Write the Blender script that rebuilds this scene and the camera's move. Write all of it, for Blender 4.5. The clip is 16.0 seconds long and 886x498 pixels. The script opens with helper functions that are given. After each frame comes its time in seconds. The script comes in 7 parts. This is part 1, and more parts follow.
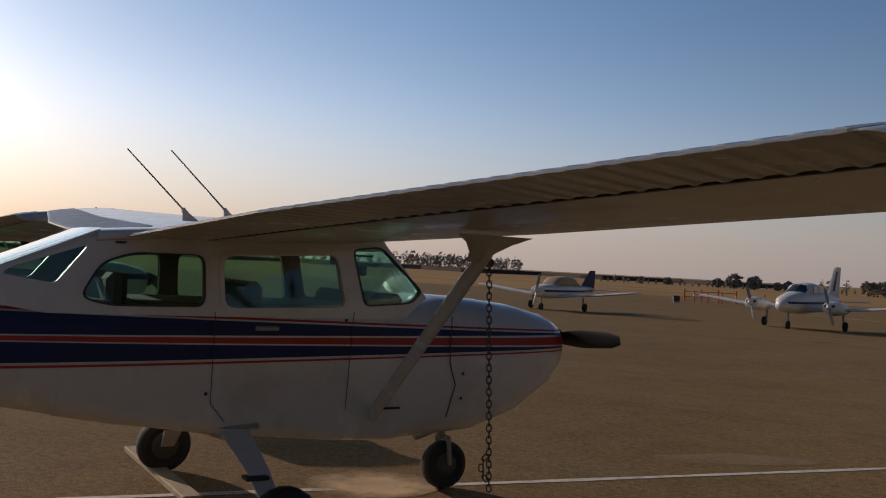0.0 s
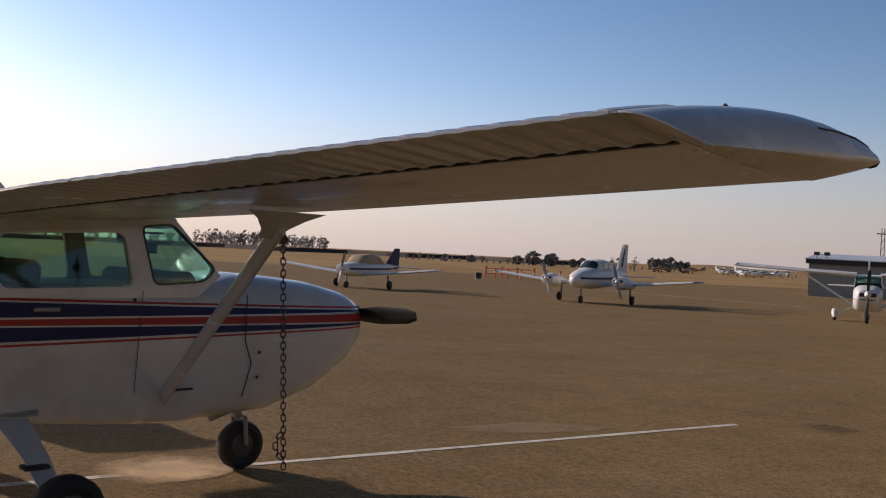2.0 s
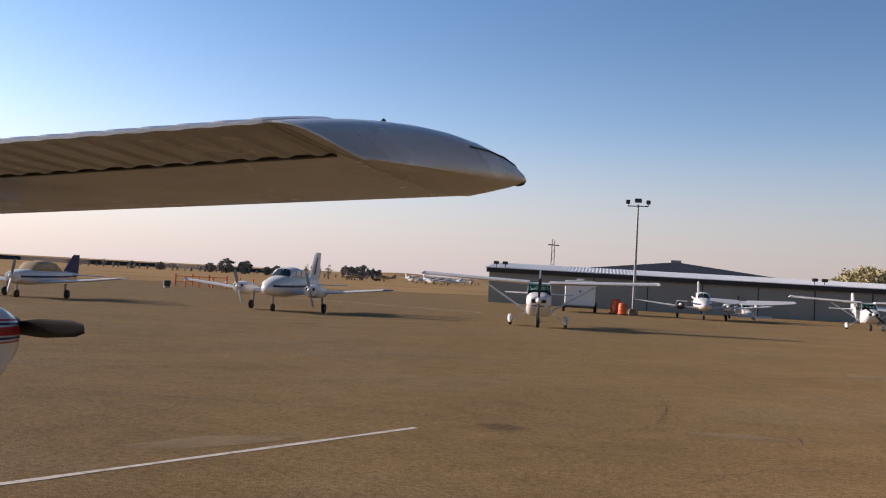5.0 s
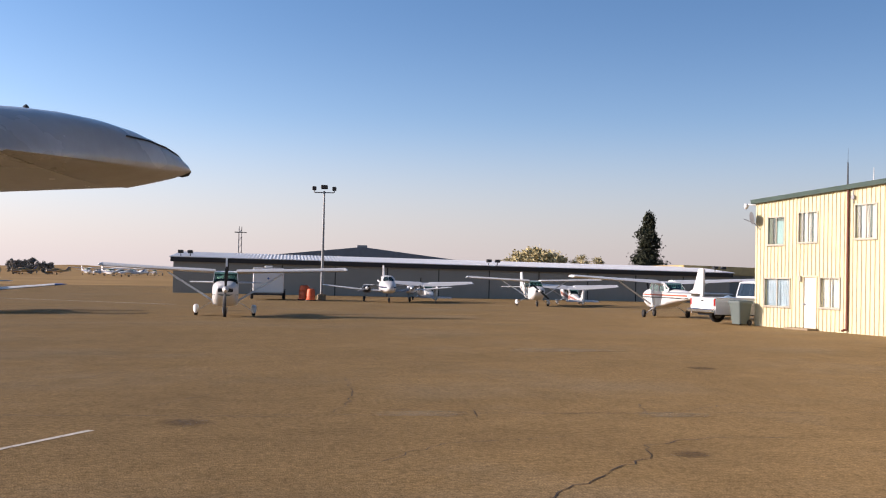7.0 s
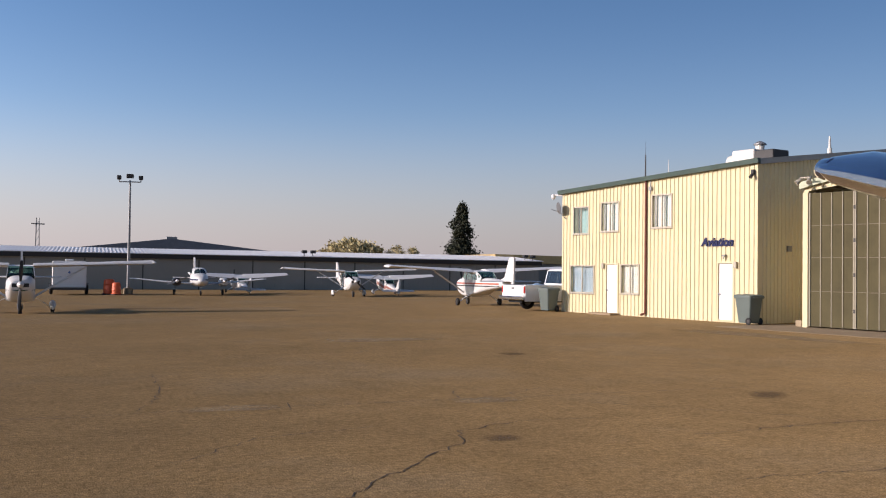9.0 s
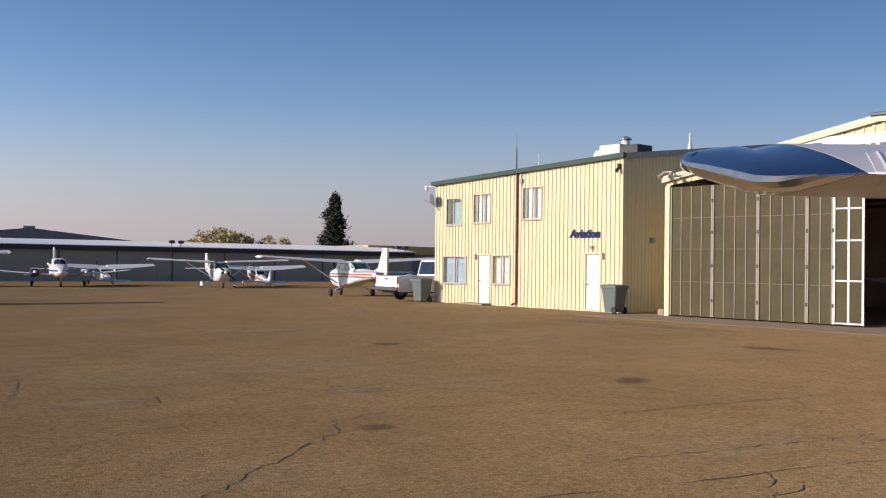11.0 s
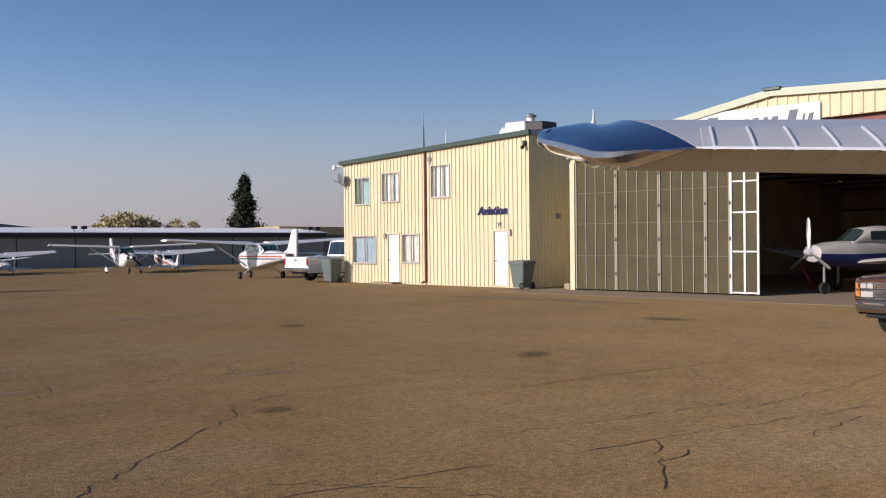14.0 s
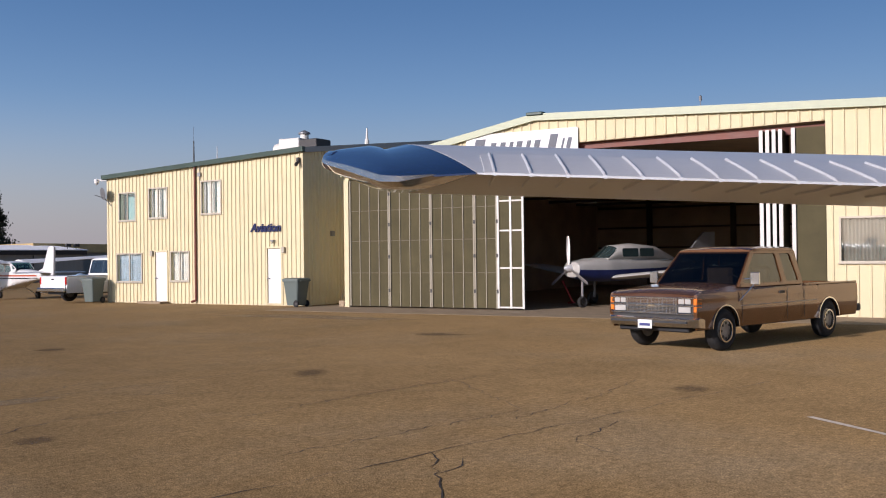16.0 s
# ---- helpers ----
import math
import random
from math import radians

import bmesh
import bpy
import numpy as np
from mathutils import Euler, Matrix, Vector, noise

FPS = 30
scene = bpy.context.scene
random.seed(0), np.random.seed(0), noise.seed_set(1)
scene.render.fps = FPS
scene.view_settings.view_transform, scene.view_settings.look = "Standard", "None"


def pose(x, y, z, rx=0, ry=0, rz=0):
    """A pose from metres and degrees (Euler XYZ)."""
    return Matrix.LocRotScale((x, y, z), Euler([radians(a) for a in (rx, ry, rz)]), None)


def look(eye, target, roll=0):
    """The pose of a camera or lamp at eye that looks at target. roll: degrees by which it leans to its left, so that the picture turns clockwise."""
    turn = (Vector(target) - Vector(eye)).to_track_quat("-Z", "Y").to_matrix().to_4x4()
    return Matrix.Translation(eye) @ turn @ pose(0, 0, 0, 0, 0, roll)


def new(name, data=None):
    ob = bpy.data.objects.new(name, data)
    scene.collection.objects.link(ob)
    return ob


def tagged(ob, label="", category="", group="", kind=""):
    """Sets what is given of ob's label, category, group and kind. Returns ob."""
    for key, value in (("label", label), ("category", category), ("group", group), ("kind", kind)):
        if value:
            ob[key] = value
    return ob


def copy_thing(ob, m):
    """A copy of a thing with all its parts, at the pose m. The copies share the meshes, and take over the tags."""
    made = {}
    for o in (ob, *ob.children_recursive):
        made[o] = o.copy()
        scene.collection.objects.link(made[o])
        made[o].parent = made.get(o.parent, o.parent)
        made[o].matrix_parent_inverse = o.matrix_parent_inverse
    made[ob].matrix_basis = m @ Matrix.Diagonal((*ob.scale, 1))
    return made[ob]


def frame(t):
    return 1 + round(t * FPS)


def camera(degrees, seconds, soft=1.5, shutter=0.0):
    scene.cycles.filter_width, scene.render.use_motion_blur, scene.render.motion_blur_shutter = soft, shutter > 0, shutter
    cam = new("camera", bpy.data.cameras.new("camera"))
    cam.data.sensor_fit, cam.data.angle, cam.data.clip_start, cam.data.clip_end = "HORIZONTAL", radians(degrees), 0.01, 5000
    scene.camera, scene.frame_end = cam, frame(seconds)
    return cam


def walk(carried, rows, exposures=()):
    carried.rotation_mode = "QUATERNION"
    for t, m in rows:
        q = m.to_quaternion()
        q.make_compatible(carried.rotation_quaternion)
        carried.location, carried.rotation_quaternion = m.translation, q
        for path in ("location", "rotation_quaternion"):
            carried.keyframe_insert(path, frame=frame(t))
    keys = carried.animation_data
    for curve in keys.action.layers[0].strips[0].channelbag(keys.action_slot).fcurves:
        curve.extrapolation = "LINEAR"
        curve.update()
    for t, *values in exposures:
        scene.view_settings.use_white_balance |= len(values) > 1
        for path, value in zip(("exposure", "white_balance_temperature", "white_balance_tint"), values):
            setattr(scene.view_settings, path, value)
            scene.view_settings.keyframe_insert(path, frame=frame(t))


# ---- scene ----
cam = camera(49.28, 16.0, soft=1.1)
# seconds, place, yaw to the left, pitch up, lean to the left
PATH = [
    (0.0, 0.000, 0.000, 1.775, 0.01, 0.94, 3.06),
    (0.5, 0.014, -0.001, 1.777, -2.76, 1.15, 3.20),
    (1.0, 0.028, -0.013, 1.776, -5.57, 1.09, 3.08),
    (1.5, 0.042, -0.023, 1.772, -8.06, 0.87, 2.78),
    (2.0, 0.067, -0.015, 1.770, -11.49, 0.24, 2.87),
    (2.5, 0.086, -0.012, 1.773, -14.05, 0.51, 2.83),
    (3.0, 0.102, -0.006, 1.778, -17.22, 0.90, 2.94),
    (5.5, 0.189, -0.013, 1.793, -33.87, 1.96, 2.89),
    (6.0, 0.203, -0.031, 1.804, -39.35, 2.29, 2.67),
    (6.5, 0.227, -0.023, 1.805, -44.32, 2.10, 2.47),
    (7.0, 0.232, -0.040, 1.806, -47.74, 1.54, 1.35),
    (7.5, 0.260, -0.032, 1.801, -51.45, 0.44, 1.07),
    (8.0, 0.283, -0.030, 1.802, -54.75, 0.81, 0.97),
    (10.5, 0.356, 0.021, 1.782, -63.29, 0.79, 0.80),
    (11.0, 0.285, 0.002, 1.783, -66.17, 0.73, 0.72),
    (11.5, 0.299, 0.014, 1.779, -68.74, -0.29, 0.11),
    (12.0, 0.310, -0.021, 1.787, -68.51, -0.77, 0.99),
    (12.5, 0.333, -0.098, 1.784, -68.73, -1.20, 0.68),
    (13.0, 0.349, -0.146, 1.789, -69.65, -1.08, 0.45),
    (13.5, 0.326, -0.185, 1.784, -69.59, -0.85, 0.30),
    (14.0, 0.353, -0.189, 1.785, -71.25, -0.52, -0.57),
    (14.5, 0.317, -0.151, 1.793, -75.34, -0.05, -0.69),
    (15.0, 0.291, -0.141, 1.793, -79.62, 0.35, -0.15),
    (15.5, 0.280, -0.148, 1.796, -82.34, 0.06, -0.41),
    (16.0, 0.299, -0.154, 1.799, -84.66, 0.34, -0.70),
]


def aim(x, y, z, yaw, pitch, roll):
    a, b = radians(yaw), radians(pitch)
    return look((x, y, z), (x - math.sin(a) * math.cos(b), y + math.cos(a) * math.cos(b), z + math.sin(b)), roll)


EXPOSURES = [(t, e, round(6300 - 45 * t), 24) for t, e in ((0.0, -0.60), (1.5, -0.08), (3.0, 0.20), (5.5, 0.52), (7.0, 0.70), (8.0, 0.47), (11.0, 0.31), (16.0, 0.16))]
walk(cam, [(r[0], aim(*r[1:])) for r in PATH], EXPOSURES)

# ---- light ----
SUN_AZ, SUN_EL = 46.0, 19.0        # degrees to the left of +y, above the horizon
world = bpy.data.worlds.new("sky")
scene.world = world
world.use_nodes = True
wn, wl = world.node_tree.nodes, world.node_tree.links
sky = wn.new("ShaderNodeTexSky")
sky.sky_type, sky.sun_disc = "NISHITA", False
sky.sun_elevation, sky.sun_rotation = radians(SUN_EL), radians(-SUN_AZ)
sky.air_density, sky.dust_density, sky.ozone_density = 1.0, 1.0, 2.0
# pale pink dust haze low down, deeper blue higher up
w_co, w_xyz = wn.new("ShaderNodeTexCoord"), wn.new("ShaderNodeSeparateXYZ")
wl.new(w_co.outputs["Generated"], w_xyz.inputs[0])


def sky_step(lo, hi, a, b):
    n_ = wn.new("ShaderNodeMapRange")
    for i_, v_ in enumerate((lo, hi, a, b)):
        n_.inputs[i_ + 1].default_value = v_
    n_.interpolation_type = "SMOOTHSTEP"
    wl.new(w_xyz.outputs[2], n_.inputs[0])
    return n_.outputs[0]


w_deep, w_haze = wn.new("ShaderNodeMixRGB"), wn.new("ShaderNodeMixRGB")
w_deep.blend_type = "MULTIPLY"
w_deep.inputs[2].default_value = (0.58, 0.73, 0.80, 1)
wl.new(sky_step(0.04, 0.30, 0.0, 1.0), w_deep.inputs[0])
wl.new(sky.outputs[0], w_deep.inputs[1])
w_haze.inputs[2].default_value = (4.3, 3.8, 3.35, 1)
wl.new(sky_step(-0.02, 0.17, 0.8, 0.0), w_haze.inputs[0])
wl.new(w_deep.outputs[0], w_haze.inputs[1])
# the haze scatters forward: brighter on the sun's side
w_dot, w_side, w_glow = wn.new("ShaderNodeVectorMath"), wn.new("ShaderNodeMapRange"), wn.new("ShaderNodeVectorMath")
w_dot.operation, w_glow.operation = "DOT_PRODUCT", "SCALE"
w_dot.inputs[1].default_value = (-math.sin(radians(SUN_AZ)) * math.cos(radians(SUN_EL)), math.cos(radians(SUN_AZ)) * math.cos(radians(SUN_EL)), math.sin(radians(SUN_EL)))
for i_, v_ in enumerate((-0.8, 0.75, 0.70, 1.66)):
    w_side.inputs[i_ + 1].default_value = v_
wl.new(w_co.outputs["Generated"], w_dot.inputs[0])
wl.new(w_dot.outputs["Value"], w_side.inputs[0])
# and the zenith is darker than the rim
w_zen = wn.new("ShaderNodeMixRGB")
w_zen.blend_type = "MULTIPLY"
w_zen.inputs[2].default_value = (0.42, 0.42, 0.42, 1)
wl.new(sky_step(0.27, 0.75, 0.0, 1.0), w_zen.inputs[0])
wl.new(w_haze.outputs[0], w_zen.inputs[1])
wl.new(w_zen.outputs[0], w_glow.inputs[0])
wl.new(w_side.outputs[0], w_glow.inputs["Scale"])
wl.new(w_glow.outputs[0], wn["Background"].inputs[0])
wn["Background"].inputs[1].default_value = 0.092
sun = new("sun", bpy.data.lights.new("sun", "SUN"))
sun.data.energy, sun.data.angle, sun.data.color = 4.3, radians(0.53), (1.0, 0.86, 0.68)
_a, _e = radians(SUN_AZ), radians(SUN_EL)
SUN_DIR = Vector((-math.sin(_a) * math.cos(_e), math.cos(_a) * math.cos(_e), math.sin(_e)))
sun.matrix_world = look((0, 0, 60), Vector((0, 0, 60)) - SUN_DIR)

# ---- materials ----


def mat(name, base, rough=0.6, metal=0.0, vary=0.15, scale=3.0, fine=60.0, bump=0.0, dirt=None, dirt_amount=0.0, dirt_scale=1.2,
        random_tint=0.0, coat=0.0, emit=0.0, gloss=0.5):
    """A surface with two scales of variation, a little relief and shaped stains."""
    m = bpy.data.materials.new(name)
    m.use_nodes = True
    n, l = m.node_tree.nodes, m.node_tree.links
    b = n["Principled BSDF"]
    co = n.new("ShaderNodeTexCoord")
    big, small = n.new("ShaderNodeTexNoise"), n.new("ShaderNodeTexNoise")
    big.inputs["Scale"].default_value, big.inputs["Detail"].default_value = scale, 5
    small.inputs["Scale"].default_value, small.inputs["Detail"].default_value = fine, 3
    l.new(co.outputs["Object"], big.inputs["Vector"])
    l.new(co.outputs["Object"], small.inputs["Vector"])
    add = n.new("ShaderNodeMath")
    add.operation = "MULTIPLY_ADD"
    l.new(small.outputs["Fac"], add.inputs[0])
    add.inputs[1].default_value = 0.5
    l.new(big.outputs["Fac"], add.inputs[2])
    ramp = n.new("ShaderNodeMapRange")
    ramp.inputs[1].default_value, ramp.inputs[2].default_value = 0.45, 1.05
    ramp.inputs[3].default_value, ramp.inputs[4].default_value = 1 - vary, 1 + vary
    l.new(add.outputs[0], ramp.inputs[0])
    mul = n.new("ShaderNodeVectorMath")
    mul.operation = "SCALE"
    mul.inputs[0].default_value = base
    if random_tint:
        info, r2 = n.new("ShaderNodeObjectInfo"), n.new("ShaderNodeMapRange")
        r2.inputs[3].default_value, r2.inputs[4].default_value = 1 - random_tint, 1 + random_tint
        l.new(info.outputs["Random"], r2.inputs[0])
        both = n.new("ShaderNodeMath")
        both.operation = "MULTIPLY"
        l.new(ramp.outputs[0], both.inputs[0])
        l.new(r2.outputs[0], both.inputs[1])
        l.new(both.outputs[0], mul.inputs["Scale"])
    else:
        l.new(ramp.outputs[0], mul.inputs["Scale"])
    out = mul.outputs[0]
    if dirt:
        sp, dr, mix = n.new("ShaderNodeTexNoise"), n.new("ShaderNodeMapRange"), n.new("ShaderNodeMix")
        sp.inputs["Scale"].default_value, sp.inputs["Detail"].default_value = dirt_scale, 9
        sp.inputs["Roughness"].default_value = 0.68
        l.new(co.outputs["Object"], sp.inputs["Vector"])
        dr.inputs[1].default_value, dr.inputs[2].default_value = 0.5, 0.72
        dr.inputs[4].default_value = dirt_amount
        l.new(sp.outputs["Fac"], dr.inputs[0])
        mix.data_type = "RGBA"
        l.new(dr.outputs[0], mix.inputs[0])
        l.new(out, mix.inputs[6])
        mix.inputs[7].default_value = (*dirt, 1)
        out = mix.outputs[2]
    l.new(out, b.inputs["Base Color"])
    rr = n.new("ShaderNodeMapRange")
    rr.inputs[3].default_value, rr.inputs[4].default_value = max(0.02, rough * 0.8), min(1, rough * 1.2)
    l.new(big.outputs["Fac"], rr.inputs[0])
    l.new(rr.outputs[0], b.inputs["Roughness"])
    b.inputs["Metallic"].default_value = metal
    b.inputs["Coat Weight"].default_value = coat
    b.inputs["Specular IOR Level"].default_value = gloss
    if emit:
        b.inputs["Emission Color"].default_value = (*base, 1)
        b.inputs["Emission Strength"].default_value = emit
    if bump:
        bp = n.new("ShaderNodeBump")
        bp.inputs["Strength"].default_value, bp.inputs["Distance"].default_value = bump, 0.02
        l.new(add.outputs[0], bp.inputs["Height"])
        l.new(bp.outputs[0], b.inputs["Normal"])
    return m


def glass(name, tint=(0.75, 0.9, 0.88), rough=0.02, clear=0.85):
    """A thin pane: part straight through, part mirror."""
    m = bpy.data.materials.new(name)
    m.use_nodes = True
    n, l = m.node_tree.nodes, m.node_tree.links
    n.remove(n["Principled BSDF"])
    tr, gl, mix, fr = n.new("ShaderNodeBsdfTransparent"), n.new("ShaderNodeBsdfGlossy"), n.new("ShaderNodeMixShader"), n.new("ShaderNodeLayerWeight")
    tr.inputs[0].default_value = (*tint, 1)
    gl.inputs[0].default_value, gl.inputs[1].default_value = (1, 1, 1, 1), rough
    mr = n.new("ShaderNodeMapRange")
    mr.inputs[3].default_value, mr.inputs[4].default_value = 1 - clear, 1
    fr.inputs[0].default_value = 0.5
    pw = n.new("ShaderNodeMath")
    pw.operation = "POWER"
    pw.inputs[1].default_value = 4.0
    l.new(fr.outputs["Facing"], pw.inputs[0])
    l.new(pw.outputs[0], mr.inputs[0])
    l.new(mr.outputs[0], mix.inputs[0])
    l.new(tr.outputs[0], mix.inputs[1])
    l.new(gl.outputs[0], mix.inputs[2])
    l.new(mix.outputs[0], n["Material Output"].inputs[0])
    return m


M_WHITE = mat("aircraft_white", (0.50, 0.49, 0.47), 0.26, vary=0.06, dirt=(0.30, 0.25, 0.18), dirt_amount=0.45, dirt_scale=2.2, coat=0.2)
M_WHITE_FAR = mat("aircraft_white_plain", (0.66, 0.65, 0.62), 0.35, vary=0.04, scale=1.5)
M_NAVY = mat("navy_paint", (0.012, 0.018, 0.075), 0.45, vary=0.2, gloss=0.2)
M_RED = mat("red_paint", (0.33, 0.03, 0.022), 0.45, vary=0.15, gloss=0.25)
M_BLUE = mat("blue_paint", (0.02, 0.09, 0.30), 0.4, vary=0.1)
M_TIPBLUE = mat("dark_blue_wing_tip", (0.008, 0.02, 0.075), 0.12, metal=0.2, vary=0.1, coat=0.9)
M_SILVER = mat("silver_white_wing", (0.66, 0.655, 0.64), 0.3, metal=0.3, vary=0.06)
M_ALU = mat("bare_aluminium_paint", (0.72, 0.72, 0.72), 0.3, metal=0.35, vary=0.06)
M_GREY = mat("grey_metal", (0.25, 0.25, 0.25), 0.5, metal=0.6)
M_DARK = mat("dark_interior", (0.02, 0.02, 0.02), 0.7)
M_RUBBER = mat("tyre_rubber", (0.018, 0.017, 0.016), 0.85, vary=0.3)
M_STEEL = mat("rusty_steel_chain", (0.09, 0.07, 0.055), 0.5, metal=0.7, vary=0.4, fine=200)
M_GLASS = glass("green_tinted_acrylic", (0.70, 0.88, 0.81), 0.03, 0.965)
M_WINDOW = glass("window_glass", (0.95, 0.98, 0.98), 0.03, 0.93)
M_CARWIN = glass("tinted_car_glass", (0.36, 0.38, 0.37), 0.03, 0.95)
M_RIM = mat("dull_wheel_rim", (0.07, 0.066, 0.062), 0.5, metal=0.5, vary=0.2)
M_BLACK = mat("black_paint", (0.012, 0.012, 0.013), 0.5)
M_BEIGE = mat("cream_metal_siding", (0.64, 0.56, 0.345), 0.65, gloss=0.2, vary=0.06, scale=0.7, dirt=(0.45, 0.33, 0.18), dirt_amount=0.22, dirt_scale=0.9)
M_GREENTRIM = mat("dark_green_trim", (0.045, 0.075, 0.06), 0.5)
M_PALETRIM = mat("pale_sage_trim", (0.42, 0.45, 0.30), 0.5, vary=0.1)
M_DOORWHITE = mat("white_door_paint", (0.74, 0.73, 0.70), 0.45, vary=0.04)
M_HANGDOOR = mat("olive_grey_sheet", (0.088, 0.076, 0.040), 0.85, gloss=0.08, vary=0.2, scale=1.3, dirt=(0.06, 0.05, 0.03), dirt_amount=0.5)
M_FRAMEWHITE = mat("white_steel_frame", (0.6, 0.58, 0.52), 0.5, vary=0.1)
M_ROWWALL = mat("grey_hangar_sheet", (0.27, 0.265, 0.235), 0.7, gloss=0.15, vary=0.08, scale=0.5)
M_ROWROOF = mat("white_corrugated_roof", (0.7, 0.7, 0.69), 0.45, metal=0.1, vary=0.06)
M_SLATE = mat("blue_grey_roof", (0.12, 0.14, 0.17), 0.6)
M_CONCRETE = mat("pale_concrete", (0.31, 0.24, 0.155), 0.95, gloss=0.05, dirt=(0.2, 0.15, 0.09), dirt_amount=0.6, vary=0.15, bump=0.2)
M_LINE = mat("worn_white_line", (0.62, 0.56, 0.46), 0.8, vary=0.2, fine=30, dirt=(0.16, 0.12, 0.08), dirt_amount=0.8, dirt_scale=8)
M_CRACK = mat("crack_filler", (0.05, 0.036, 0.024), 0.9, vary=0.3)


def asphalt():
    """Aged brown asphalt: broad stains, hand-sized mottling and fine grit."""
    m = mat("aged_brown_asphalt", (0.256, 0.168, 0.072), 1.0, vary=0.12, scale=0.3, fine=45, dirt=(0.255, 0.195, 0.115), dirt_amount=0.6, dirt_scale=0.16)
    n, l = m.node_tree.nodes, m.node_tree.links
    b = n["Principled BSDF"]
    b.inputs["Specular IOR Level"].default_value = 0.05
    b.inputs["Diffuse Roughness"].default_value = 0.35
    src = b.inputs["Base Color"].links[0].from_socket
    co = n["Texture Coordinate"]
    total = None
    for sc, lo, hi, det, stretch in ((2.2, 0.90, 1.10, 6, (1, 1, 1)), (14, 0.74, 1.26, 5, (1, 1, 1)), (55, 0.55, 1.45, 3, (1, 1, 1)), (0.5, 0.93, 1.07, 5, (0.6, 1.0, 1))):
        mp, ns, mr = n.new("ShaderNodeMapping"), n.new("ShaderNodeTexNoise"), n.new("ShaderNodeMapRange")
        mp.inputs["Scale"].default_value = stretch
        mp.inputs["Rotation"].default_value = (0, 0, radians(38))
        ns.inputs["Scale"].default_value, ns.inputs["Detail"].default_value = sc, det
        mr.inputs[1].default_value, mr.inputs[2].default_value, mr.inputs[3].default_value, mr.inputs[4].default_value = 0.3, 0.7, lo, hi
        l.new(co.outputs["Object"], mp.inputs["Vector"])
        l.new(mp.outputs[0], ns.inputs["Vector"])
        l.new(ns.outputs["Fac"], mr.inputs[0])
        if total is None:
            total = mr.outputs[0]
        else:
            mu = n.new("ShaderNodeMath")
            mu.operation = "MULTIPLY"
            l.new(total, mu.inputs[0])
            l.new(mr.outputs[0], mu.inputs[1])
            total = mu.outputs[0]
        if sc == 55:
            bp = n.new("ShaderNodeBump")
            bp.inputs["Strength"].default_value, bp.inputs["Distance"].default_value = 0.6, 0.012
            l.new(ns.outputs["Fac"], bp.inputs["Height"])
            l.new(bp.outputs[0], b.inputs["Normal"])
    vm = n.new("ShaderNodeVectorMath")
    vm.operation = "SCALE"
    l.new(src, vm.inputs[0])
    l.new(total, vm.inputs["Scale"])
    l.new(vm.outputs[0], b.inputs["Base Color"])
    return m


M_ASPHALT = asphalt()
M_GRASS = mat("dry_grass", (0.36, 0.235, 0.105), 1.0, gloss=0.02, vary=0.25, scale=0.05, fine=2, dirt=(0.16, 0.12, 0.06), dirt_amount=0.6, dirt_scale=0.03)

# ---- mesh tools ----


def part(name, bm, material, parent=None, label="", smooth=None):
    """Links a bmesh as one mesh object under a thing or a part."""
    me = bpy.data.meshes.new(name)
    bmesh.ops.recalc_face_normals(bm, faces=bm.faces)
    bm.to_mesh(me)
    bm.free()
    me.materials.append(material)
    if smooth:
        me.shade_smooth()
        me.set_sharp_from_angle(angle=radians(smooth))
    ob = new(name, me)
    if parent:
        ob.parent = parent
    return tagged(ob, label)


def thing(name, m, label, category, group="", kind=""):
    e = new(name)
    e.empty_display_size = 0.2
    e.matrix_world = m
    return tagged(e, label, category, group, kind)


def box(bm, lo, hi, bevel=0.0, m=None):
    c = [(a + b) / 2 for a, b in zip(lo, hi)]
    s = [abs(b - a) for a, b in zip(lo, hi)]
    mm = (m or Matrix()) @ Matrix.Translation(c) @ Matrix.Diagonal((*s, 1))
    vs = bmesh.ops.create_cube(bm, size=1, matrix=mm)["verts"]
    if bevel:
        es = list({e for v in vs for e in v.link_edges})
        bmesh.ops.bevel(bm, geom=es, offset=bevel, segments=1, affect="EDGES", profile=0.5)
    return bm


def boxm(lo, hi, bevel=0.0, m=None):
    return box(bmesh.new(), lo, hi, bevel, m)


def tube(bm, a, b, r1, r2=None, seg=12, flat=1.0, up=(0, 0, 1)):
    """A capped round or flattened bar from a to b."""
    a, b = Vector(a), Vector(b)
    d = b - a
    z = d.normalized()
    x = Vector(up).cross(z)
    x = x.normalized() if x.length > 1e-4 else Vector((1, 0, 0))
    y = z.cross(x)
    r2 = r1 if r2 is None else r2
    rings = [[c + (x * math.cos(2 * math.pi * k / seg) * flat + y * math.sin(2 * math.pi * k / seg)) * r for k in range(seg)]
             for c, r in ((a, r1), (b, r2))]
    return loft(bm, rings)


def loft(bm, rings, cap=True, closed=True):
    rows = [[bm.verts.new(p) for p in ring] for ring in rings]
    n = len(rows[0])
    for a, b in zip(rows, rows[1:]):
        for k in range(n if closed else n - 1):
            bm.faces.new((a[k], a[(k + 1) % n], b[(k + 1) % n], b[k]))
    if cap and closed:
        bm.faces.new(rows[0][::-1])
        bm.faces.new(rows[-1])
    return bm


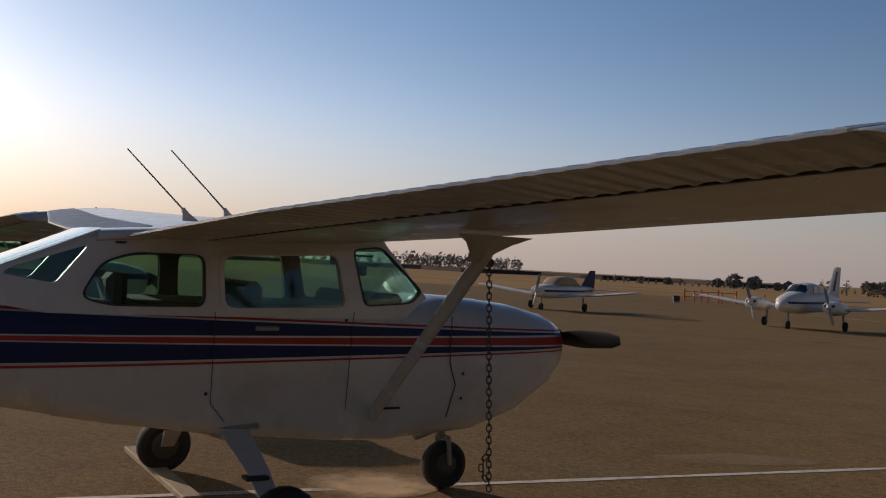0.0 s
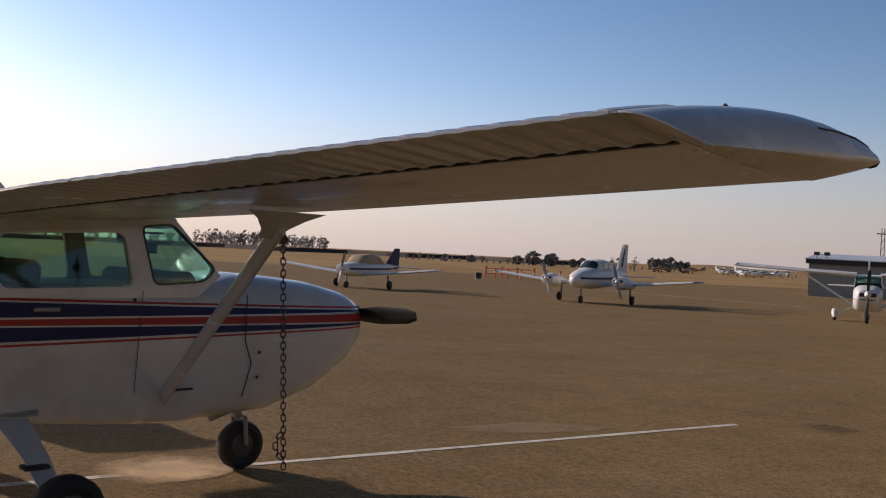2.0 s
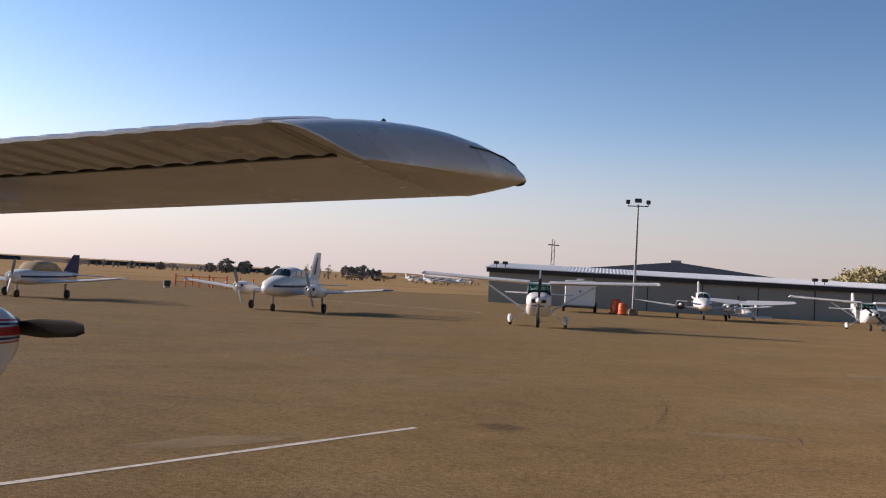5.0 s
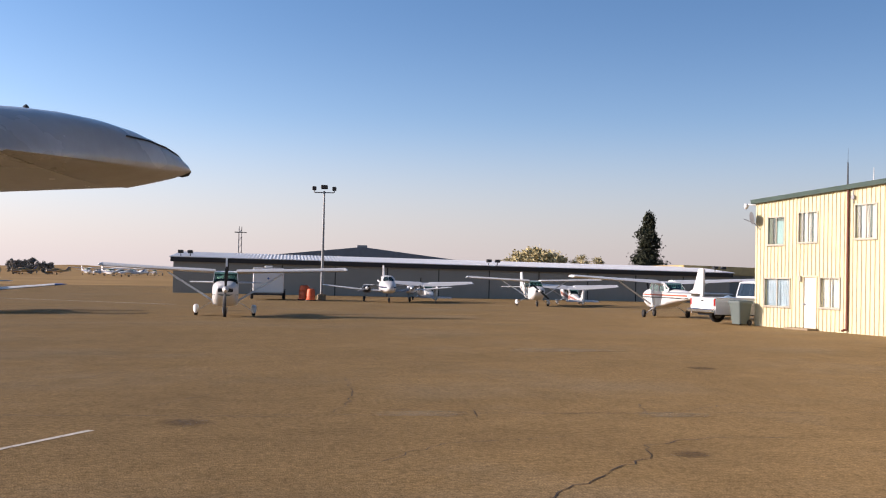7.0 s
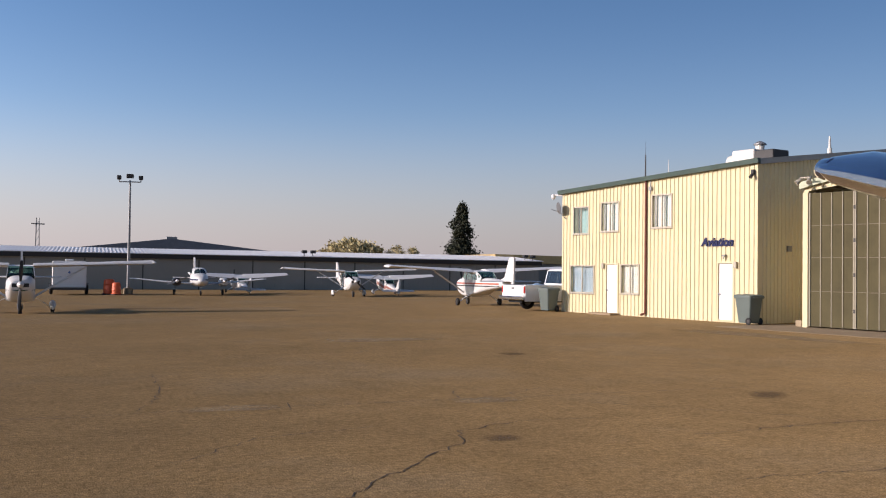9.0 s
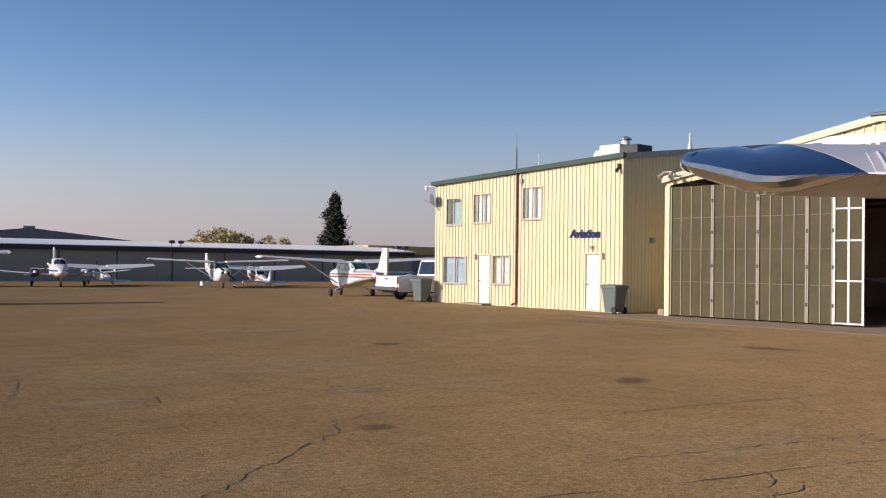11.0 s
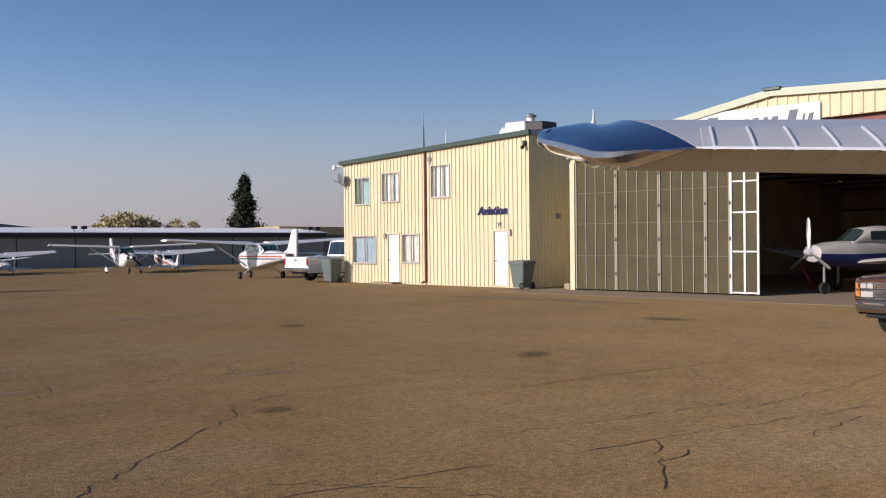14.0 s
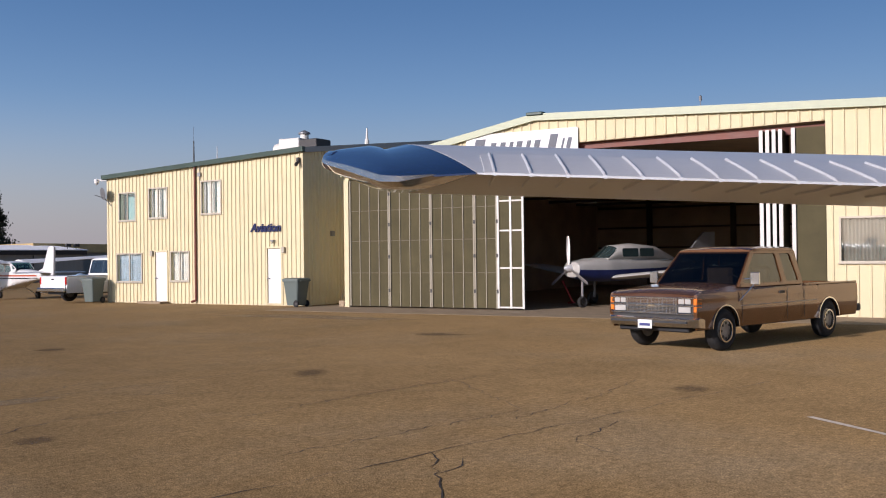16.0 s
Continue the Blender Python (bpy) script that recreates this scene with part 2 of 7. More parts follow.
def lathe(bm, profile, axis_m=None, seg=20):
    """profile: (along, radius) pairs, turned round local x."""
    mm = axis_m or Matrix()
    rings = [[mm @ Vector((x, max(r, 1e-4) * math.cos(2 * math.pi * k / seg), max(r, 1e-4) * math.sin(2 * math.pi * k / seg)))
              for k in range(seg)] for x, r in profile]
    return loft(bm, rings)


def plate(outer, holes, thick, m=None, bm=None):
    """A flat sheet in local x-z with openings through it; its front is at y = 0, its back at y = thick."""
    bm = bm or bmesh.new()
    mm = m or Matrix()
    loops = []
    for ring in (outer, *holes):
        vs = [bm.verts.new(mm @ Vector((x, 0, z))) for x, z in ring]
        loops.append([bm.edges.new((vs[i], vs[(i + 1) % len(vs)])) for i in range(len(vs))])
    edges = [e for lp in loops for e in lp]
    got = bmesh.ops.triangle_fill(bm, use_beauty=True, use_dissolve=False, edges=edges)
    faces = [g for g in got["geom"] if isinstance(g, bmesh.types.BMFace)]
    inv = mm.inverted()

    def inside(p, ring):
        odd = False
        for (x0, z0), (x1, z1) in zip(ring, ring[1:] + ring[:1]):
            if (z0 > p.z) != (z1 > p.z) and p.x < x0 + (p.z - z0) / (z1 - z0) * (x1 - x0):
                odd = not odd
        return odd
    drop = [f for f in faces if any(inside(inv @ f.calc_center_median(), list(h)) for h in holes)]
    faces = [f for f in faces if f not in drop]
    bmesh.ops.delete(bm, geom=drop, context="FACES_ONLY")
    ext = bmesh.ops.extrude_face_region(bm, geom=faces, use_keep_orig=True)
    shift = mm.to_3x3() @ Vector((0, thick, 0))
    bmesh.ops.translate(bm, verts=[g for g in ext["geom"] if isinstance(g, bmesh.types.BMVert)], vec=shift)
    return bm


def rect(x0, x1, z0, z1):
    return [(x0, z0), (x1, z0), (x1, z1), (x0, z1)]


def rounded(pts, r, n=4):
    """A polygon with its corners rounded."""
    out = []
    for i, p in enumerate(pts):
        p = Vector(p)
        a, b = Vector(pts[i - 1]) - p, Vector(pts[(i + 1) % len(pts)]) - p
        rr = min(r, a.length * 0.45, b.length * 0.45)
        pa, pb = p + a.normalized() * rr, p + b.normalized() * rr
        for k in range(n + 1):
            t = k / n
            out.append(tuple(pa * (1 - t) ** 2 + p * 2 * t * (1 - t) + pb * t * t))
    return out


def flat_poly(pts, z=0.0):
    bm = bmesh.new()
    vs = [bm.verts.new((x, y, z)) for x, y in pts]
    es = [bm.edges.new((vs[i], vs[(i + 1) % len(vs)])) for i in range(len(vs))]
    bmesh.ops.triangle_fill(bm, use_beauty=True, edges=es)
    for f in bm.faces:
        if f.normal.z < 0:
            f.normal_flip()
    return bm


# ---- ground ----
EYE = Vector((0.2, 0.0, 1.79))


def drop(x, y):
    """The apron is level before the facades and falls away gently beyond them."""
    s_ = (x - 38.96) * -0.4202 + (y - 17.47) * -0.9074
    return 0.0 if s_ >= 0 else -0.55 * (1 - math.exp(s_ / 22))


def spot(x, y, heading, nose_up=0.0):
    return pose(x, y, drop(x, y), 0, -nose_up, heading)


def afar(m):
    """Moves a thing out along its line of sight, and enlarges it, until it stands on the falling apron."""
    p, k = m.translation, 1.0
    for _ in range(40):
        q = EYE + (p - EYE) * k
        k = (EYE.z - drop(q.x, q.y)) / EYE.z
    return Matrix.Translation(EYE) @ Matrix.Scale(k, 4) @ Matrix.Translation(-EYE) @ m


FIELD = Matrix.Translation(EYE) @ Matrix.Scale(1.307, 4) @ Matrix.Translation(-EYE)
steps = [-3000, -1500, -700, -350, -200, -120] + list(range(-90, 181, 10)) + [220, 300, 450, 800, 1600, 3000]
bm = bmesh.new()
grid = [[bm.verts.new((x, y, drop(x, y) - (0.2 if -65 < x < 135 and -75 < y < 111 else 0.03))) for x in steps] for y in steps]
for r0, r1 in zip(grid, grid[1:]):
    for k in range(len(steps) - 1):
        bm.faces.new((r0[k], r0[k + 1], r1[k + 1], r1[k]))
ground = part("ground", bm, M_GRASS)
tagged(ground, "dry straw-coloured grass field reaching the horizon", "ground", kind="structure")
bm = bmesh.new()
bmesh.ops.create_grid(bm, x_segments=90, y_segments=90, size=1)
for v in bm.verts:
    x, y = 35 + v.co.x * 105, 18 + v.co.y * 98
    v.co = Vector((x, y, drop(x, y)))
apron = part("pavement", bm, M_ASPHALT, smooth=60)
tagged(apron, "worn brown asphalt apron with cracks and stains", "apron", kind="structure")

# ---- the facade line: s metres along it, d metres out towards the apron ----
FA = pose(38.96, 17.47, 0, 0, 0, math.degrees(math.atan2(-0.907, -0.42)))


def fac(s, d=0.0, z=0.0):
    """Local x runs along the facades, local y points away from the apron."""
    return FA @ Vector((s, -d, z))

# ---- buildings on the facade line ----


def ribs(spans, z0, z1, holes, step=0.3, w=0.05, proud=0.022, top=None):
    """Raised vertical ribs of sheet siding between z0 and z1 (or top(s)), broken at the openings."""
    bm = bmesh.new()
    a, b = spans
    s = a + step / 2
    while s < b:
        cuts = [(z0, top(s) if top else z1)]
        for x0, x1, h0, h1 in holes:
            if x0 - 0.06 < s < x1 + 0.06:
                nxt = []
                for c0, c1 in cuts:
                    if h0 > c0:
                        nxt.append((c0, min(c1, h0 - 0.06)))
                    if h1 < c1:
                        nxt.append((max(c0, h1 + 0.06), c1))
                cuts = nxt
        for c0, c1 in cuts:
            if c1 - c0 > 0.05:
                loft(bm, [[(s - w, -0.001, z), (s - w * 0.5, -proud, z), (s + w * 0.5, -proud, z), (s + w, -0.001, z)] for z in (c0, c1)])
        s += step
    return bm


def child(ob, parent):
    ob.parent = parent
    return ob


def sliding_window(name, parent, x0, x1, z0, z1, blind, m=None):
    """An aluminium window with two sashes, set into an opening of the wall."""
    bm = plate(rect(x0 - 0.05, x1 + 0.05, z0 - 0.05, z1 + 0.05), [rect(x0, x1, z0, z1)], 0.09, Matrix.Translation((0, -0.035, 0)))
    fr = part(name, bm, M_ALUFRAME, parent)
    xm = (x0 + x1) / 2
    bm = boxm((xm - 0.025, -0.02, z0), (xm + 0.025, 0.03, z1))
    part("mullion", bm, M_ALUFRAME, fr)
    part("sill", boxm((x0 - 0.08, -0.075, z0 - 0.08), (x1 + 0.08, -0.036, z0 - 0.052), 0.006), M_ALUFRAME, fr)
    for a, b in ((x0, xm - 0.025), (xm + 0.025, x1)):
        pane = part("pane", boxm((a, 0.012, z0), (b, 0.018, z1)), M_WINDOW, fr)
        pane.visible_shadow = False
    if blind:
        bm = bmesh.new()
        n = max(4, int((x1 - x0) / 0.09))
        for k in range(n):
            a = x0 + (x1 - x0) * k / n
            w = (x1 - x0) / n
            if (k * 7) % 5 != 2 or blind > 1:
                loft(bm, [[(a, 0.11, z), (a + w * 0.5, 0.13, z), (a + w * 0.95, 0.105, z), (a + w * 0.5, 0.135, z)] for z in (z0, z1)])
        # type 4 is no real blind: grey strips added behind dull glass
        part("blind", bm, M_CURTAIN if blind == 3 else M_DULLPANE if blind == 4 else M_BLIND, fr)
    part("reveal", boxm((x0 - 0.05, 0.3, z0 - 0.05), (x1 + 0.05, 0.32, z1 + 0.05)), M_ROOM, fr)
    return fr


M_ALUFRAME = mat("weathered_aluminium_frame", (0.40, 0.36, 0.28), 0.5, metal=0.3, vary=0.1)
M_BLIND = mat("cream_vertical_blinds", (0.80, 0.76, 0.66), 0.7, vary=0.06)
M_CURTAIN = mat("grey_blue_curtain", (0.42, 0.50, 0.55), 0.7, vary=0.1)
M_DULLPANE = mat("dull_pane_backing", (0.20, 0.18, 0.14), 0.8, vary=0.15)
M_ROOM = mat("dim_room", (0.22, 0.38, 0.37), 0.8)
M_BIN = mat("grey_green_plastic", (0.105, 0.13, 0.115), 0.55, vary=0.08)
M_ROOFGREY = mat("grey_roof_sheet", (0.3, 0.3, 0.28), 0.5, vary=0.1)

M_LINING = mat("dim_brown_wall_lining", (0.50, 0.39, 0.27), 0.85, vary=0.25, scale=0.8)
M_STEELBEAM = mat("primer_steel", (0.07, 0.05, 0.035), 0.7)
M_REDBEAM = mat("red_brown_steel", (0.16, 0.05, 0.03), 0.6)
M_STILE = mat("weathered_stile", (0.27, 0.24, 0.17), 0.6, vary=0.15)
M_RAIL = mat("faded_rail", (0.15, 0.13, 0.09), 0.7, vary=0.15)
M_TRIM_STEEL = mat("dark_hinge_steel", (0.04, 0.035, 0.03), 0.6)
# office building
OFF_L = 10.3


def off_top(s):
    return 5.16 + 0.5 * s / OFF_L


office = thing("office_building", FA, "two-storey cream metal-sided office building with green roof trim", "building")
WINS = [(0.78, 1.68, 3.38, 4.46, 0), (2.5, 3.46, 3.44, 4.58, 1), (5.36, 6.32, 3.52, 4.73, 1), (0.62, 2.02, 0.88, 1.97, 3), (3.68, 4.62, 0.92, 2.02, 2)]
DOORS = [(2.79, 3.45, 0.06, 2.06), (8.6, 9.26, 0.08, 2.12)]
holes = [w[:4] for w in WINS] + DOORS
outer = [(0, 0), (OFF_L, 0), (OFF_L, off_top(OFF_L)), (0, off_top(0))]
part("front_wall", plate(outer, [rect(*h) for h in holes], 0.2), M_BEIGE, office)
tagged(part("siding_rib", ribs((0, OFF_L), 0.02, 5, holes, 0.205, 0.03, 0.03, top=off_top), M_BEIGE, office), kind="stuff")
DEPTH = 20.0
ridge = 12.0


def gable(y):
    return off_top(OFF_L) + 1.45 * (1 - abs(y - ridge) / ridge)


side = Matrix.Translation((OFF_L, 0.2, 0)) @ pose(0, 0, 0, 0, 0, 90)
part("gable_wall", plate([(0, 0), (DEPTH - 0.2, 0), (DEPTH - 0.2, gable(DEPTH)), (ridge - 0.2, gable(ridge)), (0, gable(0.2))], [], 0.2, side), M_BEIGE, office)
bm = ribs((0.0, DEPTH - 0.3), 0.02, 5, [], 0.205, 0.03, 0.03, top=lambda s: gable(s + 0.2))
bm.transform(side)
tagged(part("siding_rib", bm, M_BEIGE, office), kind="stuff")
part("back_wall", boxm((0, DEPTH, 0), (OFF_L, DEPTH + 0.2, off_top(0) - 0.1)), M_BEIGE, office)
part("end_wall", plate([(0.2, 0), (DEPTH, 0), (DEPTH, 5.4), (ridge, 6.5), (0.2, 5.1)], [], 0.2, pose(0.2, 0, 0, 0, 0, 90)), M_BEIGE, office)
bm = bmesh.new()
for y0, y1 in ((-0.15, ridge), (ridge, DEPTH + 0.3)):
    def rz(x, y):
        return off_top(x) + 0.03 + 1.45 * (1 - abs(max(y, 0) - ridge) / ridge)
    loft(bm, [[(x, y0, rz(x, y0)), (x, y1, rz(x, y1)), (x, y1, rz(x, y1) + 0.05), (x, y0, rz(x, y0) + 0.05)] for x in (-0.1, OFF_L + 0.12)])
part("roof", bm, M_ROOFGREY, office)
bm = bmesh.new()
loft(bm, [[(x, -0.17, off_top(x) - 0.07), (x, -0.03, off_top(x) - 0.07), (x, -0.03, off_top(x) + 0.1), (x, -0.2, off_top(x) + 0.1)] for x in (-0.12, OFF_L + 0.14)])
part("eave_gutter", bm, M_GREENTRIM, office, "dark green eave gutter")
bm = bmesh.new()
for a, b in ((0, ridge), (ridge, DEPTH)):
    loft(bm, [[(OFF_L + 0.03, y, gable(y) - 0.1), (OFF_L + 0.13, y, gable(y) - 0.1), (OFF_L + 0.13, y, gable(y) + 0.1), (OFF_L + 0.03, y, gable(y) + 0.1)] for y in (a, b)])
part("rake_trim", bm, M_ROOFGREY, office)
part("corner_trim", boxm((OFF_L - 0.08, -0.035, 0.02), (OFF_L + 0.035, -0.002, off_top(OFF_L) - 0.08)), M_BEIGE, office)
for x0, x1, z0, z1, b in WINS:
    sliding_window("window", office, x0, x1, z0, z1, b)
for x0, x1, z0, z1 in DOORS:
    d = part("door", boxm((x0 + 0.02, 0.02, z0), (x1 - 0.02, 0.07, z1 - 0.02), 0.004), M_DOORWHITE, office, "plain white door")
    part("door_frame", plate(rect(x0 - 0.05, x1 + 0.05, z0 - 0.04, z1 + 0.05), [rect(x0 + 0.01, x1 - 0.01, z0, z1 - 0.01)], 0.08, Matrix.Translation((0, -0.034, 0))), M_BEIGE, d)
    bm = bmesh.new()
    tube(bm, (x0 + 0.09, 0.02, 1.0), (x0 + 0.09, -0.06, 1.0), 0.02)
    lathe(bm, [(-0.06, 0.005), (-0.05, 0.03), (-0.02, 0.03), (0, 0.012)], pose(x0 + 0.09, -0.05, 1.0, 0, 0, 90))
    part("door_knob", bm, M_GREY, d)

# ---- big hangar ----
HS0, HS1 = 12.17, 40.0
AP = 19.56


def hang_top(s):
    return 4.69 + (s - HS0) * (6.06 - 4.69) / (AP - HS0) if s < AP else 6.06 - (s - AP) * 0.041


hangar = thing("aircraft_hangar", FA, "large cream metal hangar with open folding doors", "hangar")
OP0, OP1 = 12.34, 28.1
outer = [(HS0, 0), (OP0, 0), (OP0, 4.5), (18.0, 5.15), (OP1, 5.3), (OP1, 0), (HS1, 0), (HS1, hang_top(HS1)), (AP, hang_top(AP)), (HS0, hang_top(HS0))]
hwin = (28.46, 31.6, 1.5, 2.64)
part("front_wall", plate(outer, [rect(*hwin)], 0.2), M_BEIGE, hangar)


def op_top(s):
    return 4.5 + (s - OP0) / (18 - OP0) * 0.65 if s < 18 else 5.15 + (s - 18) / (OP1 - 18) * 0.15


bm = ribs((OP1, HS1), 0.02, 5, [hwin], 0.31, 0.03, 0.03, top=hang_top)
bm2 = bmesh.new()
s = OP0 + 0.2
while s < OP1:
    loft(bm2, [[(s - 0.05, -0.001, z), (s - 0.025, -0.03, z), (s + 0.025, -0.03, z), (s + 0.05, -0.001, z)] for z in (op_top(s) + 0.02, hang_top(s))])
    s += 0.31
tagged(part("siding_rib", bm, M_BEIGE, hangar), kind="stuff")
tagged(part("siding_rib", bm2, M_BEIGE, hangar), kind="stuff")
bm = bmesh.new()
for a, b in ((HS0 - 0.1, AP), (AP, HS1)):
    loft(bm, [[(s, -0.14, hang_top(s) - 0.1), (s, -0.035, hang_top(s) - 0.1), (s, -0.035, hang_top(s) + 0.12), (s, -0.14, hang_top(s) + 0.12)] for s in (a, b)])
part("rake_trim", bm, M_PALETRIM, hangar, "pale sage rake trim")
HD = 24.0
bm = bmesh.new()
for a, b in ((HS0 - 0.1, AP), (AP, HS1)):
    loft(bm, [[(s, y, hang_top(s) + 0.02) for y in (-0.03, HD)] + [(s, y, hang_top(s) + 0.07) for y in (HD, -0.03)] for s in (a, b)])
part("roof", bm, M_ROOFGREY, hangar)
part("ridge_cap", boxm((AP - 0.25, -0.2, 6.12), (AP + 0.3, HD, 6.22), 0.02), M_GREENTRIM, hangar)
part("side_wall", boxm((HS0, 0.2, 0), (HS0 + 0.15, HD, 4.66)), M_BEIGE, hangar)
part("side_wall", boxm((HS1 - 0.15, 0.2, 0), (HS1, HD, 5.1)), M_BEIGE, hangar)
part("back_wall", plate([(HS0 + 0.16, 0), (HS1 - 0.16, 0), (HS1 - 0.16, hang_top(HS1)), (AP, hang_top(AP)), (HS0 + 0.16, hang_top(HS0))], [], 0.15, Matrix.Translation((0, HD - 0.16, 0))), M_LINING, hangar)
part("inner_lining", boxm((HS1 - 0.2, 0.3, 0), (HS1 - 0.16, HD - 0.2, 5.0)), M_LINING, hangar)
for k in range(4):
    part("wall_girt", boxm((HS0 + 0.3, HD - 0.3, 0.9 + k * 1.1), (HS1 - 0.3, HD - 0.18, 1.0 + k * 1.1)), M_STEELBEAM, hangar)
for x in (15.5, 20.0, 24.5, 29.0, 33.5):
    part("column", boxm((x - 0.12, HD - 0.62, 0), (x + 0.12, HD - 0.32, hang_top(x) - 0.05)), M_STEELBEAM, hangar)
part("header_beam", boxm((AP, 0.22, 5.0), (OP1, 0.42, 5.24)), M_REDBEAM, hangar, "red-brown steel header beam")
part("inner_lining", boxm((HS0 + 0.155, 0.3, 0), (HS0 + 0.19, HD - 0.2, 4.5)), M_LINING, hangar)
bm = bmesh.new()
for a, b in ((HS0 + 0.2, AP), (AP, HS1 - 0.2)):
    loft(bm, [[(s, 0.25, hang_top(s) - 0.06), (s, HD - 0.2, hang_top(s) - 0.06), (s, HD - 0.2, hang_top(s) - 0.02), (s, 0.25, hang_top(s) - 0.02)] for s in (a, b)])
part("roof_lining", bm, M_LINING, hangar)
for k in range(6):
    part("roof_purlin", boxm((HS0 + 0.3, 2.5 + k * 3.6, 4.3), (HS1 - 0.3, 2.62 + k * 3.6, 4.42)), M_STEELBEAM, hangar)
part("jamb_trim", boxm((HS0 - 0.02, -0.05, 0), (OP0, -0.002, 4.45)), M_BEIGE, hangar)
part("concrete_floor", boxm((HS0 - 1.5, -2.6, 0.0), (HS1, HD - 0.2, 0.006)), M_CONCRETE, hangar)

# folding door leaves
CELL = 5.8 / 14
leaves = [(12.36 + CELL * a, 12.36 + CELL * b) for a, b in ((0, 4), (4, 8), (8, 12), (12, 14))] + [(18.16, 19.1)]
for a, b in leaves:
    last = a > 18
    top = 4.6 if last else 4.42
    ld = part("door_leaf", boxm((a + 0.008, 0.02, 0.05), (b - 0.008, 0.06, top)), M_HANGDOOR, hangar)
    n = 2 if last else round((b - a) / CELL)
    for k in range(n + 1):
        x = a + 0.03 + (b - a - 0.06) * k / n
        w = 0.035 if last else 0.024 if k in (0, n) else 0.013
        part("stile", boxm((x - w, -0.02 if k in (0, n) else -0.006, 0.05), (x + w, 0.018, top)), M_FRAMEWHITE if last else M_STILE, ld)
    for z in ((0.09, 1.35, 2.55, 3.5) if last else (1.2, 2.3, 3.35)):
        h = 0.025 if last else 0.009
        part("rail", boxm((a + 0.03, -0.004, z - h), (b - 0.03, 0.016, z + h)), M_FRAMEWHITE if last else M_RAIL, ld)
    if not last:
        for z in (0.6, 1.75, 2.85, 3.9):
            part("hinge", boxm((b - 0.035, -0.03, z - 0.06), (b + 0.035, -0.021, z + 0.06), 0.006), M_TRIM_STEEL, ld)
for k in range(4):
    a = 26.45 + k * 0.17
    ld = part("door_leaf", boxm((a, -0.35, 0.05), (a + 0.06, 0.75, 5.1)), M_HANGDOOR, hangar, "folded door leaf seen edge on")
    part("edge_strip", boxm((a - 0.01, -0.4, 0.05), (a + 0.09, -0.352, 5.1)), M_FRAMEWHITE, ld)
ld = part("door_leaf", boxm((27.3, 0.02, 0.05), (28.08, 0.06, 5.15)), M_HANGDOOR, hangar)
part("stile", boxm((27.22, -0.05, 0.05), (27.32, 0.018, 5.15)), M_FRAMEWHITE, ld)
# added grey backing gives this pane its dull look
sliding_window("window", hangar, *hwin, 4)

# ---- row of storage hangars ----
RA, RB = Vector((40.5, 64.0, 0)), Vector((75.3, 36.1, 0))
RLEN = (RB - RA).length
ROW = afar(Matrix.Translation(RA) @ pose(0, 0, 0, 0, 0, math.degrees(math.atan2(RB.y - RA.y, RB.x - RA.x))))
row = thing("hangar_row", ROW, "long low row of grey sheet-metal hangars under a white roof", "hangar")


def row_top(s):
    return 2.72 - 0.2 * s / RLEN


part("front_wall", plate([(0, 0), (RLEN, 0), (RLEN, row_top(RLEN) - 0.3), (0, row_top(0) - 0.3)], [], 0.15), M_ROWWALL, row)
bm = bmesh.new()
loft(bm, [[(s, -0.25, row_top(s) - 0.36), (s, 0.2, row_top(s) - 0.36), (s, 0.2, row_top(s)), (s, -0.25, row_top(s))] for s in (-0.2, RLEN + 0.2)])
part("fascia", bm, M_BLACK, row, "black fascia")
bm = bmesh.new()
n = 330
rings = []
for k in range(n + 1):
    s = -0.3 + (RLEN + 0.6) * k / n
    dz = 0.03 if k % 2 else 0.0
    rings.append([(s, -0.35, row_top(s) + 0.02 + dz), (s, 7.0, row_top(s) + 0.5 + dz), (s, 7.0, row_top(s) + 0.44), (s, -0.35, row_top(s) - 0.02)])
loft(bm, rings)
part("roof", bm, M_ROWROOF, row, "white corrugated roof")
part("back_wall", boxm((0, 13.5, 0), (RLEN, 13.65, 2.3)), M_ROWWALL, row)
part("end_wall", boxm((0, 0.15, 0), (0.15, 13.5, 2.35)), M_ROWWALL, row)
part("end_wall", boxm((RLEN - 0.15, 0.15, 0), (RLEN, 13.5, 2.15)), M_ROWWALL, row)

# ---- aircraft ----


def airfoil(x_le, z_le, x_te, z_te, thick, y, n=9, flat=0.35):
    """A wing section at span place y, leading edge forward (+x)."""
    pts = []
    def half(t):
        return 10.0 * (0.2969 * math.sqrt(t) - 0.126 * t - 0.3516 * t * t + 0.2843 * t ** 3 - 0.1036 * t ** 4)
    c, dz = x_le - x_te, z_te - z_le
    ts = [0.5 * (1 - math.cos(math.pi * k / n)) for k in range(n + 1)]
    for t in ts[::-1]:
        pts.append((x_le - c * t, y, z_le + dz * t + thick * half(t)))
    for t in ts[1:-1]:
        pts.append((x_le - c * t, y, z_le + dz * t - thick * flat * half(t)))
    pts.append((x_te, y, z_te - 0.005))
    return pts


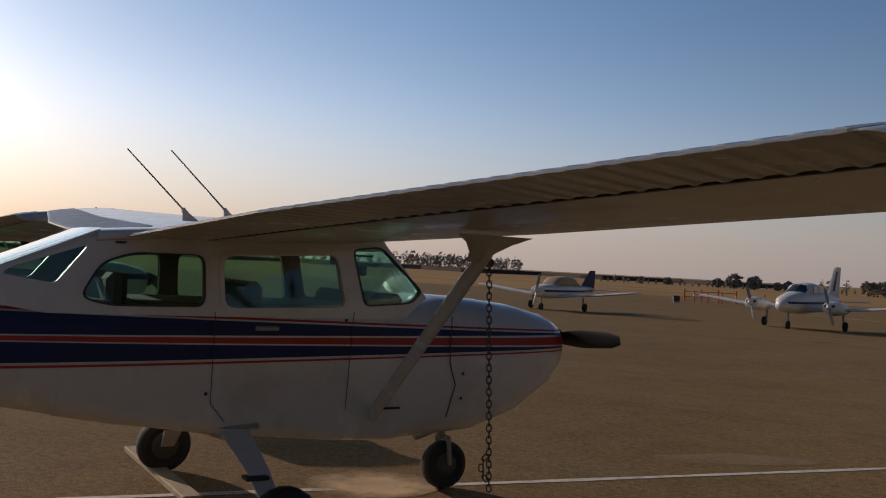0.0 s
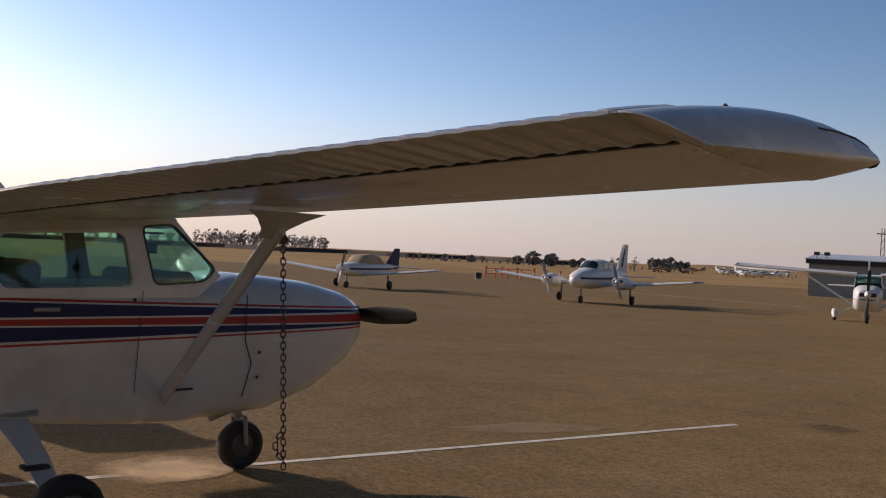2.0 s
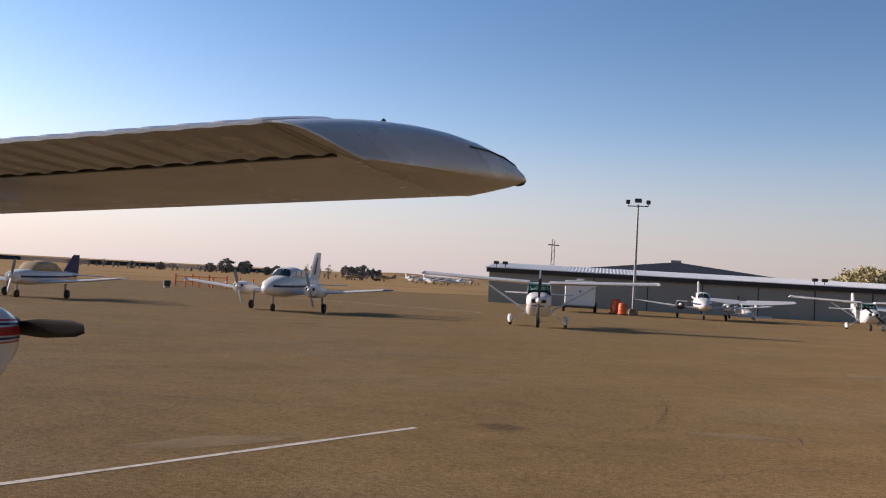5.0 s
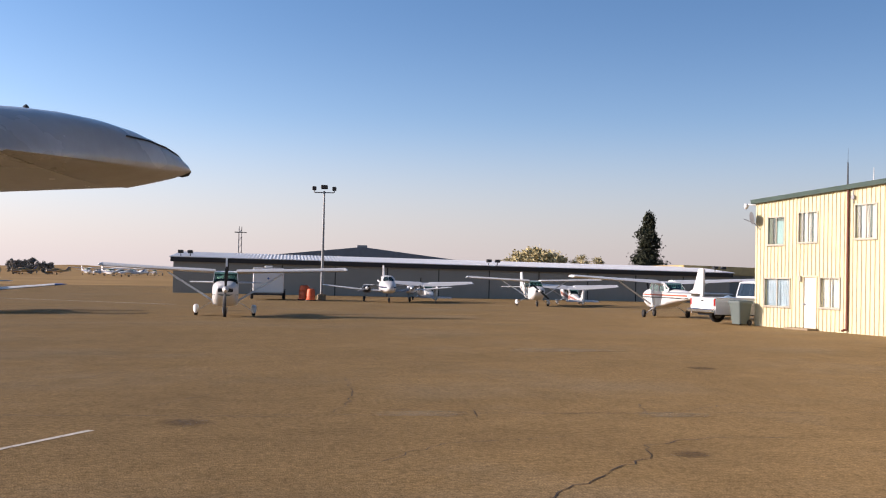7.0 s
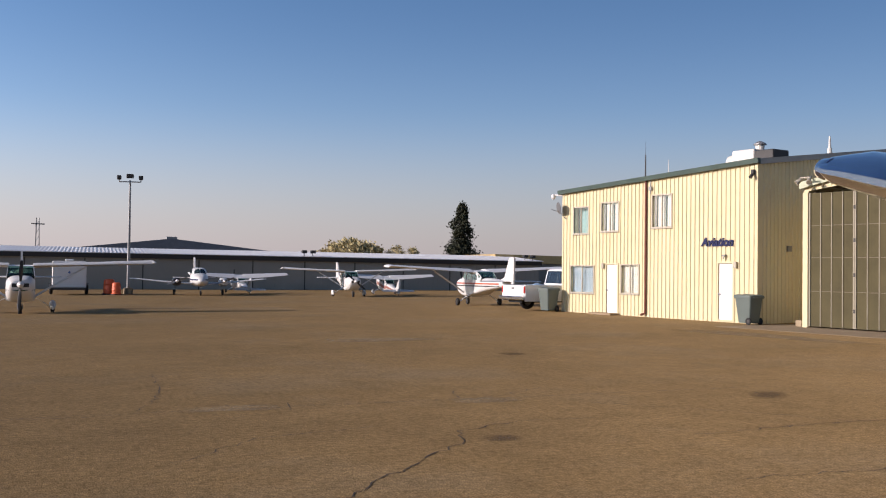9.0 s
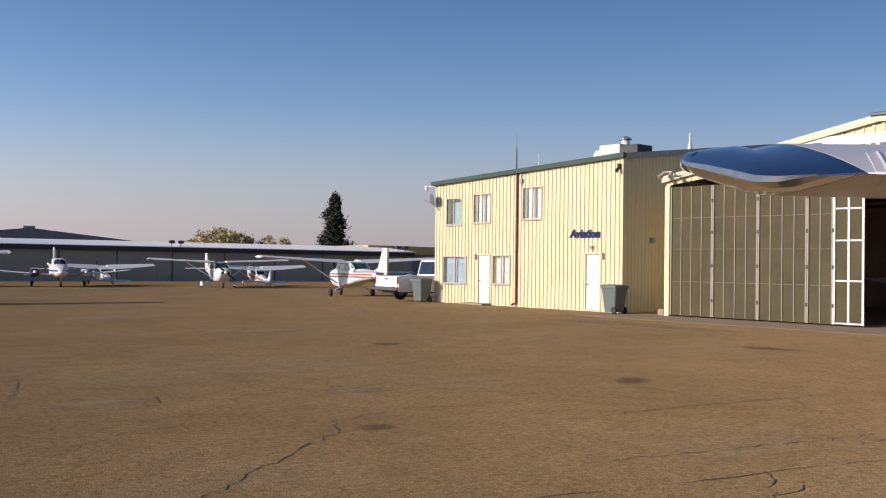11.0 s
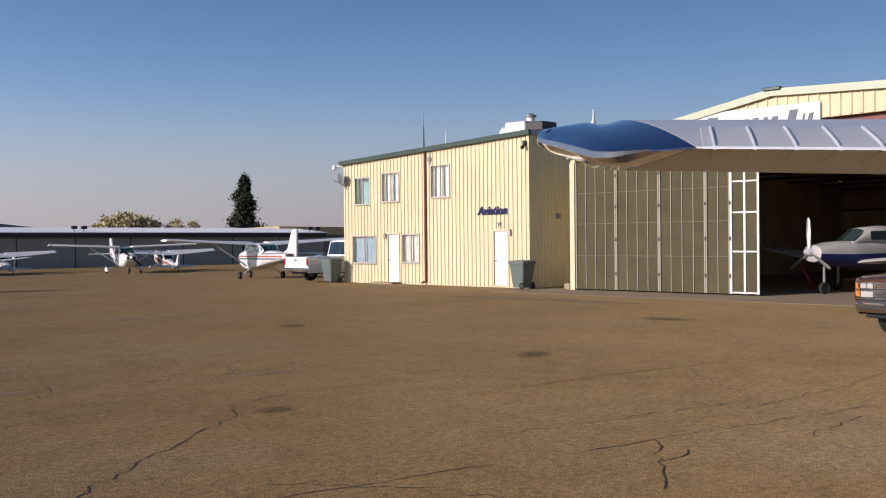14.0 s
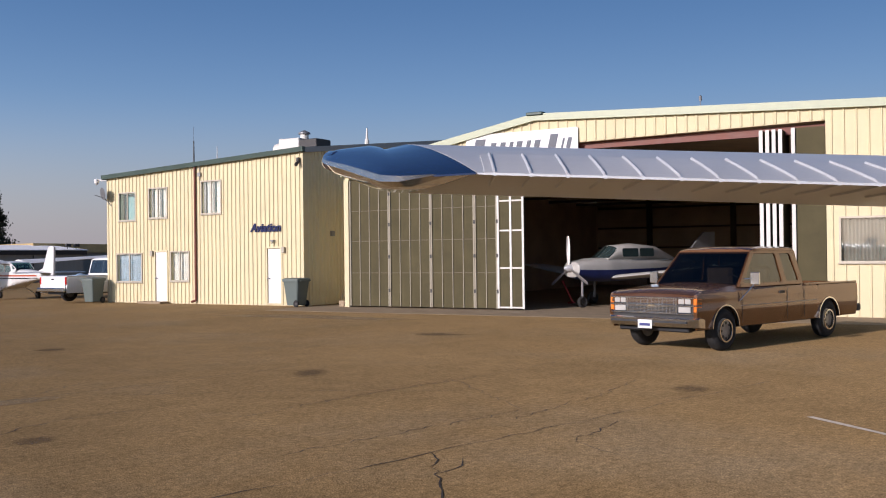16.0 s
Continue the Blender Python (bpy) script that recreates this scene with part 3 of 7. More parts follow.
def wheel(name, parent, x, y, z, r, w, hub=0.5, label="", rim=None):
    """A tyre with a rim on a lateral axle."""
    m = pose(x, y, z, 0, 0, 90)
    bm = lathe(bmesh.new(), [(-w * 0.3, r * hub), (-w * 0.5, r * 0.72), (-w * 0.42, r * 0.92), (-w * 0.2, r * 0.99), (w * 0.2, r * 0.99), (w * 0.42, r * 0.92), (w * 0.5, r * 0.72), (w * 0.3, r * hub)], m, 22)
    t = part(name, bm, M_RUBBER, parent, label, smooth=50)
    bm = lathe(bmesh.new(), [(-w * 0.36, r * 0.14), (-w * 0.38, r * 0.3), (-w * 0.3, r * hub * 1.01), (w * 0.3, r * hub * 1.01), (w * 0.38, r * 0.3), (w * 0.36, r * 0.14)], m, 16)
    part("rim", bm, rim or M_RIM, t, smooth=40)
    return t


def blade(bm, root, tip, chord, twist_deg=35, axis=(1, 0, 0), n=8):
    """A twisted propeller blade from root to tip; axis is the shaft."""
    root, tip = Vector(root), Vector(tip)
    d = (tip - root).normalized()
    ax = Vector(axis).normalized()
    side_v = ax.cross(d).normalized()
    rings = []
    for k in range(n + 1):
        t = k / n
        c = chord * (0.55 + 1.0 * t if t < 0.45 else 1.0 - 0.45 * (t - 0.45)) * (1 if t < 0.95 else 0.6)
        a = radians(twist_deg * (1 - 0.65 * t))
        u = side_v * math.cos(a) + ax * math.sin(a)
        v = d.cross(u)
        p = root.lerp(tip, t)
        rings.append([p + u * c * 0.5 * math.cos(q) + v * c * 0.07 * math.sin(q) for q in [2 * math.pi * j / 10 for j in range(10)]])
    return loft(bm, rings)


def sect(x, hw, zb, zt, n=2.6, seg=40, zc=None):
    """A rounded-box body section."""
    zc = (zb + zt) / 2 if zc is None else zc
    out = []
    for k in range(seg):
        a = 2 * math.pi * k / seg
        c, s = math.cos(a), math.sin(a)
        y = hw * math.copysign(abs(c) ** (2 / n), c)
        h = (zt - zc) if s > 0 else (zc - zb)
        out.append((x, y, zc + h * math.copysign(abs(s) ** (2 / n), s)))
    return out


def ring_y(ring, z):
    """Half-width of a body section at a height."""
    best = 0.0
    for a, b in zip(ring, ring[1:] + ring[:1]):
        if (a[2] - z) * (b[2] - z) <= 0 and abs(a[2] - b[2]) > 1e-9:
            best = max(best, a[1] + (b[1] - a[1]) * (z - a[2]) / (b[2] - a[2]))
    return best


def high_wing(m, label, near=True, white=None, stripes=(), tip_mat=None, prop_deg=90.0, fairings=False, group="", fin_mat=None, tip_out=0.18, te_up=0.0, prop_label="", tail_wheel=False):
    """A strut-braced high-wing single; x forward, y to port, origin on the ground below the main axle."""
    W = white or M_WHITE
    pl = thing("light_aircraft", m, label, "aircraft", group)
    # lower body and cowling
    body = [sect(2.58, 0.30, 1.06, 1.33, 2.4), sect(2.55, 0.37, 0.94, 1.37, 2.6), sect(2.42, 0.44, 0.82, 1.42, 3), sect(2.1, 0.50, 0.62, 1.49, 3.2),
            sect(1.7, 0.53, 0.50, 1.53, 3.4), sect(1.36, 0.54, 0.48, 1.545, 3.6), sect(1.12, 0.55, 0.48, 1.50, 4), sect(0.9, 0.55, 0.49, 1.44, 9),
            sect(0.3, 0.55, 0.53, 1.44, 9), sect(-0.4, 0.545, 0.60, 1.44, 9), sect(-1.0, 0.52, 0.68, 1.44, 7), sect(-1.34, 0.49, 0.73, 1.48, 5)]
    part("fuselage", loft(bmesh.new(), body), W, pl, smooth=40)
    tail = [sect(-1.30, 0.488, 0.73, 1.49, 5), sect(-1.75, 0.44, 0.80, 1.56, 3.2), sect(-2.6, 0.33, 0.92, 1.53, 3), sect(-3.8, 0.20, 1.06, 1.46, 2.6), sect(-5.0, 0.09, 1.16, 1.36, 2.4), sect(-5.4, 0.03, 1.22, 1.32, 2)]
    part("tail_cone", loft(bmesh.new(), tail), W, pl, smooth=40)
    # cabin sides with window openings
    rear = rounded([(-1.24, 1.47), (-1.12, 1.68), (-0.95, 1.74), (-0.51, 1.755), (-0.5, 1.43), (-1.08, 1.43)], 0.07)
    door = rounded([(-0.38, 1.755), (0.42, 1.80), (0.49, 1.445), (-0.36, 1.425)], 0.07)
    wind = rounded([(0.55, 1.845), (0.77, 1.87), (1.10, 1.575), (1.01, 1.49), (0.645, 1.462)], 0.05)
    quarter = rounded([(-1.20, 1.785), (-1.385, 1.545), (-1.68, 1.592), (-1.62, 1.635)], 0.03)
    wall = [(-1.72, 1.42), (-1.42, 1.37), (-0.4, 1.37), (0.95, 1.37), (1.14, 1.53), (0.80, 1.90), (-1.0, 1.88), (-1.18, 1.86), (-1.80, 1.578)]
    for sgn in (1, -1):
        mm = Matrix(((1, 0, 0, 0), (0, -sgn, -0.10 * sgn, sgn * (0.546 + 0.137)), (0, 0, 1, 0), (0, 0, 0, 1)))

        def bend(bm):
            for v in bm.verts:
                if v.co.x < -0.4:
                    v.co.y += sgn * (v.co.x + 0.4) * 0.055
            return bm
        part("cabin_side", bend(plate(wall, [rear, door, wind, quarter], 0.03, mm)), W, pl)
        for nm, poly in (("rear_window", rear), ("door_window", door), ("windscreen_side", wind), ("quarter_window", quarter)):
            g = part(nm, bend(plate(poly, [], 0.005, mm @ Matrix.Translation((0, 0.012, 0)))), M_GLASS, pl)
            g.visible_shadow = False
        if near:
            def grown(poly, k):
                c = sum((Vector(p) for p in poly), Vector((0, 0))) / len(poly)
                return [tuple(Vector(p) + (Vector(p) - c).normalized() * k) for p in poly]
            part("window_trim", plate(grown(door, 0.035), [grown(door, 0.004)], 0.012, mm @ Matrix.Translation((0, -0.011, 0))), W, pl)
            part("window_gasket", bend(plate(grown(rear, 0.012), [grown(rear, -0.004)], 0.012, mm @ Matrix.Translation((0, -0.006, 0)))), M_BLACK, pl)
            part("window_gasket", plate(grown(wind, 0.010), [grown(wind, -0.003)], 0.012, mm @ Matrix.Translation((0, -0.006, 0))), M_BLACK, pl)
        part("cabin_lining", bend(plate(wall, [rear, door, wind, quarter], 0.006, mm @ Matrix.Translation((0, 0.034, 0)))), M_SEAT, pl)
    part("cabin_floor", boxm((-1.25, -0.46, 1.442), (0.9, 0.46, 1.452)), M_SEAT, pl)
    part("headliner", boxm((-1.05, -0.47, 1.80), (0.72, 0.47, 1.815)), M_SEAT, pl)
    # windscreen and rear glass
    def sheet(a, b, wa, wb, bow, n=8, th=0.006):
        bm = bmesh.new()
        rows = []
        for k in range(n + 1):
            t = 2 * k / n - 1
            rows.append([(a[0] + bow * (1 - t * t), wa * t, a[1]), (b[0] + bow * 0.4 * (1 - t * t), wb * t, b[1])])
        top = [[(x, y, z + th) for x, y, z in r] for r in rows]
        loft(bm, [[r[0], r[1], q[1], q[0]] for r, q in zip(rows, top)])
        return bm
    g = part("windscreen", sheet((1.10, 1.53), (0.78, 1.90), 0.52, 0.50, 0.22), M_GLASS, pl)
    g.visible_shadow = False
    g = part("rear_glass", sheet((-1.79, 1.585), (-1.13, 1.885), 0.43, 0.45, -0.08), M_GLASS, pl)
    g.visible_shadow = False
    part("cabin_roof", loft(bmesh.new(), [sect(x, 0.50, z - 0.09, z, 4) for x, z in ((0.80, 1.93), (0.4, 1.97), (-0.4, 1.95), (-1.0, 1.90), (-1.16, 1.885))]), W, pl, smooth=40)
    for sgn in (1, -1):
        bm = bmesh.new()
        tube(bm, (-1.14, sgn * 0.455, 1.87), (-1.80, sgn * 0.43, 1.575), 0.014)
        part("rear_pillar", bm, W, pl)
    # cabin inside
    for y in (0.26, -0.26):
        seat = part("seat", boxm((-0.05, y - 0.2, 0.9), (0.42, y + 0.2, 1.05), 0.04), M_SEAT, pl)
        part("seat_back", boxm((-0.2, y - 0.22, 1.0), (-0.08, y + 0.22, 1.60), 0.04), M_SEAT, seat)
    seat = part("rear_seat", boxm((-0.95, -0.45, 0.9), (-0.5, 0.45, 1.05), 0.04), M_SEAT, pl)
    part("seat_back", boxm((-1.08, -0.45, 1.0), (-0.95, 0.45, 1.62), 0.04), M_SEAT, seat)
    panel = part("instrument_panel", boxm((0.72, -0.5, 1.15), (0.98, 0.5, 1.55), 0.04), M_DARK, pl)
    part("compass", boxm((0.80, -0.05, 1.66), (0.9, 0.05, 1.74), 0.01), M_DARK, pl)
    if near:
        bm = bmesh.new()
        tube(bm, (0.72, -0.26, 1.33), (0.55, -0.26, 1.36), 0.014)
        tube(bm, (0.55, -0.40, 1.44), (0.55, -0.12, 1.44), 0.014)
        tube(bm, (0.55, -0.26, 1.36), (0.55, -0.26, 1.44), 0.014)
        part("control_yoke", bm, M_DARK, panel)
        part("sun_visor", boxm((0.5, -0.42, 1.74), (0.62, -0.22, 1.80), 0.01), M_DARK, pl)
    # wings
    ST = [(0.45, 0.83, 1.945, -1.0, 1.845, 0.125), (2.5, 0.83, 2.0, -0.93, 1.965 + te_up * 0.65, 0.12 if te_up == 0 else 0.145), (5.12, 0.47 if te_up else 0.62, 2.085, -0.5, 2.14 + te_up, 0.125 if te_up == 0 else 0.13)]
    for sgn in (1, -1):
        panels = [airfoil(a[1], a[2], a[3], a[4], a[5], sgn * a[0], 12 if tip_out >= 0.4 else 9) for a in ST]
        if tip_out >= 0.4:
            panels[-1] = [(px_, py_ + sgn * 0.22 * min(1.0, max(0.0, (px_ - ST[-1][3]) / 0.6)), pz_) for px_, py_, pz_ in panels[-1]]
        wing = part("wing", loft(bmesh.new(), panels), W, pl, smooth=40)
        a = ST[-1]
        rings = []
        if tip_out < 0.4:
            # a full round cap, as thick as the wing and turned in to an edge
            for k in range(13):
                q, o = math.cos(math.pi / 2 * k / 12.6), math.sin(math.pi / 2 * k / 12.6)
                rings.append(airfoil(a[1] + 0.08 * o - 0.09 * (1 - q), a[2] + 0.038 * o, a[3] + 0.16 * (1 - q), a[4] - 0.075 * o * o, a[5] * q ** 0.8, sgn * (a[0] + 0.004 + tip_out * o), 12, 0.35 - 0.15 * o))
        else:
            # upswept tip: the outer edge runs forward and up from the trailing edge to a blunt nose
            for y, xt, xl, zt, zl, th, fl in ((5.124, -0.5, 0.47, 2.04, 2.085, 0.13, 0.35), (5.25, -0.5, 0.48, 2.034, 2.09, 0.120, 0.38), (5.35, -0.495, 0.485, 2.03, 2.105, 0.105, 0.45), (5.41, -0.42, 0.485, 2.04, 2.112, 0.108, 0.5),
                                              (5.48, -0.22, 0.485, 2.075, 2.13, 0.098, 0.6), (5.56, 0.02, 0.48, 2.115, 2.15, 0.072, 0.7), (5.62, 0.2, 0.47, 2.142, 2.165, 0.052, 0.85), (5.655, 0.3, 0.44, 2.158, 2.17, 0.03, 0.9), (5.668, 0.35, 0.41, 2.168, 2.17, 0.008, 1.0)):
                lean = max(0.0, 1 - (y - 5.124) / 0.34)
                rings.append([(px_, py_ + sgn * 0.22 * lean * min(1.0, max(0.0, (px_ - xt) / 0.6)), pz_) for px_, py_, pz_ in airfoil(xl, zl, xt, zt, th, sgn * y, 12, fl)])
        part("wing_tip", loft(bmesh.new(), rings), tip_mat or W, wing, smooth=50)
        if near and tip_out >= 0.4:
            bm = bmesh.new()
            edge_pts = [Vector(r_[0]) for r_ in rings[1:]]
            fin_h = (0.004, 0.028, 0.034, 0.034, 0.030, 0.026, 0.022, 0.014)
            loft(bm, [[p + Vector((0, 0, 0.003)), p + Vector((-0.004, sgn * 0.004, -h * 0.5)), p + Vector((0.01, -sgn * 0.035, -h)), p + Vector((0.02, -sgn * 0.03, -h * 0.4))] for p, h in zip(edge_pts, fin_h)])
            part("tip_edge", bm, M_POLISHED, wing, "polished edge lip turned under", smooth=50)
            part("position_light", lathe(bmesh.new(), [(-0.09, 0.03), (0.0, 0.04), (0.05, 0.03), (0.075, 0.005)], pose(0.40, sgn * 5.64, 2.168, 0, 0, 20 * sgn), 14), M_TIPBLUE, wing, smooth=50)
        if near and tip_out < 0.4:
            bm = bmesh.new()
            arc = [Vector(p) + Vector((0, sgn * 0.002, 0.001)) for p in rings[8][:13] if p[0] > 0.2]
            for p, q in zip(arc, arc[1:]):
                tube(bm, p, q, 0.0025, None, 6)
            part("tip_seam", bm, M_DARK, wing)
            part("position_light", lathe(bmesh.new(), [(-0.05, 0.014), (0.0, 0.02), (0.02, 0.014), (0.03, 0.003)], pose(a[1] + 0.04, sgn * (a[0] + 0.135), a[2] + 0.04, 0, 0, 35 * sgn), 12), M_DARK, wing, smooth=50)
            part("strobe", lathe(bmesh.new(), [(0, 0.009), (0.012, 0.008), (0.018, 0.002)], pose(0.02, sgn * 5.11, 2.215, 0, -90, 0), 10), M_DARK, wing)
        if near:
            # corrugated control surfaces: proud ridges above and below, with hinge gap
            for nm, y0, y1 in (("flap", 0.62, 2.78), ("aileron", 2.82, 5.10)):
                def edge(y):
                    lo, hi = (ST[0], ST[1]) if y <= 2.5 else (ST[1], ST[2])
                    t = (y - lo[0]) / (hi[0] - lo[0])
                    return [lo[i] + (hi[i] - lo[i]) * t for i in range(6)]
                nrib = int((y1 - y0) / 0.104)
                bmr = bmesh.new()
                rings = []
                w, hr = (0.032, 0.006) if tip_out < 0.4 else (0.0055, 0.006)

                def strip(y, h):
                    e = edge(y)
                    c = e[1] - e[3]
                    prof = airfoil(e[1], e[2], e[3], e[4], e[5], sgn * y, n=12)
                    up = [p for p in prof[:13] if p[0] < e[3] + c * 0.26]
                    lo = [p for p in prof[13:] if p[0] < e[3] + c * 0.26]
                    o = 0.003 + h
                    ring = [(p[0] - 0.004 if i == 0 else p[0], p[1], p[2] + (o if i else 0.001 + h * 0.3)) for i, p in enumerate(up)][::-1]
                    return ring + [(p[0] - 0.004 if p is lo[-1] else p[0], p[1], p[2] - (0.001 + h * 0.3 if p is lo[-1] else o)) for p in lo][::-1]
                rings.append(strip(y0, 0))
                for k in range(nrib + 1):
                    y = y0 + 0.03 + (y1 - y0 - 0.06) * k / nrib
                    rings += [strip(y - w, 0), strip(y - w * 0.3, hr), strip(y + w * 0.3, hr), strip(y + w, 0)]
                rings.append(strip(y1, 0))
                loft(bmr, rings)
                surf = part(nm, bmr, W, wing, "corrugated control surface")
                bmg = bmesh.new()
                e0, e1 = edge(y0), edge(y1)
                rings = []
                for e, y in ((e0, y0), (e1, y1)):
                    c = e[1] - e[3]
                    xg = e[3] + c * 0.268
                    zg = airfoil(e[1], e[2], e[3], e[4], e[5], 0, n=40)
                    low = min((p for p in zg[41:]), key=lambda p: abs(p[0] - xg))[2]
                    rings.append([(xg - 0.006, sgn * y, low - 0.006), (xg + 0.016, sgn * y, low - 0.006), (xg + 0.016, sgn * y, low + 0.01), (xg - 0.006, sgn * y, low + 0.01)])
                if tip_out < 0.4:
                    part("hinge_gap", loft(bmg, rings), M_BLACK, surf)
        if near and tip_out >= 0.4 and sgn > 0:
            bm = bmesh.new()
            for j in range(22):
                y = 3.0 + j * 0.098
                t = (y - ST[1][0]) / (ST[2][0] - ST[1][0])
                e = [u + (v - u) * t for u, v in zip(ST[1], ST[2])]
                skin = airfoil(e[1], e[2], e[3], e[4], e[5], sgn * y, n=24)
                for k in (8,):
                    x_, y_, z_ = skin[k]
                    box(bm, (x_ - 0.004, y_ - 0.004, z_ - 0.002), (x_ + 0.004, y_ + 0.004, z_ + 0.0015))
            tagged(part("rivet", bm, M_ALU, wing), kind="stuff")
        # strut
        bm = bmesh.new()
        tube(bm, (0.74, sgn * 0.53, 0.69), (0.35, sgn * 2.42, 1.86), 0.045, 0.045, 14, 0.42, up=(0, 1, 0))
        strut = part("wing_strut", bm, W, pl, smooth=60)
        bm = bmesh.new()
        rings = []
        for t, w in ((0, 0.06), (0.35, 0.09), (0.7, 0.16), (1, 0.26)):
            y = 2.34 + 0.18 * t
            z = 1.80 + 0.135 * t
            rings.append([(0.33 + w * 0.9, sgn * y, z), (0.33, sgn * (y + 0.025), z), (0.33 - w * 0.9, sgn * y, z), (0.33, sgn * (y - 0.025), z)])
        part("strut_cuff", loft(bm, rings), W, strut)
        # gear
        gx = 0.75 if tail_wheel else 0.0
        bm = bmesh.new()
        loft(bm, [[(x + gx + dx, sgn * (y + dy), z) for dx, dy in ((-w, 0.015), (w, 0.015), (w, -0.015), (-w, -0.015))] for x, y, z, w in ((-0.25, 0.5, 0.64, 0.10), (-0.21, 0.85, 0.45, 0.075), (-0.18, 1.14, 0.22, 0.05))])
        leg = part("gear_leg", bm, W, pl)
        bm = bmesh.new()
        loft(bm, [sect(x, hw, 0.60 + 0.0 * x, 0.72, 2) for x, hw in ((-0.5, 0.02), (-0.42, 0.52), (-0.1, 0.575), (0.0, 0.02))])
        bm.transform(Matrix.Translation((gx, 0, 0)))
        part("gear_fairing", bm, W, leg, smooth=50)
        part("leg_step", boxm((gx - 0.31, sgn * 0.90 - 0.05, 0.40), (gx - 0.16, sgn * 0.90 + 0.05, 0.425), 0.006), M_DARK, leg)
        wheel("main_wheel", pl, gx - 0.18, sgn * 1.24, 0.215, 0.215, 0.16)
        if fairings:
            bm = bmesh.new()
            loft(bm, [sect(-0.18 + dx, hw, 0.12, zt, 2.4) for dx, hw, zt in ((0.4, 0.02, 0.25), (0.28, 0.1, 0.42), (0, 0.13, 0.5), (-0.3, 0.08, 0.4), (-0.55, 0.01, 0.2))])
            bm.transform(Matrix.Translation((gx, sgn * 1.24, 0)))
            part("wheel_fairing", bm, W, pl, smooth=50)
    # nose gear, or a small wheel under the tail
    if tail_wheel:
        bm = bmesh.new()
        tube(bm, (-4.9, 0, 1.2), (-5.15, 0, 1.0), 0.03)
        part("tail_leg", bm, M_GREY, pl)
        wheel("tail_wheel", pl, -5.2, 0, 0.95, 0.1, 0.06)
    else:
        bm = bmesh.new()
        tube(bm, (1.62, 0, 0.55), (1.68, 0, 0.40), 0.035)
        for y in (-0.09, 0.09):
            tube(bm, (1.68, y, 0.42), (1.70, y, 0.20), 0.018)
        tube(bm, (1.68, -0.09, 0.41), (1.68, 0.09, 0.41), 0.02)
        tube(bm, (1.62, 0.0, 0.48), (1.42, 0.0, 0.42), 0.03)
        part("nose_leg", bm, M_GREY, pl)
        wheel("nose_wheel", pl, 1.70, 0, 0.19, 0.19, 0.14)
    # spinner and propeller
    hub = lathe(bmesh.new(), [(2.57, 0.13), (2.68, 0.13), (2.8, 0.08), (2.86, 0.01)], Matrix.Translation((0, 0, 1.20)))
    prop = part("propeller_hub", hub, M_DARK if near else W, pl, prop_label, smooth=40)
    for k in (0, 180):
        a = radians(prop_deg + k)
        d = Vector((0, math.cos(a), math.sin(a)))
        c = Vector((2.64, 0, 1.20))
        part("blade", blade(bmesh.new(), c + d * 0.08, c + d * 0.95, 0.16), M_BLACK, prop, smooth=60)
    for y in (0.2, -0.2):
        part("air_inlet", boxm((2.54, y - 0.11, 1.10), (2.592, y + 0.11, 1.25), 0.01), M_BLACK, pl)
    # tail
    def fin_poly(poly, th, mm=None):
        return plate(poly, [], th, (mm or Matrix()) @ Matrix.Translation((0, -th / 2, 0)))
    fin = part("fin", fin_poly([(-3.5, 1.44), (-4.2, 1.62), (-4.85, 2.62), (-5.35, 2.66), (-5.5, 2.6), (-5.45, 1.3), (-5.2, 1.3)], 0.09), fin_mat or W, pl)
    for sgn in (1, -1):
        bm = bmesh.new()
        loft(bm, [airfoil(-4.1, 1.40, -5.15, 1.40, 0.07, 0.0), airfoil(-4.45, 1.40, -5.1, 1.40, 0.045, sgn * 1.7)])
        part("tailplane", bm, W, pl, smooth=40)
    # stripes along the sides, wrapped over the body and tail
    ring_x = [(s[0][0], s) for s in body[::-1]]
    for z0a, z1a, z0b, z1b, mt in stripes:
        for sgn in (1, -1):
            bm = bmesh.new()
            rows = []
            allsec = tail[::-1][1:-1] + body[::-1]
            for s in allsec:
                x = s[0][0]
                if x < -4.6:
                    continue
                t = (x + 4.6) / 7.3
                za, zb = z0a + (z0b - z0a) * t, z1a + (z1b - z1a) * t
                row_p = []
                for z in (za, (za + zb) / 2, zb):
                    row_p.append((x + (0.004 if x > 2.57 else 0), sgn * (ring_y(s, z) + 0.005), z))
                rows.append(row_p)
            loft(bm, rows, cap=False, closed=False)
            part("side_stripe", bm, mt, pl)
    return pl


# polished lip; its cream base colour includes the ground's reflection
M_POLISHED = mat("polished_edge_ground_tint", (0.62, 0.56, 0.46), 0.18, metal=0.85, vary=0.2, scale=8)
M_SEAT = mat("dark_seat_fabric", (0.03, 0.032, 0.035), 0.9, vary=0.2)
STRIPES1 = [(1.476, 1.457, 1.296, 1.283, M_RED), (1.450, 1.231, 1.269, 1.263, M_NAVY), (1.226, 1.222, 1.247, 1.183, M_RED), (1.218, 1.014, 1.169, 1.162, M_NAVY),
            (0.997, 0.977, 1.147, 1.136, M_RED)]
P1 = pose(-1.35, 6.83, 0, 0, 0, 31.97)
chained_plane = high_wing(P1, "white high-wing aircraft with navy and red stripes, chained to apron", True, None, STRIPES1, prop_deg=176)
P2 = pose(3.146, 0.007, 0, 0, 0, 6.0) @ pose(0.5, -5.12, 0, 0, 0, 0)
high_wing(P2, "white high-wing single with dark blue wing tips", True, M_SILVER, [(1.35, 1.2, 1.3, 1.2, M_NAVY)], tip_mat=M_TIPBLUE, tip_out=0.5, te_up=-0.10)


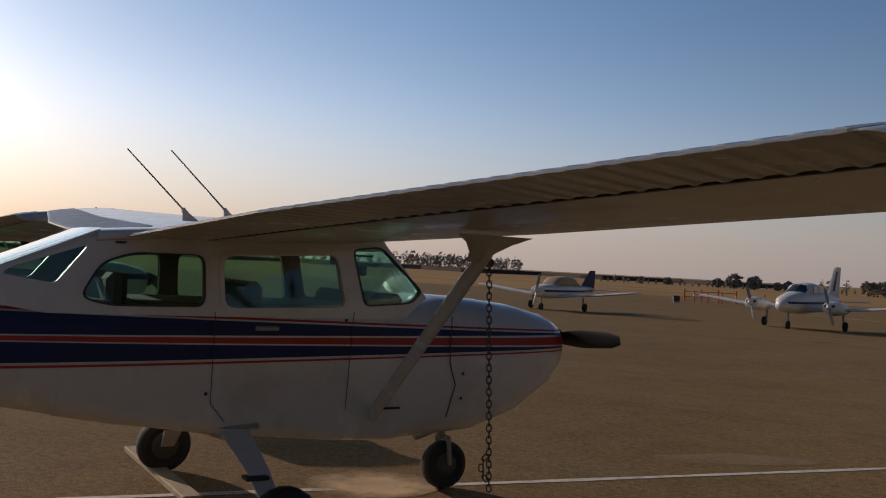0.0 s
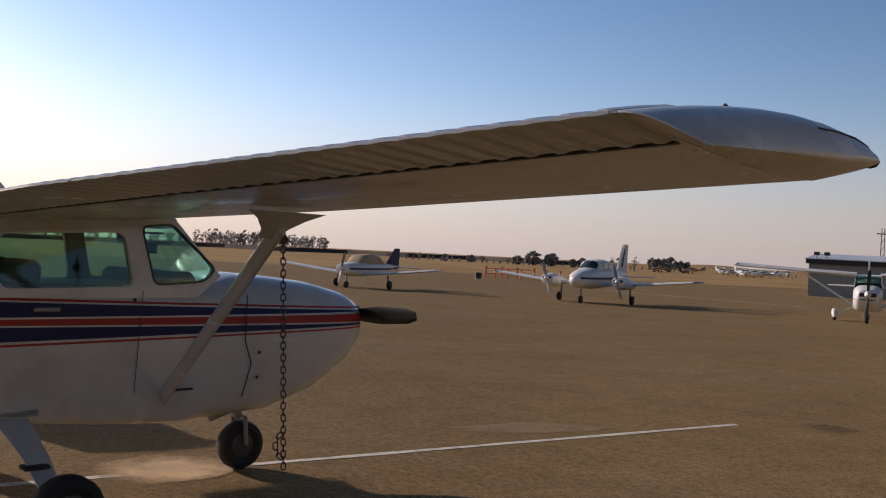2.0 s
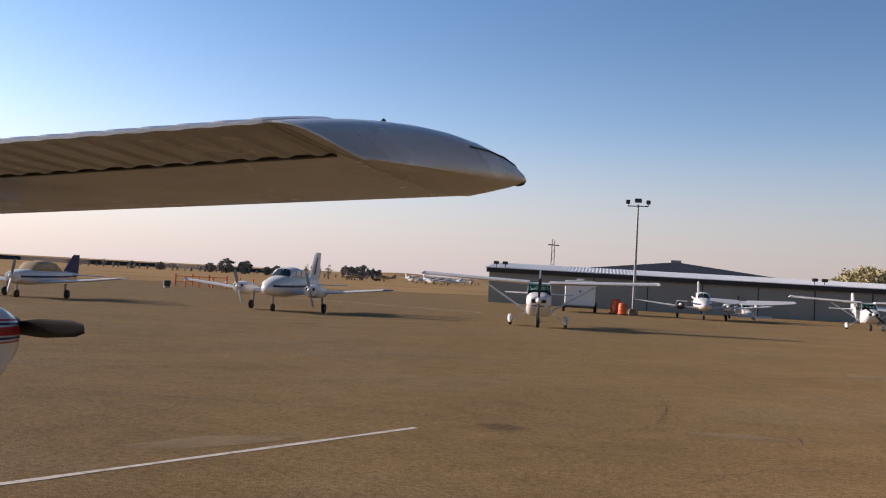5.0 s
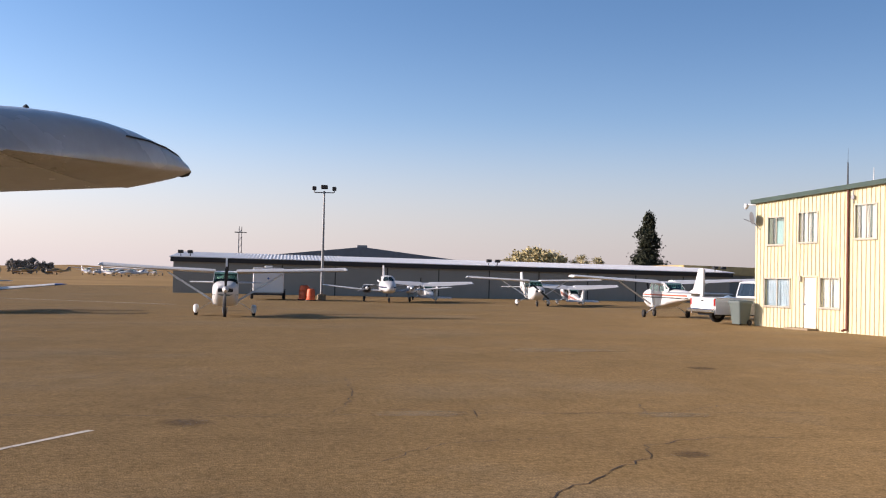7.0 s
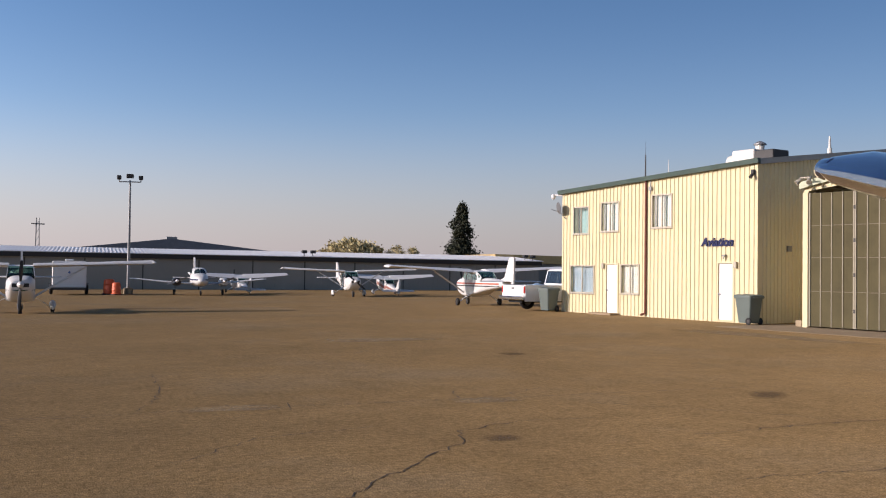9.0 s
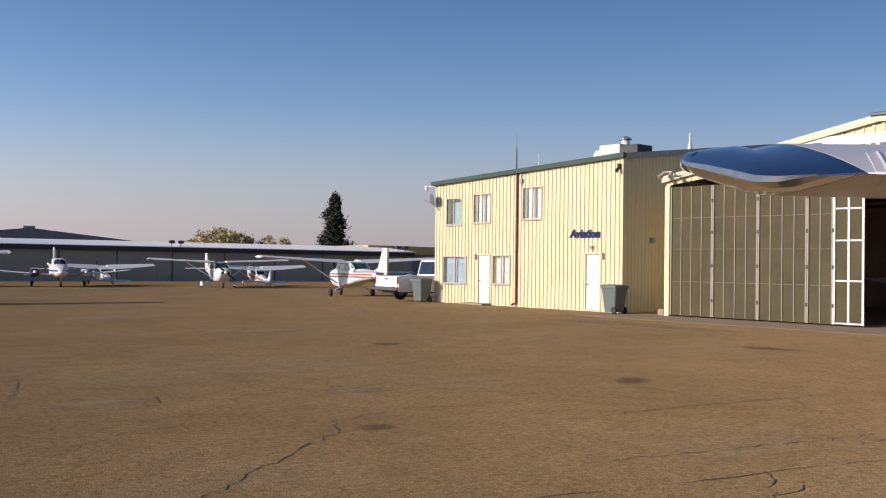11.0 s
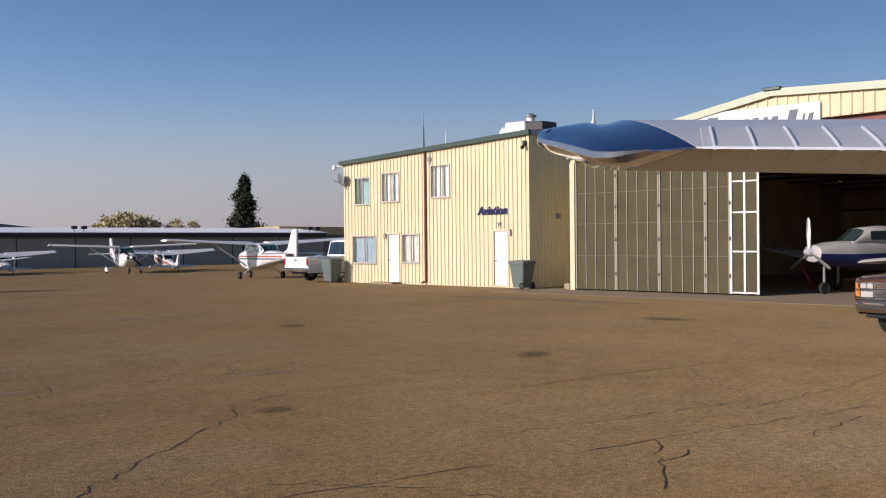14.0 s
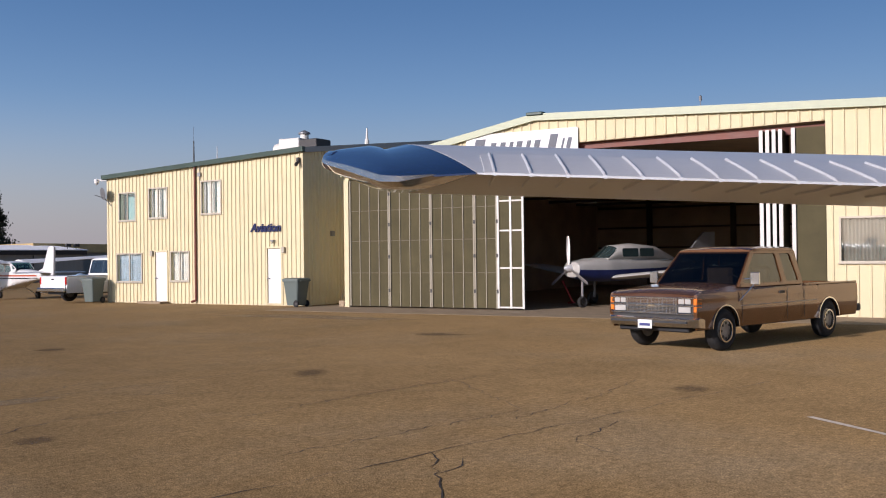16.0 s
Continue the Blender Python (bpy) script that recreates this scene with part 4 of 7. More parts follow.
def low_wing(m, label, twin=False, group="", tip_mat=None, stripe=None, prop_deg=75.0, cover=False, blades=2, white=None, dark_right=False, zk=None, belly=None, blade_r=0.82, fin_mat=None):
    """A low-wing aircraft with one or two engines; x forward, y to port, origin on the ground below the main axle."""
    W = white or M_WHITE_FAR
    pl = thing("light_aircraft", m, label, "aircraft", group)
    if twin:
        body = [sect(3.05, 0.06, 1.12, 1.26, 2), sect(2.9, 0.28, 0.98, 1.42, 2.2), sect(2.4, 0.48, 0.84, 1.62, 2.4), sect(1.5, 0.60, 0.78, 1.78, 2.6), sect(0.9, 0.62, 0.76, 1.86, 3)]
        back = [sect(0.9, 0.62, 0.76, 1.80, 3), sect(-1.6, 0.58, 0.82, 1.85, 2.8), sect(-2.8, 0.40, 0.98, 1.78, 2.5), sect(-4.6, 0.16, 1.22, 1.62, 2.2), sect(-5.2, 0.05, 1.32, 1.52, 2)]
        cab = [sect(1.15, 0.45, 1.6, 1.80, 2.6), sect(0.65, 0.54, 1.6, 2.18, 2.6), sect(-0.2, 0.56, 1.6, 2.26, 2.8), sect(-1.2, 0.50, 1.6, 2.18, 2.6), sect(-2.3, 0.3, 1.55, 1.86, 2.4)]
    else:
        body = [sect(2.25, 0.30, 0.95, 1.30, 2.4), sect(2.2, 0.40, 0.85, 1.36, 2.6), sect(1.6, 0.52, 0.72, 1.46, 3), sect(0.9, 0.56, 0.68, 1.48, 3.2)]
        back = [sect(0.9, 0.56, 0.68, 1.48, 3.2), sect(-1.2, 0.54, 0.74, 1.48, 3), sect(-2.4, 0.36, 0.88, 1.44, 2.6), sect(-4.2, 0.12, 1.06, 1.34, 2.2), sect(-4.6, 0.04, 1.14, 1.28, 2)]
        cab = [sect(1.0, 0.44, 1.35, 1.48, 2.6), sect(0.5, 0.50, 1.35, 1.88, 2.6), sect(-0.3, 0.52, 1.35, 1.95, 2.8), sect(-1.3, 0.46, 1.35, 1.86, 2.6), sect(-2.2, 0.28, 1.32, 1.5, 2.4)]
    zk, zo = zk or ((0.96, -0.04) if twin else (0.95, -0.04))

    def low(z):
        return z * zk + zo
    body, back, cab = ([[(x, y, low(z)) for x, y, z in r_] for r_ in q_] for q_ in (body, back, cab))
    part("nose", loft(bmesh.new(), body), W, pl, smooth=40)
    part("fuselage", loft(bmesh.new(), back), W, pl, smooth=40)
    part("cabin", loft(bmesh.new(), cab), M_TARP if cover else W, pl, "tan canvas cover" if cover else "", smooth=40)
    if belly:
        under = [[(x, y * 1.012, z - 0.006) for x, y, z in r_[20:] + r_[:1]] for r_ in back[::-1][1:] + body[::-1][1:-1]]
        part("belly_paint", loft(bmesh.new(), under, cap=False, closed=False), belly, pl, "dark navy belly", smooth=40)
    if not cover:
        x0, x1 = cab[0][0][0], cab[1][0][0]
        zt0, zt1 = max(p[2] for p in cab[0]), max(p[2] for p in cab[1])
        for sgn in (1, -1):
            bm = bmesh.new()
            rows = []
            for k in range(5):
                t = k / 4
                y = sgn * (0.03 + 0.40 * t)
                sag = 0.10 * t * t
                rows.append([(x0 + 0.10 - 0.12 * t, y, zt0 + 0.03 - sag * 0.3), (x1 + 0.13 - 0.10 * t, y * 0.97, zt1 - 0.01 - sag)])
            loft(bm, [[r[0], r[1], (r[1][0] - 0.02, r[1][1], r[1][2] - 0.04), (r[0][0] - 0.02, r[0][1], r[0][2] - 0.04)] for r in rows])
            part("windscreen", bm, M_COCKPIT, pl)
            for a, b in (((0.42, -0.28), (-0.36, -1.0)) if not twin else ((0.5, -0.2), (-0.3, -0.95), (-1.05, -1.5))):
                hw = 0.575 if twin else 0.525
                z0, z1 = (low(1.80), low(2.08)) if twin else (low(1.50), low(1.78))
                bm = plate(rounded(rect(b, a, z0, z1), 0.06), [], 0.02, Matrix(((1, 0, 0, 0), (0, -sgn, -0.08 * sgn, sgn * (hw + 0.008 + 0.08 * z0)), (0, 0, 1, 0), (0, 0, 0, 1))))
                part("side_window", bm, M_COCKPIT, pl)
    span = 5.2 if twin else 4.7
    zr = low(0.92 if twin else 0.80)
    for sgn in (1, -1):
        wing = part("wing", loft(bmesh.new(), [airfoil(0.95, zr, -0.75, zr - 0.02, 0.12, sgn * 0.45), airfoil(0.85, zr + 0.18, -0.65, zr + 0.18, 0.1, sgn * span * 0.55), airfoil(0.65, zr + 0.40, -0.55, zr + 0.40, 0.07, sgn * (span - 0.3))]), W, pl, smooth=40)
        part("wing_tip", loft(bmesh.new(), [airfoil(0.65, zr + 0.40, -0.55, zr + 0.40, 0.07, sgn * (span - 0.296)), airfoil(0.5, zr + 0.42, -0.5, zr + 0.42, 0.04, sgn * span)]), tip_mat or W, wing, smooth=40)
        if twin:
            nac = [sect(1.95, 0.20, 1.0, 1.34, 2.4), sect(1.9, 0.30, 0.90, 1.42, 2.6), sect(1.3, 0.36, 0.80, 1.46, 2.8), sect(0.2, 0.32, 0.82, 1.30, 2.6), sect(-0.9, 0.10, 0.95, 1.1, 2.2)]
            for r in nac:
                r[:] = [(x, y + sgn * 1.75, low(z)) for x, y, z in r]
            n_ob = part("engine_nacelle", loft(bmesh.new(), nac), M_DARKCOWL if dark_right and sgn < 0 else W, pl, smooth=40)
            for dy in (-0.15, 0.15):
                part("air_inlet", boxm((1.93, sgn * 1.75 + dy - 0.07, low(1.18)), (1.965, sgn * 1.75 + dy + 0.07, low(1.30)), 0.01), M_BLACK, n_ob)
            hubs = [(1.95, sgn * 1.75, low(1.20), n_ob)]
        else:
            hubs = [(2.25, 0, low(1.15), pl)] if sgn > 0 else []
        for hx, hy, hz_, par in hubs:
            h = part("spinner", lathe(bmesh.new(), [(0, 0.13), (0.1, 0.12), (0.22, 0.07), (0.28, 0.005)], Matrix.Translation((hx, hy, hz_))), M_ALU, par, smooth=40)
            for k in range(blades):
                a = radians(prop_deg + 360 * k / blades)
                d = Vector((0, math.cos(a), math.sin(a)))
                c = Vector((hx + 0.07, hy, hz_))
                bl = part("blade", blade(bmesh.new(), c + d * 0.08, c + d * blade_r, 0.15), M_GREY if blades == 2 else M_BLADE, h if par is pl else par, smooth=60)
        gx, gy = (-0.1, 1.75) if twin else (-0.1, 1.5)
        bm = bmesh.new()
        tube(bm, (gx, sgn * gy, zr), (gx, sgn * gy, 0.24), 0.05)
        part("gear_leg", bm, M_GREY, pl)
        wheel("main_wheel", pl, gx, sgn * (gy + 0.1), 0.22, 0.22, 0.17)
        hx = -4.4 if twin else -3.9
        part("tailplane", loft(bmesh.new(), [airfoil(hx + 0.4, low(1.35 if twin else 1.2), hx - 0.5, low(1.35 if twin else 1.2), 0.05, 0), airfoil(hx + 0.2, low(1.4 if twin else 1.2), hx - 0.45, low(1.4 if twin else 1.2), 0.04, sgn * 1.7)]), W, pl, smooth=40)
    bm = bmesh.new()
    nx = 2.0 if twin else 1.75
    tube(bm, (nx, 0, low(0.95)), (nx, 0, 0.25), 0.045)
    part("nose_leg", bm, M_GREY, pl)
    wheel("nose_wheel", pl, nx, 0, 0.19, 0.19, 0.14)
    ft = 3.15 if twin else 2.35
    poly = [(-3.3, 1.55), (-4.3, ft - 0.12), (-4.5, ft), (-5.15, ft), (-5.0, 1.4)] if twin else [(-2.9, 1.38), (-4.0, ft), (-4.55, ft), (-4.5, 1.2)]
    poly = [(x, low(z)) for x, z in poly]
    fin = part("fin", plate(poly, [], 0.09, Matrix.Translation((0, -0.045, 0))), fin_mat or W, pl)
    if stripe:
        zt = low(1.30 if twin else 1.12)
        fz = [(-3.95, 1.9), (-4.45, ft - 0.25), (-4.65, ft - 0.25), (-4.3, 1.9)] if twin else [(-3.2, 1.55), (-3.95, ft - 0.1), (-4.2, ft - 0.1), (-3.7, 1.55)]
        fz = [(x, low(z)) for x, z in fz]
        for y in (-0.052, 0.048):
            part("fin_stripe", plate(fz, [], 0.004, Matrix.Translation((0, y, 0))), stripe, fin)
        for sgn in (1, -1):
            bm = bmesh.new()
            secs = back[::-1][1:] + body[::-1][1:-1]
            rows = []
            for s in secs:
                hw = max(p[1] for p in s)
                zc = (max(p[2] for p in s) + min(p[2] for p in s)) / 2
                h = max(p[2] for p in s) - zc
                rr = []
                for z in (zt - 0.05, zt, zt + 0.05):
                    q = min(0.99, abs(z - zc) / h)
                    rr.append((s[0][0], sgn * (hw * (1 - q ** 2.6) ** (1 / 2.6) + 0.012), z))
                rows.append(rr)
            loft(bm, rows, cap=False, closed=False)
            part("side_stripe", bm, stripe, pl)
    return pl


M_TARP = mat("tan_canvas", (0.42, 0.31, 0.18), 0.9, vary=0.15, bump=0.3)
M_COCKPIT = mat("dark_cockpit_glass", (0.025, 0.04, 0.04), 0.08, vary=0.1, coat=0.5)
M_BLADE = mat("polished_blade", (0.5, 0.48, 0.45), 0.35, metal=0.7)
M_DARKCOWL = mat("black_cowl", (0.02, 0.02, 0.022), 0.5)
M_ORANGE = mat("orange_plastic", (0.65, 0.11, 0.025), 0.5, vary=0.08)
M_TEAL = mat("dark_teal_paint", (0.02, 0.07, 0.07), 0.3)
M_DULLRED = mat("dull_red_flank", (0.30, 0.13, 0.10), 0.5, vary=0.15)
# white toned down to carry the shade inside the hangar
M_SHADEWHITE = mat("white_paint_in_shade", (0.40, 0.385, 0.35), 0.35, vary=0.1)
M_ORED = mat("orange_red_stripe", (0.40, 0.07, 0.02), 0.4)
M_YELLOW = mat("yellow_paint", (0.42, 0.29, 0.12), 0.5)

PARKED = "aircraft parked across the apron"
low_wing(spot(6.2, 51.6, -124), "white low-wing single with a tan canvas cabin cover", group=PARKED, stripe=M_NAVY, cover=True, prop_deg=80, fin_mat=M_NAVY)
low_wing(spot(16.8, 44.7, -129), "white twin-engined low-wing aircraft with blue wing tips", True, PARKED, M_BLUE, M_NAVY, 105)
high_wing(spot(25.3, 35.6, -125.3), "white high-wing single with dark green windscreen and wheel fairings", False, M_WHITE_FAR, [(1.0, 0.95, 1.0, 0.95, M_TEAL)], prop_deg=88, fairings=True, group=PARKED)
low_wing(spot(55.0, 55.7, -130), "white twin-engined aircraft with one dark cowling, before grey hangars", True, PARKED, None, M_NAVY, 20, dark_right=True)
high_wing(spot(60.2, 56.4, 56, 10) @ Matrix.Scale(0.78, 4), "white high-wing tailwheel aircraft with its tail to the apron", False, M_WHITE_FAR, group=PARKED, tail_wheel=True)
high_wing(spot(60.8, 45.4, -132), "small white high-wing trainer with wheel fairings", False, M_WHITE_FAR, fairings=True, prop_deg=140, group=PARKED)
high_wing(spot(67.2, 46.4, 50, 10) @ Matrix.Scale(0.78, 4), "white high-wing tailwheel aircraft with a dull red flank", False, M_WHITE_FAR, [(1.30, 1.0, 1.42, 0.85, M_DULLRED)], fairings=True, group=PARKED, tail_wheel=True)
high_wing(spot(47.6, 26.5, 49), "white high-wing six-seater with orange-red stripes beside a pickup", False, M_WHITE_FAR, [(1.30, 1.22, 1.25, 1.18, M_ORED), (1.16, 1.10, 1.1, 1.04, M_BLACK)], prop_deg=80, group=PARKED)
high_wing(pose(-7.9, 17.2, 0, 0, 0, 32), "white high-wing single parked behind the striped one", True, M_WHITE, [(1.35, 1.2, 1.3, 1.2, M_NAVY)], prop_deg=8)
hp = Vector((32.4, -1.75, 0))
# hangar shade is put into the colours: darkened white body, grey fin
low_wing(Matrix.Translation(hp) @ pose(0, 0, 0, 0, 0, 128) @ Matrix.Translation((-1.75, 0, 0)), "white low-wing single with dark belly and three-bladed propeller inside the hangar", prop_deg=92, blades=3, zk=(1.0, 0.16), belly=M_NAVY, blade_r=1.05, white=M_SHADEWHITE, fin_mat=M_GREY)
# far parking beyond the apron
for k, (az, dist, hd, kind_) in enumerate([(-27.6, 300, -100, 1), (-28.2, 285, -150, 0), (-28.8, 270, -95, 1), (-29.4, 310, 20, 0), (-30.0, 290, -130, 1), (-30.6, 320, -80, 0), (-31.2, 300, -120, 1), (-28.5, 320, 60, 1), (-29.8, 265, 150, 0), (-24.2, 275, 170, 0), (-25.9, 285, 175, 0)]):
    a = radians(az)
    m = pose(-math.sin(a) * dist, math.cos(a) * dist, -0.58, 0, 0, hd)
    if kind_:
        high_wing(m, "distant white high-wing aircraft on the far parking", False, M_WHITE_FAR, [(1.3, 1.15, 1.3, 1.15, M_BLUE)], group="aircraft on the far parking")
    else:
        low_wing(m, "distant light aircraft on the far parking", group="aircraft on the far parking", stripe=M_BLUE, white=M_YELLOW if k >= 9 else None)

# ---- tie-down chain and ground things by the striped aircraft ----
chain = thing("tie_down_chain", Matrix.Translation((0.27, 5.58, 1.80)), "rusty steel tie-down chain hanging from the wing strut", "chain")
bm = bmesh.new()
R, r = 0.013, 0.0042
link_rings = []
for k in range(14):
    a = 2 * math.pi * k / 14
    c = Vector((R * math.cos(a), 0, R * math.sin(a) + math.copysign(0.009, math.sin(a)) * (1 if abs(math.sin(a)) > 1e-3 else 0)))
    n_ = Vector((math.cos(a), 0, math.sin(a)))
    link_rings.append([c + (n_ * math.cos(q) + Vector((0, 1, 0)) * math.sin(q)) * r for q in [2 * math.pi * j / 6 for j in range(6)]])
loft(bm, link_rings + [link_rings[0]], cap=False)
bmesh.ops.remove_doubles(bm, verts=bm.verts, dist=1e-5)
first = part("link", bm, M_STEEL, chain, smooth=60)
tilt = pose(0, 0, 0, 0, -2.9, 0)
N_LINK = 38
for k in range(N_LINK):
    ob = first if k == 0 else new("link", first.data)
    ob.parent = chain
    ob.matrix_basis = tilt @ pose(0, 0, -0.02 - k * 0.0345, 0, 0, 0 if k % 2 else 90) @ pose(0, 0, 0, 0, 5 * math.sin(k * 1.7), 0)
for k in range(5):
    ob = new("link", first.data)
    ob.parent = chain
    ob.matrix_basis = tilt @ pose(-0.045 + 0.012 * abs(k - 2), 0, -1.12 - k * 0.03, 0, 20 * (2 - k), 90 * (k % 2))
hook = bmesh.new()
tube(hook, (0, 0, 0.0), (0, 0, 0.07), 0.012)
lathe(hook, [(-0.02, 0.012), (-0.02, 0.028), (0.02, 0.028), (0.02, 0.012)], pose(0, 0, 0.0, 0, 0, 90))
part("anchor_ring", hook, M_STEEL, chain)

bd = thing("timber_chock", look((-2.15, 7.67, 0.0), (-1.76, 7.01, 0.0)) @ pose(0, 0, 0, 90, 0, 0), "weathered pale timber board lying behind the main wheel", "board")
M_TIMBER = mat("weathered_timber", (0.36, 0.27, 0.15), 0.85, vary=0.3, scale=6, fine=90, bump=0.4)
bd.matrix_world = pose(-2.15, 7.67, 0, 0, 0, math.degrees(math.atan2(-1.32, 0.77)))
part("board", boxm((-0.95, -0.07, 0.0), (0.95, 0.07, 0.05), 0.008), M_TIMBER, bd)


# antennas on the striped aircraft and its fittings
def whip(parent, x, z):
    bm = bmesh.new()
    rings = []
    for dx, dz, w, l in ((0, 0, 0.012, 0.06), (-0.035, 0.05, 0.008, 0.025), (-0.06, 0.09, 0.005, 0.012)):
        rings.append([(x + dx + l, -w, z + dz), (x + dx + l, w, z + dz), (x + dx - l, w, z + dz), (x + dx - l, -w, z + dz)])
    base = part("whip_antenna", loft(bm, rings), M_WHITE, parent)
    bm = bmesh.new()
    tube(bm, (x - 0.06, 0, z + 0.08), (x - 0.45, 0, z + 0.45), 0.0065, 0.0045, 6)
    part("rod", bm, M_GREY, base)


whip(chained_plane, -0.16, 2.0)
whip(chained_plane, -0.45, 1.98)
for y in (-0.555,):
    part("door_handle", boxm((-0.16, -0.585, 1.285), (0.0, -0.552, 1.315), 0.008), M_GREY, chained_plane)
    for line in ((((-0.43, -0.558, 1.40), (-0.43, -0.558, 0.82)), ((-0.43, -0.558, 0.82), (-0.33, -0.55, 0.70))), (((0.55, -0.56, 1.42), (0.52, -0.56, 0.75)),)):
        seam = bmesh.new()
        for a, b in line:
            tube(seam, a, b, 0.0025, None, 6)
        part("door_seam", seam, M_BLACK, chained_plane)
    seam = bmesh.new()
    for a, b in (((1.36, -0.545, 1.40), (1.36, -0.55, 1.06)), ((1.36, -0.55, 1.06), (1.42, -0.545, 0.9)), ((1.42, -0.545, 0.9), (1.36, -0.53, 0.66))):
        tube(seam, a, b, 0.004, None, 6)
    part("cowl_seam", seam, M_BLACK, chained_plane)
for x, z in ((1.48, 0.98), (1.47, 0.8), (-0.46, 0.88), (0.5, 1.36)):
    part("fastener", lathe(bmesh.new(), [(0, 0.012), (0.006, 0.01)], pose(x, -0.548, z, 0, 0, -90), 8), M_DARK, chained_plane)
part("cabin_vent", boxm((0.8, -0.57, 0.74), (0.95, -0.53, 0.755), 0.004), M_DARK, chained_plane)
# ---- painted lines, cracks and stains on the apron ----


def strip_line(name, a, b, w, material, label, z=0.004):
    a, b = Vector(a), Vector(b)
    d = (b - a).normalized()
    n_ = Vector((-d.y, d.x)) * w / 2
    bm = bmesh.new()
    L = (b - a).length
    steps = max(2, int(L / 0.5))
    prev = None
    for k in range(steps + 1):
        p = a.lerp(b, k / steps)
        j = 1 + 0.12 * math.sin(k * 2.3) + 0.1 * math.sin(k * 5.1)
        cur = tuple(bm.verts.new((p.x + n_.x * j * f, p.y + n_.y * j * f, z + drop(p.x, p.y))) for f in (1, -1))
        if prev:
            bm.faces.new((prev[0], prev[1], cur[1], cur[0]))
        prev = cur
    ob = part(name, bm, material)
    return tagged(ob, label, "marking", kind="structure")


strip_line("painted_line", (5.58, 10.0), (-2.6, 6.75), 0.085, M_LINE, "worn white painted parking line")
strip_line("painted_line", (11.06, -3.1), (4.0, -6.2), 0.085, M_LINE, "worn white painted parking line")
strip_line("painted_line", (27.0, 71.0), (33.5, 52.5), 0.18, M_LINE, "faint white taxi line")


def crack(pts, w=0.022, seed=1, step=0.12, wander=0.05):
    """A jagged crack through a few places."""
    rnd = random.Random(seed)
    path = []
    for (x0, y0), (x1, y1) in zip(pts, pts[1:]):
        L = math.hypot(x1 - x0, y1 - y0)
        n = max(2, int(L / step))
        for k in range(n):
            t = k / n
            j = wander * min(1, L)
            path.append(Vector((x0 + (x1 - x0) * t + rnd.uniform(-j, j), y0 + (y1 - y0) * t + rnd.uniform(-j, j))))
    path.append(Vector(pts[-1]))
    bm = bmesh.new()
    prev = None
    for k, p in enumerate(path):
        d = (path[min(k + 1, len(path) - 1)] - path[max(k - 1, 0)]).normalized()
        ww = w * rnd.uniform(0.3, 1.3) * (0.3 if k in (0, len(path) - 1) else 1) / 2
        n_ = Vector((-d.y, d.x)) * ww
        cur = (bm.verts.new((p.x + n_.x, p.y + n_.y, 0.004)), bm.verts.new((p.x - n_.x, p.y - n_.y, 0.004)))
        if prev:
            bm.faces.new((prev[0], prev[1], cur[1], cur[0]))
        prev = cur
    return tagged(part("pavement_crack", bm, M_CRACK), "dark jagged crack in worn asphalt", "crack", kind="structure")


CRACKS = [
    [(5.2, 4.25), (6.19, 4.53), (7.92, 4.85), (9.03, 5.02), (9.6, 5.4), (10.63, 5.2), (11.4, 4.5)],
    [(8.55, 9.41), (9.3, 9.9), (10.4, 11.04), (11.5, 12.4)], [(8.16, 9.23), (6.4, 10.7), (5.3, 11.68), (2.5, 13.59)],
    [(7.08, 11.23), (8.38, 11.87)], [(7.3, 0.55), (7.65, 0.57), (8.18, 0.65), (9.08, 0.81)], [(8.18, 0.65), (8.5, 0.48), (8.84, 0.49)],
    [(10.86, 3.2), (13.12, 1.78), (13.98, 1.02), (16.5, -0.6)], [(10.74, 0.14), (12.63, -0.96), (14.2, -1.6)], [(10.77, -1.07), (9.6, -0.5), (9.0, -0.9)],
    [(2.26, 11.34), (2.41, 10.65)], [(2.84, 11.53), (3.87, 12.74)], [(12.04, 2.46), (14.15, 1.03), (11.46, -0.02)], [(8.8, 2.21), (11.46, -0.02)],
    [(9.31, 9.17), (10.09, 8.12), (12.2, 6.5), (14.0, 6.4)], [(12.57, 5.38), (13.0, 3.0), (13.03, 0.8)], [(9.7, 7.9), (10.2, 8.4)], [(11.7, 6.6), (12.6, 7.3)],
    [(16.0, 9.0), (18.5, 7.0), (19.5, 4.0)], [(6.5, 0.5), (6.9, 2.2), (6.6, 3.4)], [(6.5, 6.6), (7.9, 6.9), (9.4, 6.3)], [(-4.0, 11.5), (-1.2, 9.4), (0.2, 9.0)],
    [(14.5, 14.0), (16.5, 12.0), (18.0, 12.5)], [(4.4, 15.0), (7.0, 14.2), (9.0, 15.4)],
]
for k, pts in enumerate(CRACKS):
    crack(pts, 0.017 if k in (0, 4, 5) else 0.012, k + 3)
# long straight paving joints
for k, (a, b) in enumerate([((2.0, 14.0), (16.0, 3.6)), ((6.0, 22.0), (30.0, 3.5)), ((5.0, 4.2), (14.0, -3.4)), ((-6.0, 20.0), (2.0, 14.0))]):
    crack([a, ((a[0] + b[0]) / 2, (a[1] + b[1]) / 2), b], 0.013, 90 + k, 0.25, 0.035)


